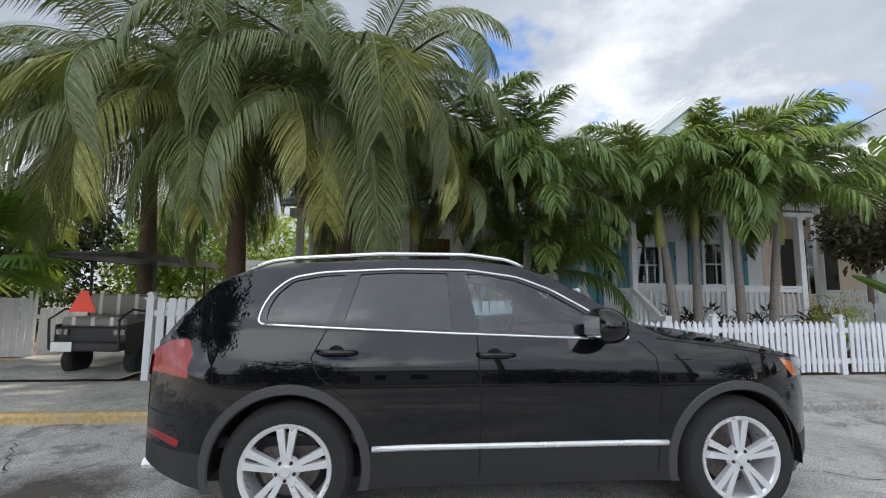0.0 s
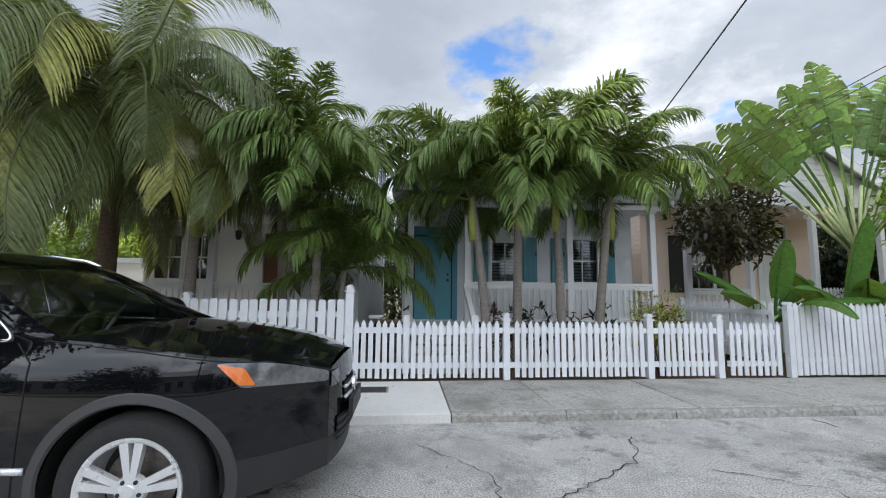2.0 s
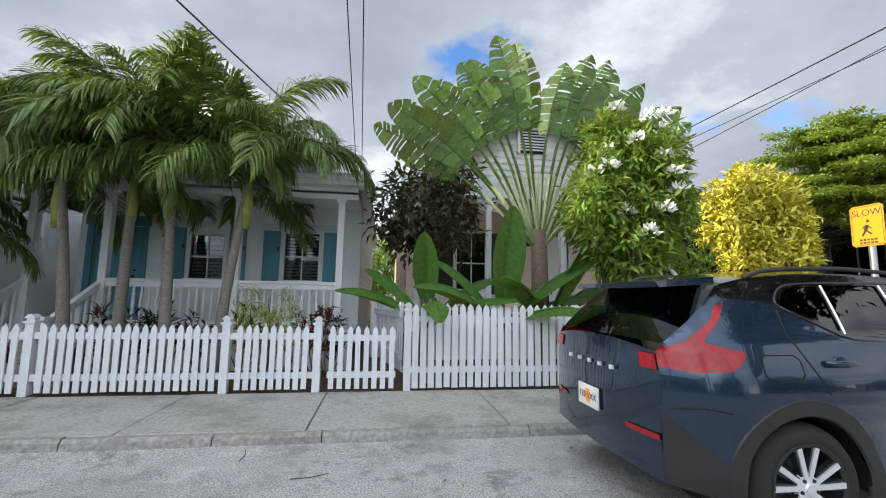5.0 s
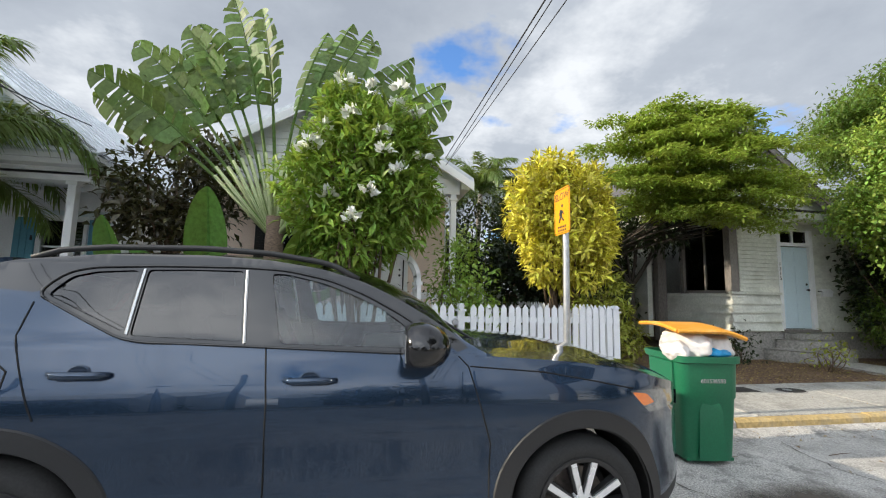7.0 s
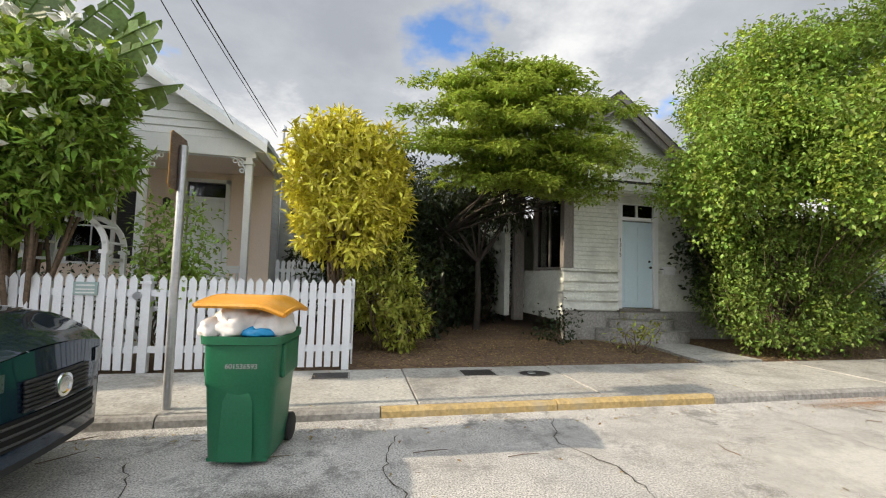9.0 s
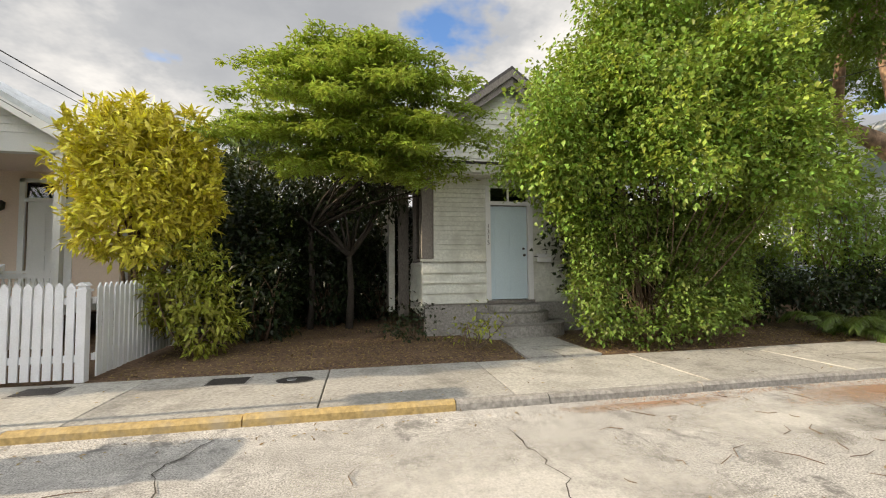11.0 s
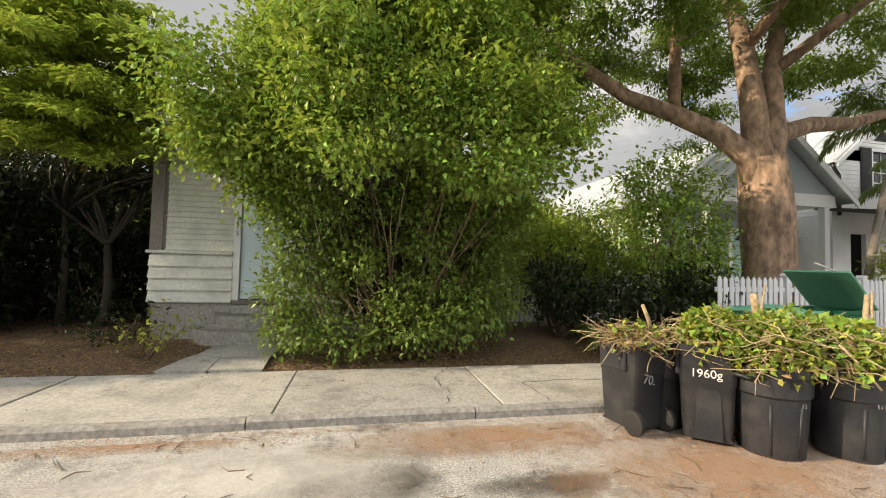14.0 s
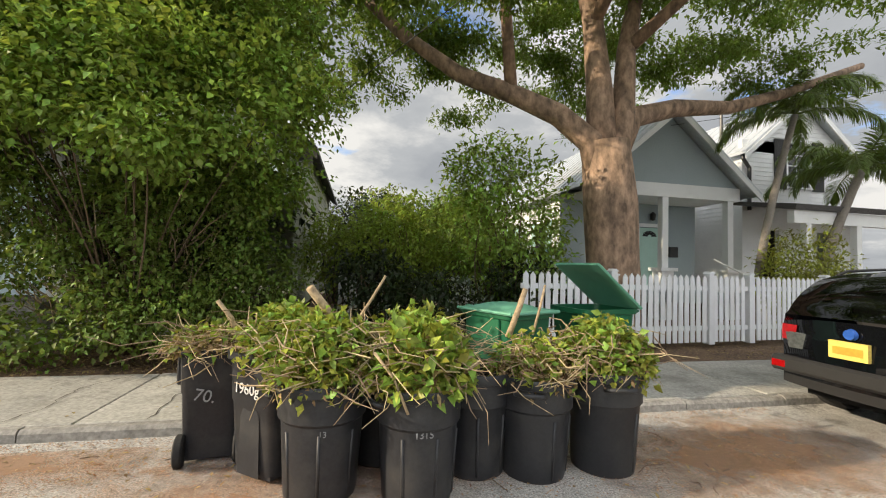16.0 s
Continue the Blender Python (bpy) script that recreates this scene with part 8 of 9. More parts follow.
def cart_geo(w, d, h, taper=0.8):
    """A tapered wheeled bin body, hollow at the top, with a rim."""
    g = Geo()
    rows = []
    n = 24
    for z, k in ((0.04, taper), (0.08, taper + 0.02), (h * 0.6, taper + (1 - taper) * 0.6), (h * 0.62, taper + (1 - taper) * 0.6 + 0.03), (h * 0.93, 0.99), (h * 0.94, 1.07), (h, 1.08), (h, 1.0), (h - 0.1, 0.97)):
        ring = []
        for i in range(n + 1):
            a = 2 * math.pi * i / n + math.pi / 4
            c, s_ = math.cos(a), math.sin(a)
            e = 0.26
            ring.append((w / 2 * k * math.copysign(abs(c) ** e, c), d / 2 * k * math.copysign(abs(s_) ** e, s_), z))
        rows.append(ring)
    g.grid(rows)
    g.box(-w * taper / 2 * 0.97, w * taper / 2 * 0.97, -d * taper / 2 * 0.97, d * taper / 2 * 0.97, 0.035, 0.06)
    g.box(-w * 0.44, w * 0.44, -d * 0.44, d * 0.44, h * 0.72, h * 0.74)
    return g


def wheeled_bin(at, turn, w, d, h, material, label, lid=None, lid_mat=None, lid_angle=0.0, group=""):
    """The wheels and hinge are on +y of its own axes."""
    b = thing("wheeled_bin", Matrix.Translation(at) @ Matrix.Rotation(radians(turn), 4, "Z"), label, "bin", group)
    part("body", cart_geo(w, d, h), material, b, smooth=True)
    part("front_recess", Geo().prism([(-w * 0.2, 0.06), (w * 0.2, 0.06), (w * 0.17, h * 0.5), (w * 0.12, h * 0.56), (-w * 0.12, h * 0.56), (-w * 0.17, h * 0.5)], 1, -d * 0.455, -d * 0.39), material, b, bevel=0.012)
    for s in (-1, 1):
        part("wheel", Geo().lathe([(0.02, s * 0.0), (0.1, s * 0.0), (0.115, s * 0.012), (0.115, s * 0.05), (0.1, s * 0.06), (0.02, s * 0.06)], (s * w * 0.36, d * 0.42, 0.115), 20, 0), CM["tyre"], b, smooth=True)
        part("side_rib", Geo().box(s * w * 0.5 - 0.02, s * w * 0.5 + 0.02, -d * 0.3, d * 0.3, h * 0.66, h * 0.93), material, b, bevel=0.01)
    part("handle_bar", Geo().tube([(-w * 0.42, d * 0.5, h * 0.95), (-w * 0.42, d * 0.5 + 0.07, h * 0.97), (w * 0.42, d * 0.5 + 0.07, h * 0.97), (w * 0.42, d * 0.5, h * 0.95)], 0.016, 8), material, b, smooth="all")
    if lid:
        rows = []
        for i in range(9):
            v = i / 8
            rows.append([((u - 0.5) * w * 1.12, -d * 1.08 * v, 0.05 * math.sin(math.pi * u) * math.sin(math.pi * min(1, v * 1.05)) + (0.02 if 0.2 < u < 0.8 and 0.15 < v < 0.85 else 0)) for u in np.linspace(0, 1, 11)])
        g = Geo().grid(rows)
        g.grid([[(x, y, z - 0.025) for x, y, z in r] for r in rows])
        g.tube([(x, y, z - 0.012) for x, y, z in rows[-1]], 0.018, 6)
        g.tube([(r[0][0], r[0][1], r[0][2] - 0.012) for r in rows], 0.018, 6)
        g.tube([(r[-1][0], r[-1][1], r[-1][2] - 0.012) for r in rows], 0.018, 6)
        o = part("lid", g, lid_mat, b, "", smooth=True)
        o.matrix_basis = Matrix.Translation((0, d * 0.53, h + 0.02)) @ pose(0, 0, 0, -lid_angle)
        for x in (-0.3, -0.1, 0.1, 0.3):
            part("hinge", Geo().box(x * w - 0.02, x * w + 0.02, d * 0.5, d * 0.58, h - 0.03, h + 0.03), lid_mat, b)
    return b


def round_bin(at, r, h, label, turn=0.0):
    b = thing("dustbin", Matrix.Translation(at) @ Matrix.Rotation(radians(turn), 4, "Z"), label, "bin", "black bins of garden waste")
    prof = [(0.0, 0.02), (r * 0.78, 0.02), (r * 0.8, 0.0), (r * 0.82, 0.03), (r * 0.92, h * 0.66), (r * 0.99, h * 0.69), (r * 1.0, h * 0.9), (r * 1.07, h * 0.91), (r * 1.09, h * 0.97), (r * 1.05, h), (r * 0.98, h * 0.98), (r * 0.9, h * 0.75), (0.0, h * 0.74)]
    part("body", Geo().lathe(prof, n=36, cap=False), S["bin"], b, smooth=True)
    for s in (-1, 1):
        part("handle", Geo().tube([(s * r * 1.0, -0.1, h * 0.86), (s * (r + 0.06), -0.09, h * 0.88), (s * (r + 0.06), 0.09, h * 0.88), (s * r * 1.0, 0.1, h * 0.86)], 0.016, 8), S["bin"], b, smooth="all")
    for k in range(3):
        a = radians(-90 + 50 * (k - 1))
        part("rib", Geo().tube([(r * 0.80 * math.cos(a), r * 0.80 * math.sin(a), 0.03), (r * 0.905 * math.cos(a), r * 0.905 * math.sin(a), h * 0.6)], 0.012, 6), S["bin"], b, smooth="all")
    return b


# the full green bin
gb = wheeled_bin((17.42, 5.30, 0), -8, 0.56, 0.62, 0.96, S["green"], "green wheeled bin overflowing with white rubbish bags at the kerb")
writing("bin_number", "601536593", 0.052, S["faint"], Matrix.Translation((0.02, -0.303, 0.74)) @ FACE, gb)
writing("bin_number", "18", 0.07, S["chalk"], Matrix.Translation((0.285, 0.05, 0.8)) @ pose(0, 0, 0, 90, 0, 90), gb)
rows = [[((u - 0.5) * 0.62 * (1.0 + 0.02 * v), 0.32 - 0.66 * v, 1.23 - 0.03 * v + 0.03 * math.sin(math.pi * v) - 0.10 * max(0, u - 0.75) * 4 * (1 - 0.4 * v)) for u in np.linspace(0, 1, 11)] for v in np.linspace(0, 1, 9)]
lg = Geo().grid(rows).grid([[(x, y, z - 0.03) for x, y, z in r] for r in rows])
for e in (rows[0], rows[-1], [r[0] for r in rows], [r[-1] for r in rows]):
    lg.tube([(x, y, z - 0.015) for x, y, z in e], 0.02, 6)
part("lid", lg, S["orange"], gb, "orange lid propped up by bags", smooth=True)


def bag(at, r, material, label, seed, squash=0.6):
    b = bmesh.new()
    bmesh.ops.create_icosphere(b, subdivisions=4, radius=1)
    for v in b.verts:
        n = noise.noise(v.co * 1.8 + Vector((seed, 0, 0))) * 0.22 + noise.noise(v.co * 5 + Vector((0, seed, 0))) * 0.09 + 0.05 * abs(noise.noise(v.co * 11))
        v.co *= 1 + n
        v.co = Vector((v.co.x * r[0], v.co.y * r[1], v.co.z * r[2]))
    me = bpy.data.meshes.new("rubbish_bag")
    b.to_mesh(me)
    b.free()
    me.materials.append(material)
    me.polygons.foreach_set("use_smooth", [True] * len(me.polygons))
    o = new("rubbish_bag", me)
    o.location = at
    return tagged(o, label, "bag")


bag((17.33, 5.22, 1.03), (0.19, 0.24, 0.15), S["bag"], "crumpled white rubbish bag in a green bin", 1)
bag((17.57, 5.22, 1.02), (0.16, 0.22, 0.13), S["bag"], "crumpled white rubbish bag in a green bin", 2)
bag((17.15, 5.16, 1.0), (0.11, 0.14, 0.09), S["bag"], "small pinkish white rubbish bag in a green bin", 3)
bag((17.50, 5.04, 0.985), (0.12, 0.06, 0.045), S["bluebag"], "blue plastic bag at the rim of a green bin", 4)
bag((17.42, 5.35, 1.08), (0.2, 0.2, 0.12), S["bag"], "crumpled white rubbish bag under an orange lid", 5)

# the black bins
wl = "black wheeled bin full of cut branches beside the kerb"
b0 = wheeled_bin((28.98, 5.58, 0), 190, 0.44, 0.50, 0.86, S["bin"], wl)
writing("painted_number", "70.", 0.12, S["faint"], Matrix.Translation((0.04, 0.247, 0.5)) @ pose(0, 0, 0, 87, 14, 180), b0)
b1 = wheeled_bin((29.50, 5.24, 0), -38, 0.46, 0.52, 0.86, S["bin"], "black wheeled bin with white hand-painted number, full of leaves")
writing("painted_number", "1960g", 0.10, S["chalk"], Matrix.Translation((-0.02, -0.257, 0.62)) @ FACE, b1)
BINS = [((29.84, 4.91, 0), 0.285, 0.74), ((30.46, 4.77, 0), 0.28, 0.73), ((30.93, 5.06, 0), 0.275, 0.74), ((31.36, 4.95, 0), 0.28, 0.72), ((31.93, 4.95, 0), 0.285, 0.75), ((29.32, 5.62, 0), 0.26, 0.72), ((30.25, 5.35, 0), 0.275, 0.74)]
made = [round_bin(p, r, h, "round black plastic dustbin heaped with cut branches" if i != 1 else "round black dustbin marked 1315, heaped with leaves", 20 * i) for i, (p, r, h) in enumerate(BINS)]
writing("painted_number", "1315", 0.06, S["faint"], Matrix.Translation((0, -0.262, 0.47)) @ pose(0, 0, 0, 86), made[1]).matrix_basis = Matrix.Rotation(radians(-20), 4, "Z") @ Matrix.Translation((0, -0.258, 0.47)) @ pose(0, 0, 0, 86)
writing("painted_number", "13", 0.05, S["faint"], Matrix.Translation((0.02, -0.262, 0.45)) @ pose(0, 0, 0, 86), made[0])
g1 = wheeled_bin((31.68, 6.42, 0.12), 25, 0.66, 0.78, 0.90, S["green"], "green wheeled bin with a closed faded lid", True, S["lidgreen"], 0)
g2 = wheeled_bin((32.88, 6.66, 0.12), -80, 0.68, 0.76, 0.92, S["green"], "green wheeled bin with its lid thrown open", True, S["lidgreen"], 38)


def heap(at, rx, ry, rz, seed, green, dry, twigs, leaf=0.082):
    """A heap of cut branches: leaves, dry leaves and twigs."""
    rg = np.random.default_rng(seed)
    rx, ry, rz = rx * 0.86, ry * 0.9, rz * 1.1
    t = thing("garden_waste", at, "heap of cut leafy branches and dry twigs on a bin", "garden waste")
    green, dry = int(green * 1.9), int(dry * 2.3)
    for nm, n, m_, ln, wd in (("greenery", green, V["bush"], leaf * 0.85, leaf * 0.62), ("yellow_foliage", int(green * 0.8), V["yellowgreen"], leaf * 0.8, leaf * 0.55), ("dry_foliage", dry, V["dry"], leaf * 0.7, leaf * 0.3)):
        d = rnd_dirs(rg, n)
        d[:, 2] = np.abs(d[:, 2])
        low = rg.random(n) < 0.25
        p = d * rg.uniform(0.55, 1.08, (n, 1)) * np.array([rx, ry, rz])
        p[low, 2] -= rg.random(low.sum()) * 0.12
        if nm == "dry_foliage":
            p[:, 2] *= 0.7
        v, f = leaves(p, rnd_dirs(rg, n) + d * 0.4 + np.array([0, 0, -0.3]), rnd_dirs(rg, n) + np.array([0, 0, 0.8]), ln * rg.uniform(0.5, 1.4, n), wd * rg.uniform(0.6, 1.3, n))
        part(nm, quick_mesh(nm, v, f, m_), None, t)["kind"] = "stuff"
    g = Geo()
    for i in range(int(twigs * 1.5)):
        d = rnd_dirs(rg, 1)[0]
        p = Vector((rg.uniform(-rx, rx), rg.uniform(-ry, ry), rg.uniform(0.0, rz * 0.8)))
        e = Vector((d[0], d[1], d[2] * 0.55 - 0.1)) * rg.uniform(0.15, 0.45)
        mid = p + e * 0.5 + Vector(rnd_dirs(rg, 1)[0]) * 0.05
        r = rg.uniform(0.0025, 0.006)
        g.tube([p, mid, p + e], [r, r * 0.8, r * 0.4], 4)
    part("brushwood", g, V["dead"], t)["kind"] = "stuff"
    return t


heap((28.95, 5.50, 0.82), 0.33, 0.33, 0.16, 1, 60, 420, 110)
heap((29.56, 5.2, 0.84), 0.38, 0.36, 0.30, 2, 620, 160, 60)
heap((29.85, 4.92, 0.71), 0.42, 0.38, 0.40, 3, 620, 420, 150)
heap((30.46, 4.80, 0.70), 0.40, 0.36, 0.38, 4, 420, 320, 120, 0.11)
heap((30.5, 5.25, 0.72), 0.5, 0.38, 0.40, 5, 520, 260, 90)
heap((31.36, 4.96, 0.69), 0.38, 0.36, 0.28, 6, 160, 520, 130)
heap((31.93, 4.96, 0.72), 0.42, 0.36, 0.36, 7, 560, 260, 90)
heap((29.32, 5.62, 0.70), 0.3, 0.3, 0.2, 8, 120, 220, 70)
for i, (p, q, r) in enumerate((((29.15, 5.5, 0.86), (29.0, 5.45, 1.18), 0.02), ((29.95, 5.1, 0.9), (29.72, 4.95, 1.32), 0.035), ((31.2, 5.1, 0.95), (31.38, 5.2, 1.32), 0.025), ((30.0, 5.15, 1.0), (30.25, 5.3, 1.4), 0.012), ((30.15, 4.6, 0.95), (30.35, 4.45, 0.62), 0.01), ((31.45, 5.2, 0.95), (31.6, 5.3, 1.35), 0.012))):
    tagged(part("cut_branch", Geo().tube([p, [(a + b) / 2 + 0.02 for a, b in zip(p, q)], q], [r, r * 0.95, r * 0.85], 8), V["dead"], smooth="all"), "sawn pale branch sticking out of a bin", "branch")
# spiky dead fronds behind the bins
fr = thing("fern_clump", (30.9, 8.0, 0.1), "clump of dry and green fern fronds behind the bins", "plant")
for i in range(16):
    o = part("frond", XMAS[46] if i % 2 else XMAS[66], None, fr)
    o.matrix_basis = Matrix.Translation((random.uniform(-0.9, 0.9), random.uniform(-0.2, 0.3), 0)) @ pose(0, 0, 0, 0, 0, 47 * i) @ Matrix.Scale(0.55, 4)

# street sign
sg = thing("street_sign", (16.52, 5.92 + 0.14, 0.11), "orange slow warning sign on a galvanised steel pole", "sign")
part("pole", Geo().lathe([(0.0, -0.1), (0.038, -0.1), (0.038, 2.52), (0.0, 2.525)], n=16, cap=False), M["galv"], sg, smooth=True)
part("base_collar", Geo().lathe([(0.12, 0.0), (0.11, 0.015), (0.045, 0.02)], n=18), M["kerb"], sg)
poly = [(-0.19 + 0.03, 2.08), (0.19 - 0.03, 2.08), (0.19, 2.11), (0.19, 2.59), (0.19 - 0.03, 2.62), (-0.19 + 0.03, 2.62), (-0.19, 2.59), (-0.19, 2.11)]
sp_ = part("sign_panel", Geo().prism(poly, 0, -0.046, -0.042), S["sign"], sg, "orange rounded sign panel")
part("sign_back", Geo().prism([(a * 0.995, b) for a, b in poly], 0, -0.0415, -0.039), V["cocobark"], sg)
bd = Geo()
for y0, y1, z0, z1 in ((-0.172, 0.172, 2.60, 2.606), (-0.172, 0.172, 2.094, 2.10), (-0.175, -0.169, 2.10, 2.60), (0.169, 0.175, 2.10, 2.60)):
    bd.box(-0.0475, -0.0461, y0, y1, z0, z1)
part("sign_border", bd, CM["ink"], sp_)
writing("sign_writing", "SLOW", 0.12, CM["ink"], Matrix.Translation((-0.047, 0, 2.52)) @ pose(0, 0, 0, 90, 0, -90), sp_, depth=0.0008)
fig = Geo().tube([(-0.047, 0.0, 2.36), (-0.047, 0.02, 2.29)], 0.02, 6).tube([(-0.047, 0.02, 2.29), (-0.047, 0.06, 2.22)], 0.011, 6).tube([(-0.047, 0.02, 2.29), (-0.047, -0.045, 2.235)], 0.011, 6).tube([(-0.047, 0.055, 2.32), (-0.047, 0.0, 2.35), (-0.047, -0.05, 2.31)], 0.009, 6).lathe([(0.02, -0.001), (0.02, 0.001)], (-0.047, -0.008, 2.41), 12, 0)
part("sign_symbol", fig, CM["ink"], sp_)
for z in (2.165, 2.125):
    for k in range(5):
        part("sign_bar", Geo().box(-0.0475, -0.0461, -0.1 + k * 0.042, -0.1 + k * 0.042 + 0.03, z - 0.012, z + 0.012), CM["ink"], sp_)

# notice and latch on the tall fence
nt = tagged(part("notice_board", Geo().box(14.86, 15.12, FY - 0.075, FY - 0.06, 1.08, 1.24), S["notice"], bevel=0.003), "small grey-green notice fixed to a white fence", "notice")
for z in (1.2, 1.15, 1.11):
    part("notice_line", Geo().box(14.89, 15.09, FY - 0.078, FY - 0.0755, z - 0.009, z + 0.009), S["chalk"], nt)
ga = Geo().lathe([(0.045, FY - 0.085), (0.05, FY - 0.07), (0.05, FY - 0.056)], (15.55, 0, 1.08), 16, 1)
tagged(part("gate_latch", ga, M["galv"], smooth=True), "round steel latch on a white fence", "latch")

# garden arch
ar = thing("garden_arch", (14.62, 8.0, 0.1), "white wooden garden arch with a curved top", "arch")
for s in (-1, 1):
    for y in (-0.22, 0.22):
        part("post", Geo().box(s * 0.42 - 0.03, s * 0.42 + 0.03, y - 0.03, y + 0.03, 0, 1.55), M["trim"], ar)
        part("post_cap", Geo().box(s * 0.42 - 0.05, s * 0.42 + 0.05, y - 0.05, y + 0.05, 1.5, 1.55), M["trim"], ar)
    for z in (0.5, 0.8, 1.1, 1.4):
        part("rung", Geo().box(s * 0.42 - 0.015, s * 0.42 + 0.015, -0.22, 0.22, z, z + 0.04), M["trim"], ar)
for y in (-0.22, 0.22):
    rows = [[(0.39 * math.cos(a) * k, y + dy, 1.55 + 0.42 * math.sin(a) * k) for k, dy in ((1.0, -0.02), (1.16, -0.02), (1.16, 0.02), (1.0, 0.02), (1.0, -0.02))] for a in np.linspace(0, math.pi, 19)]
    part("arch_top", Geo().grid(rows), M["trim"], ar)
for a in np.linspace(0.2, math.pi - 0.2, 6):
    part("slat", Geo().tube([(0.42 * math.cos(a), -0.24, 1.55 + 0.45 * math.sin(a)), (0.42 * math.cos(a), 0.24, 1.55 + 0.45 * math.sin(a))], 0.02, 6), M["trim"], ar)

# front steps and path of the old house
st = thing("front_steps", (24.6, 10.0, 0.1), "two rounded worn concrete steps below a white door", "steps")
for r, z0, z1 in ((1.12, -0.02, 0.27), (0.78, 0.27, 0.48)):
    n = 22
    poly = [(r * math.cos(a), -r * 0.72 * math.sin(a)) for a in np.linspace(0, math.pi, n)]
    part("step", Geo().prism(poly, 2, z0, z1), M["kerb"], st, bevel=0.015)
part("step", Geo().box(-0.52, 0.52, -0.3, 0.0, 0.48, 0.62), M["kerb"], st, bevel=0.015)
pa = thing("garden_path", (0, 0, 0), "cracked grey concrete path to a front door", "path")
for poly in ([(23.92, 7.56), (24.5, 7.56), (24.42, 8.3), (24.05, 8.5), (23.98, 8.2)], [(24.53, 7.56), (25.15, 7.56), (25.1, 8.25), (24.45, 8.28)], [(24.07, 8.52), (24.44, 8.32), (25.1, 8.28), (25.12, 9.2), (24.1, 9.25)]):
    part("slab", Geo().prism(poly, 2, 0.05, 0.145), M["concrete"], pa, bevel=0.008)
mb = thing("mail_box", (25.34, 10.0, 1.6), "small white wall mail box beside a door", "mail box")
part("body", Geo().prism([(-0.07, 0), (0.0, 0), (0.0, 0.16), (-0.04, 0.16), (-0.09, 0.1)], 0, -0.15, 0.15), M["trim"], mb)
part("lid", Geo().prism([(-0.1, 0.1), (-0.03, 0.17), (0.0, 0.17), (0.0, 0.18), (-0.035, 0.18), (-0.11, 0.105)], 0, -0.16, 0.16), M["trim"], mb)
part("bracket", Geo().tube([(-0.15, -0.05, 0.12), (-0.24, -0.05, 0.12)], 0.012, 6), M["black"], mb)


# covers in the pavement
def cover(x, y, kind):
    if kind == "oval":
        poly = [(0.22 * math.cos(a), 0.15 * math.sin(a)) for a in np.linspace(0, 2 * math.pi, 24, endpoint=False)]
    else:
        poly = [(-0.22, -0.15), (0.22, -0.15), (0.22, 0.15), (-0.22, 0.15)]
    c = thing("meter_cover", (x, y, WALK_Z - 0.005), "dark cast-iron meter cover set in the pavement", "cover")
    part("plate", Geo().prism(poly, 2, -0.02, 0.014), M["iron"], c)
    part("frame", Geo().prism([(a * 1.12, b * 1.14) for a, b in poly], 2, -0.03, 0.010), M["kerb"], c)
    if kind == "oval":
        part("lid", Geo().lathe([(0.06, 0.0145), (0.058, 0.018), (0.0, 0.018)], (-0.04, 0.02, 0), 14), M["galv"], c)


for x, y, k in ((2.75, 7.02, "box"), (3.28, 7.0, "box"), (3.82, 7.02, "box"), (17.1, 7.0, "oval"), (17.94, 7.2, "box"), (19.9, 7.2, "box"), (20.69, 7.08, "oval")):
    cover(x, y, k)

# scooter-like bicycle leaning beside the porch
bk = thing("bicycle", (3.95, 8.7, 0.1), "dark bicycle with a pale saddle parked beside a porch", "bicycle")
for x in (-0.5, 0.5):
    part("wheel", Geo().tube([(x + 0.32 * math.cos(a), 0, 0.34 + 0.32 * math.sin(a)) for a in np.linspace(0, 2 * math.pi, 25)], 0.02, 6), CM["tyre"], bk, smooth="all")
part("frame", Geo().tube([(-0.5, 0, 0.34), (-0.15, 0, 0.72), (0.32, 0, 0.8), (0.5, 0, 0.34)], 0.018, 6).tube([(-0.5, 0, 0.34), (-0.05, 0, 0.32), (-0.18, 0, 0.82)], 0.016, 6).tube([(-0.05, 0, 0.32), (0.32, 0, 0.75)], 0.016, 6), M["black"], bk, smooth="all")
part("saddle", Geo().box(-0.32, -0.06, -0.08, 0.08, 0.86, 0.93), M["trim"], bk, bevel=0.02)
part("handlebar", Geo().tube([(0.3, -0.3, 1.02), (0.38, -0.25, 1.1), (0.36, 0, 0.95), (0.38, 0.25, 1.1), (0.3, 0.3, 1.02)], 0.014, 6), M["black"], bk, smooth="all")

# golf cart in the driveway
gc = thing("golf_cart", Matrix.Translation((-4.2, 7.95, 0.08)) @ Matrix.Rotation(radians(-6), 4, "Z"), "dark golf cart with striped seats parked in a driveway", "golf cart")
part("body", Geo().prism([(0.0, 0.42), (0.0, 0.78), (0.35, 0.82), (1.2, 0.55), (1.9, 0.5), (2.3, 0.95), (2.6, 0.8), (2.65, 0.4)], 0, -0.56, 0.56), CM["clad_black"], gc, bevel=0.03)
for x in (-0.5, 0.5):
    for y in (0.35, 2.15):
        part("wheel", Geo().lathe([(0.08, -0.09), (0.2, -0.09), (0.235, -0.05), (0.235, 0.05), (0.2, 0.09), (0.08, 0.09)], (x, y, 0.235), 20, 0), CM["tyre"], gc, smooth=True)
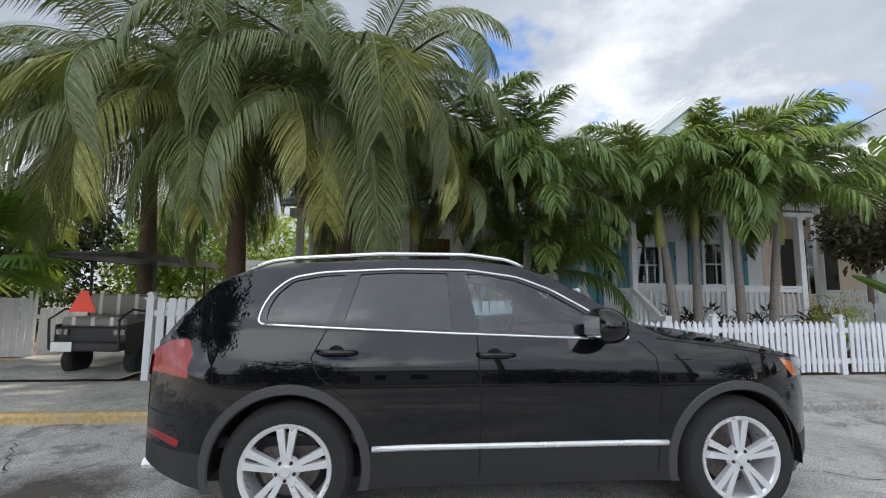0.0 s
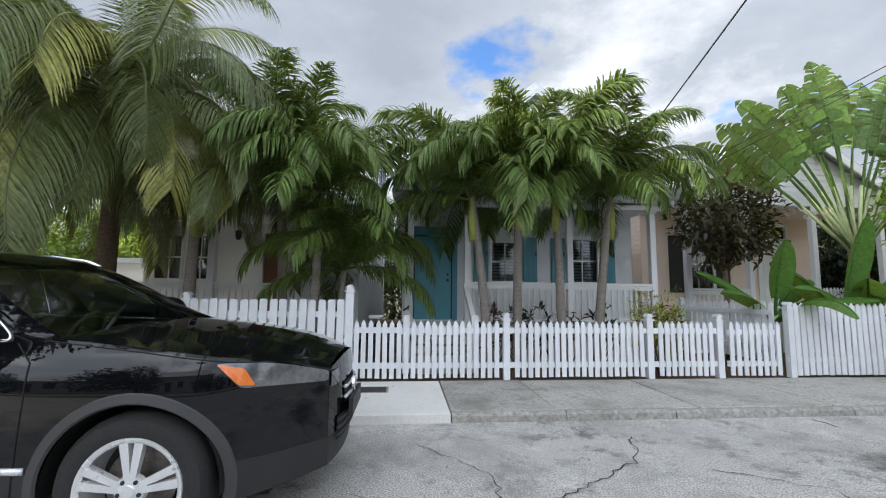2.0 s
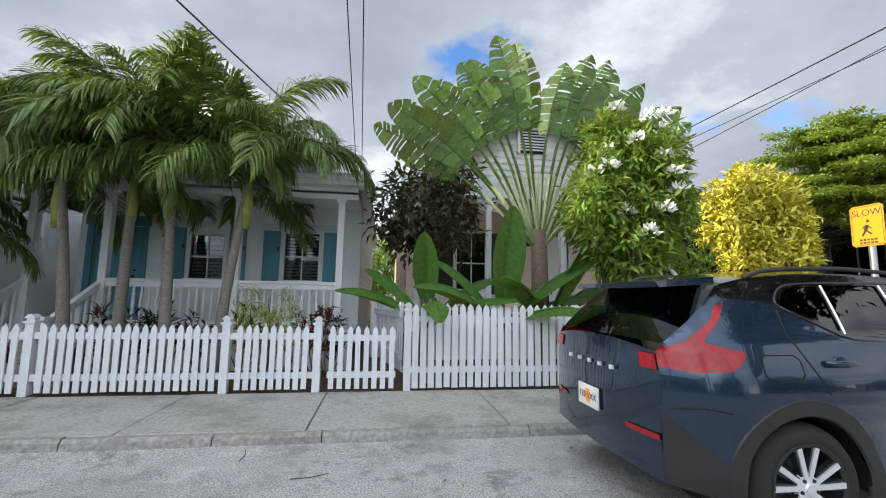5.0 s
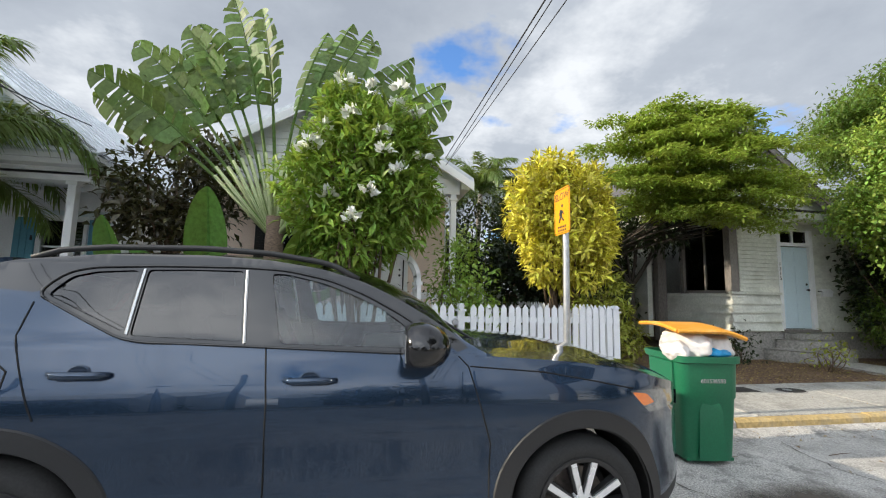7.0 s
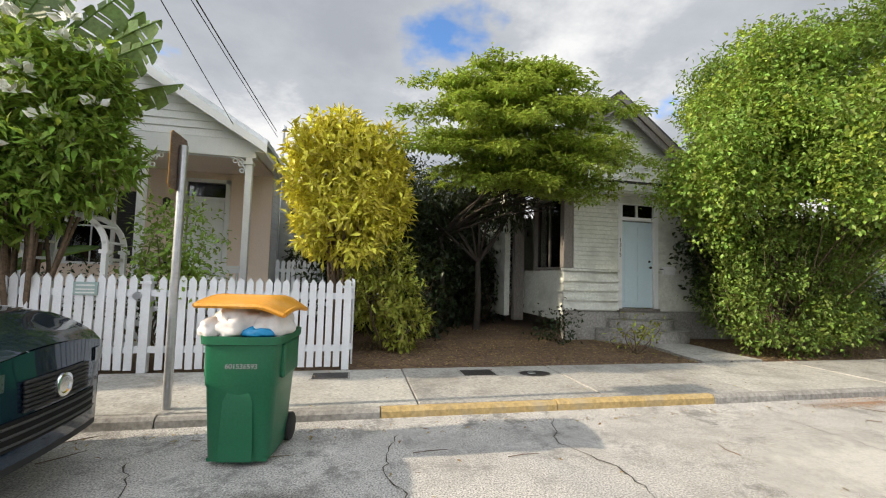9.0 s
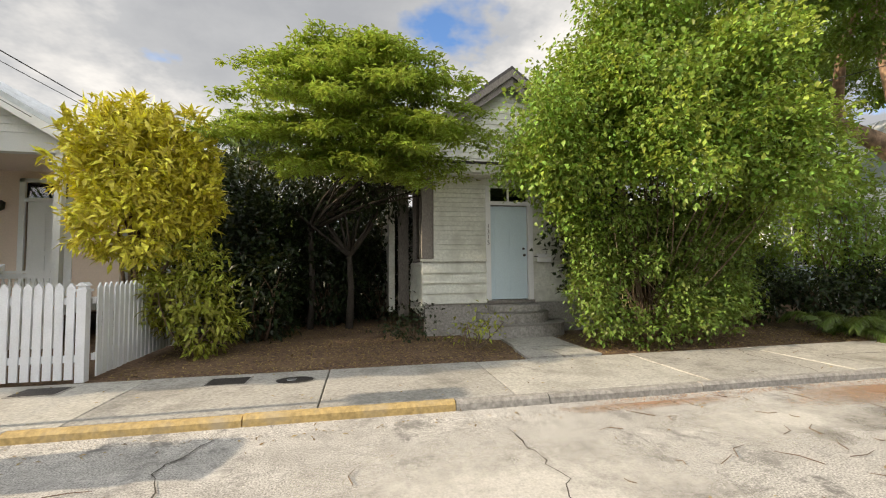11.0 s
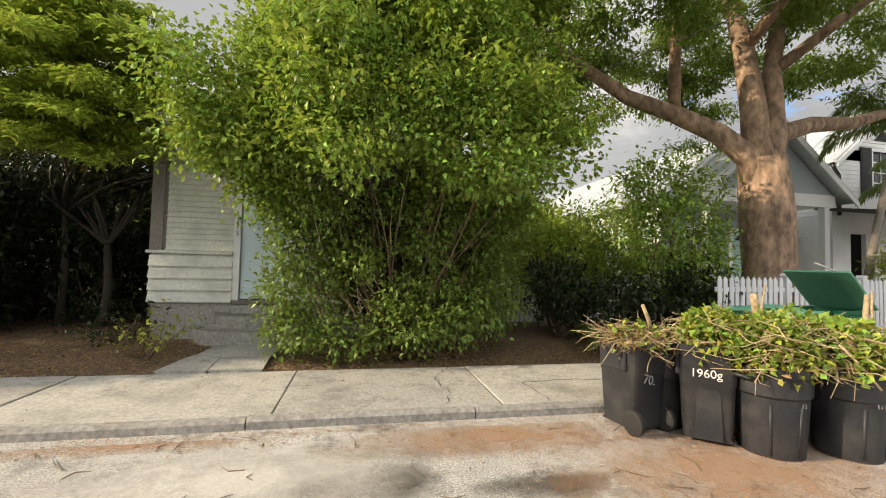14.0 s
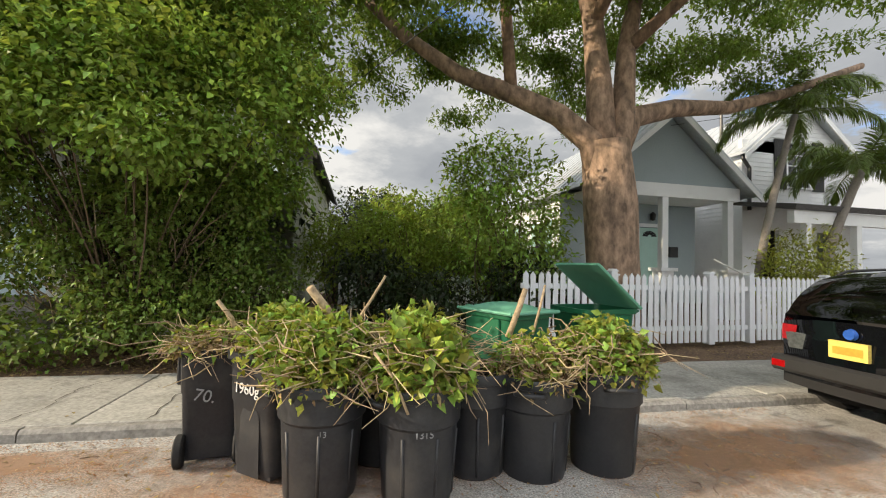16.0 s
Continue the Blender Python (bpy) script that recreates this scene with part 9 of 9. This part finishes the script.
for z0, z1, y0, y1 in ((0.78, 0.92, 0.0, 0.5), (0.92, 1.28, 0.48, 0.62), (0.80, 0.94, 0.65, 1.15)):
    se = part("seat", Geo().box(-0.52, 0.52, y0, y1, z0, z1), S["cushion"], gc, bevel=0.035)
    for x in (-0.3, 0.0, 0.3):
        part("seat_stripe", Geo().box(x - 0.03, x + 0.03, y0 - 0.006, y1 - 0.03, z0 + 0.02, z1 + 0.006), S["cream"], se)
part("roof", Geo().prism([(-0.2, 1.86), (2.3, 1.84), (2.35, 1.87), (2.25, 1.92), (-0.1, 1.95), (-0.22, 1.9)], 0, -0.62, 0.62), M["black"], gc, bevel=0.015)
for x in (-0.54, 0.54):
    for y, z in ((0.55, 0.8), (2.0, 0.8)):
        part("roof_post", Geo().tube([(x, y, z), (x, y - 0.05, 1.87)], 0.022, 6), M["black"], gc)
    part("guard_rail", Geo().tube([(x, -0.12, 0.45), (x, -0.16, 0.9), (x, 0.1, 1.05), (x, 0.4, 1.0)], 0.018, 6), M["black"], gc)
part("bumper", Geo().box(-0.55, 0.55, -0.14, -0.02, 0.42, 0.56), CM["clad_black"], gc, bevel=0.02)
part("warning_triangle", Geo().prism([(-0.20, 1.02), (0.22, 1.02), (0.06, 1.34), (-0.04, 1.34)], 1, -0.22, -0.21), S["triangle"], gc, "red slow-vehicle triangle")
part("number_plate", Geo().box(-0.48, -0.16, -0.16, -0.15, 0.42, 0.56), CM["plate"], gc)
for x in (-0.45, 0.45):
    part("tail_lamp", Geo().box(x - 0.09, x + 0.09, -0.03, 0.0, 0.66, 0.74), CM["lens"], gc)
part("steering_wheel", Geo().tube([(0.25 + 0.15 * math.cos(a), 1.7 + 0.05 * math.sin(a), 1.1 + 0.14 * math.sin(a)) for a in np.linspace(0, 2 * math.pi, 21)], 0.013, 6), M["black"], gc)
g = Geo()
g.grid([[(-6.5 + 3.0 * i / 12, WALK_Y1 + 6.5 * j / 12, 0.145 + 0.004 * math.sin(i * 2 + j)) for i in range(13)] for j in range(13)])
setting("driveway", g, M["concrete"], "worn concrete and dirt driveway")
wf = thing("white_shed", (-4.9, 15.0, 0.05), "low white shed behind the driveway", "shed")
part("wall", Geo().box(0, 3.0, 0, 2.5, 0, 2.2), M["siding"], wf)
part("roof", Geo().prism([(-0.2, 2.2), (2.7, 2.2), (2.7, 2.3), (-0.2, 2.35)], 0, -0.2, 3.2), M["metalroof"], wf)


# overhead lines and their poles
def cable(a, b, sag, r=0.0065):
    a, b = Vector(a), Vector(b)
    pts = [a.lerp(b, t) - Vector((0, 0, sag * 4 * t * (1 - t))) for t in np.linspace(0, 1, 21)]
    return tagged(part("overhead_cable", Geo().tube(pts, r, 5), M["cable"], smooth="all"), "thin black overhead service cable", "cable", "overhead cables")


for x in (4.0, 10.4, 16.3, 38.5):
    up_ = thing("utility_pole", (x, -8.05, 0), "tall grey wooden utility pole across the road", "utility pole")
    part("pole", Geo().tube([(0, 0, -0.2), (0, 0, 6.6)], [0.15, 0.11], 10), M["greywood"], up_, smooth="all")
    part("crossarm", Geo().box(-0.8, 0.8, -0.06, 0.06, 5.5, 5.62), M["greywood"], up_)
cable((4.0, -7.9, 5.1), (9.2, 10.0, 4.4), 0.15, 0.011)
cable((10.3, -7.9, 5.6), (9.65, 9.6, 3.75), 0.1)
cable((10.6, -7.9, 5.7), (9.75, 9.6, 3.7), 0.12)
cable((16.1, -7.9, 4.7), (16.12, 12.6, 4.95), 0.12, 0.010)
cable((16.3, -7.9, 4.5), (16.15, 12.6, 4.8), 0.18)
cable((16.6, -7.9, 5.6), (15.8, 10.6, 4.15), 0.1)
cable((38.4, -7.9, 5.3), (28.9, 13.0, 5.4), 0.1, 0.008)
cable((36.0, 14.0, 5.6), (47.0, 9.0, 7.2), 0.2, 0.008)
ms = thing("service_mast", (16.3, 12.6, 0.5), "steel service mast fixed to a house wall", "mast")
part("pipe", Geo().tube([(0, 0, -0.4), (0, 0, 4.5)], 0.03, 8), M["galv"], ms, smooth="all")
part("weather_head", Geo().lathe([(0.03, 4.45), (0.07, 4.5), (0.06, 4.58), (0.0, 4.62)], n=10), M["galv"], ms, smooth=True)


# ---- ground detail ----
def scatter(name, boxes, n, size, material, label, seed, z=0.0):
    rg = np.random.default_rng(seed)
    P = []
    for (x0, x1, y0, y1, zz), k in boxes:
        m = int(n * k)
        P.append(np.stack([rg.uniform(x0, x1, m), rg.uniform(y0, y1, m), np.full(m, zz + z)], 1))
    P = np.concatenate(P)
    m = len(P)
    ax = rnd_dirs(rg, m) * np.array([1, 1, 0.18])
    v, f = leaves(P, ax, np.array([0, 0, 1.0]) + rnd_dirs(rg, m) * 0.3, size * rg.uniform(0.5, 1.5, m), size * 0.45 * rg.uniform(0.5, 1.2, m), 0.15)
    o = part(name, quick_mesh(name, v, f, material), None)
    return tagged(o, label, "leaf litter", kind="stuff")


scatter("leaf_litter", [((18.3, 24.0, 7.58, 9.9, 0.125), 0.5), ((25.2, 30.5, 7.58, 9.5, 0.125), 0.4), ((18.6, 22.6, 9.9, 12.5, 0.12), 0.2), ((30, 33.5, 7.6, 8.6, 0.125), 0.1)], 9000, 0.055, V["dry"], "brown dry leaves covering the yard", 1)
scatter("leaf_litter", [((0.0, 34.0, 6.0, 7.5, 0.128), 0.35), ((26.5, 34.0, 3.6, 5.9, 0.012), 0.6), ((16, 30.0, 5.5, 5.86, 0.012), 0.4), ((3.0, 26.0, 2.4, 5.8, 0.012), 0.15)], 900, 0.045, V["dry"], "scattered dry leaves on road and pavement", 2)
rust = mat("rusty_leaf_crumbs", (0.42, 0.23, 0.12), 0.95, var=0.3, grain=40, bump=0.2, island=0.4)
scatter("leaf_crumbs", [((26.0, 29.4, 5.2, 5.5, 0.008), 0.15), ((24.0, 34.5, 5.72, 5.86, 0.022), 0.35), ((27.6, 33.8, 3.9, 5.8, 0.008), 0.5), ((32.0, 34.6, 4.4, 5.8, 0.008), 0.25)], 7000, 0.022, rust, "rust-red crumbs of leaves swept along the kerb", 3)
rgt = np.random.default_rng(4)
g = Geo()
for i in range(130):
    x, y = rgt.uniform(8, 33), rgt.uniform(2.6, 5.8)
    if i % 3:
        x = rgt.uniform(24, 33)
    a, ln = rgt.uniform(0, math.pi), rgt.uniform(0.06, 0.32)
    b = rgt.uniform(-0.06, 0.06)
    g.tube([(x, y, 0.012), (x + ln * 0.5 * math.cos(a) - b * math.sin(a), y + ln * 0.5 * math.sin(a) + b * math.cos(a), 0.014), (x + ln * math.cos(a), y + ln * math.sin(a), 0.012)], [0.004, 0.004, 0.002], 4)
tagged(part("fallen_twigs", g, V["twig"]), "small brown twigs fallen on the road", "twigs", kind="stuff")


# cracks in road and pavement
crack_mat = mat("crack_dirt", (0.07, 0.06, 0.05), 0.95, var=0.3, grain=50, bump=0.3)


def crack(pts, w, seed, z=0.0085):
    rg = random.Random(seed)
    line = []
    for (x0, y0), (x1, y1) in zip(pts, pts[1:]):
        n = max(2, int(math.hypot(x1 - x0, y1 - y0) / 0.07))
        for i in range(n):
            t = i / n
            line.append((x0 + (x1 - x0) * t + rg.gauss(0, 0.018), y0 + (y1 - y0) * t + rg.gauss(0, 0.018)))
    line.append(pts[-1])
    rows = []
    for i, (x, y) in enumerate(line):
        a, b = line[max(0, i - 1)], line[min(len(line) - 1, i + 1)]
        dx, dy = b[0] - a[0], b[1] - a[1]
        L_ = math.hypot(dx, dy) + 1e-6
        k = w * rg.uniform(0.35, 1.2) * (1 if 0 < i < len(line) - 1 else 0.2)
        rows.append([(x - dy / L_ * k, y + dx / L_ * k, z), (x + dy / L_ * k, y - dx / L_ * k, z)])
    return setting("road_crack", Geo().grid(rows), crack_mat, "dark crack in the worn road surface")


crack([(20.25, 5.7), (20.0, 5.1), (20.25, 4.6), (20.2, 3.9), (20.6, 3.2), (20.5, 2.2)], 0.007, 1)
crack([(18.6, 5.5), (18.45, 4.8), (18.7, 4.2), (18.4, 3.4), (18.2, 2.4)], 0.006, 2)
crack([(16.6, 5.2), (17.0, 4.3), (16.8, 3.3), (17.1, 2.4)], 0.007, 3)
crack([(4.4, 5.3), (5.0, 4.6), (4.9, 3.9), (5.6, 3.2), (5.5, 2.3)], 0.006, 4)
crack([(3.9, 4.4), (4.6, 4.0), (5.4, 4.2), (6.3, 4.8), (6.6, 5.4)], 0.007, 5)
crack([(-3.0, 5.4), (-2.5, 4.7), (-3.2, 4.2), (-2.6, 3.6), (-2.0, 3.4)], 0.009, 6)
crack([(6.8, 4.6), (7.5, 4.2), (7.4, 3.4), (8.2, 2.9)], 0.006, 7)
crack([(22.8, 5.3), (22.9, 4.4), (22.6, 3.6), (22.9, 2.8)], 0.007, 8)
crack([(27.2, 5.98), (27.35, 6.4), (27.28, 7.0), (27.55, 7.5)], 0.007, 9, 0.1275)
crack([(28.35, 6.0), (28.3, 6.7), (28.95, 6.75), (29.7, 6.7)], 0.008, 10, 0.1275)
crack([(17.15, 7.5), (17.05, 6.9), (17.3, 6.4), (17.35, 6.0)], 0.006, 11, 0.1275)


# worn, pale and damp patches of the road, with ragged edges
def patch_mat(name, color, strength):
    m = bpy.data.materials.new(name)
    m.use_nodes = True
    t = m.node_tree
    b = t.nodes["Principled BSDF"]
    b.inputs["Roughness"].default_value = 0.85
    tc = t.nodes.new("ShaderNodeTexCoord")
    geo = t.nodes.new("ShaderNodeNewGeometry")
    no = t.nodes.new("ShaderNodeTexNoise")
    no.inputs["Scale"].default_value, no.inputs["Detail"].default_value, no.inputs["Roughness"].default_value = 2.6, 8, 0.7
    t.links.new(geo.outputs["Position"], no.inputs["Vector"])
    di = t.nodes.new("ShaderNodeVectorMath")
    di.operation = "DISTANCE"
    di.inputs[1].default_value = (0.5, 0.5, 0.0)
    fl = t.nodes.new("ShaderNodeVectorMath")
    fl.operation = "MULTIPLY"
    fl.inputs[1].default_value = (1, 1, 0)
    t.links.new(tc.outputs["Generated"], fl.inputs[0])
    t.links.new(fl.outputs[0], di.inputs[0])
    su = t.nodes.new("ShaderNodeMath")
    su.operation = "MULTIPLY_ADD"
    t.links.new(di.outputs["Value"], su.inputs[0])
    su.inputs[1].default_value = -1.25
    t.links.new(no.outputs["Fac"], su.inputs[2])
    mr = t.nodes.new("ShaderNodeMapRange")
    mr.inputs[1].default_value, mr.inputs[2].default_value, mr.inputs[4].default_value = -0.1, 0.4, strength
    t.links.new(su.outputs[0], mr.inputs[0])
    fine = t.nodes.new("ShaderNodeTexNoise")
    fine.inputs["Scale"].default_value = 60
    t.links.new(geo.outputs["Position"], fine.inputs["Vector"])
    mc = t.nodes.new("ShaderNodeMix")
    mc.data_type = "RGBA"
    mc.inputs[6].default_value, mc.inputs[7].default_value = (*[c * 0.6 for c in color], 1), (*[min(1, c * 1.3) for c in color], 1)
    t.links.new(fine.outputs["Fac"], mc.inputs[0])
    t.links.new(mc.outputs[2], b.inputs["Base Color"])
    tr = t.nodes.new("ShaderNodeBsdfTransparent")
    mx = t.nodes.new("ShaderNodeMixShader")
    t.links.new(mr.outputs[0], mx.inputs[0])
    t.links.new(tr.outputs[0], mx.inputs[1])
    t.links.new(b.outputs[0], mx.inputs[2])
    t.links.new(mx.outputs[0], t.nodes["Material Output"].inputs["Surface"])
    return m


damp, worn, rust_shade = patch_mat("damp_road", (0.10, 0.085, 0.07), 0.85), patch_mat("worn_pale_road", (0.66, 0.64, 0.60), 0.8), patch_mat("rust_and_shade_road", (0.44, 0.25, 0.14), 0.6)
PATCHES = [(25.5, 4.72, 0.5, 0.6, "d"), (26.1, 4.8, 0.75, 0.6, "d"), (26.65, 4.85, 0.7, 0.6, "d"), (27.7, 4.65, 1.2, 0.5, "d"), (7.6, 3.6, 1.8, 1.0, "d"), (9.1, 4.5, 2.2, 0.8, "d"), (6.0, 3.3, 1.6, 0.9, "d"), (17.6, 4.3, 1.6, 0.9, "d"), (-1.9, 4.3, 1.5, 1.2, "d"),
           (9.3, 3.1, 1.8, 0.9, "w"), (6.8, 2.6, 1.5, 1.0, "w"), (22.5, 4.2, 4.0, 2.4, "w"), (19.9, 3.2, 3.0, 1.8, "w"), (25.5, 5.0, 3.0, 1.2, "w"), (3.8, 3.6, 1.6, 1.2, "w"),
           # rust stains; the one at x 33.6 also paints the shade beyond the bins
           (27.6, 5.5, 3.2, 0.9, "r"), (29.2, 4.6, 3.6, 1.8, "r"), (32.9, 4.9, 3.0, 1.9, "r"), (24.6, 5.7, 2.6, 0.4, "r"), (33.6, 5.0, 2.8, 1.7, "r"), (30.5, 5.3, 4.0, 1.2, "r")]
for i, (x, y, w, d, k) in enumerate(PATCHES):
    z = 0.0062 + 0.0002 * i
    setting("road_patch", Geo().grid([[(x - w / 2 + w * i_ / 4, y - d / 2 + d * j / 4, z) for i_ in range(5)] for j in range(5)]), {"d": damp, "w": worn, "r": rust_shade}[k], {"d": "dark damp patch on the road", "w": "pale worn patch of the road", "r": "rust-red stain and painted shade on the road"}[k])
# brown clippings and shade plants in the yard by the great tree
scatter("leaf_litter", [((29.5, 38.0, 7.6, 9.5, 0.13), 1.0)], 1500, 0.05, V["dry"], "dry leaves below a large tree", 6)
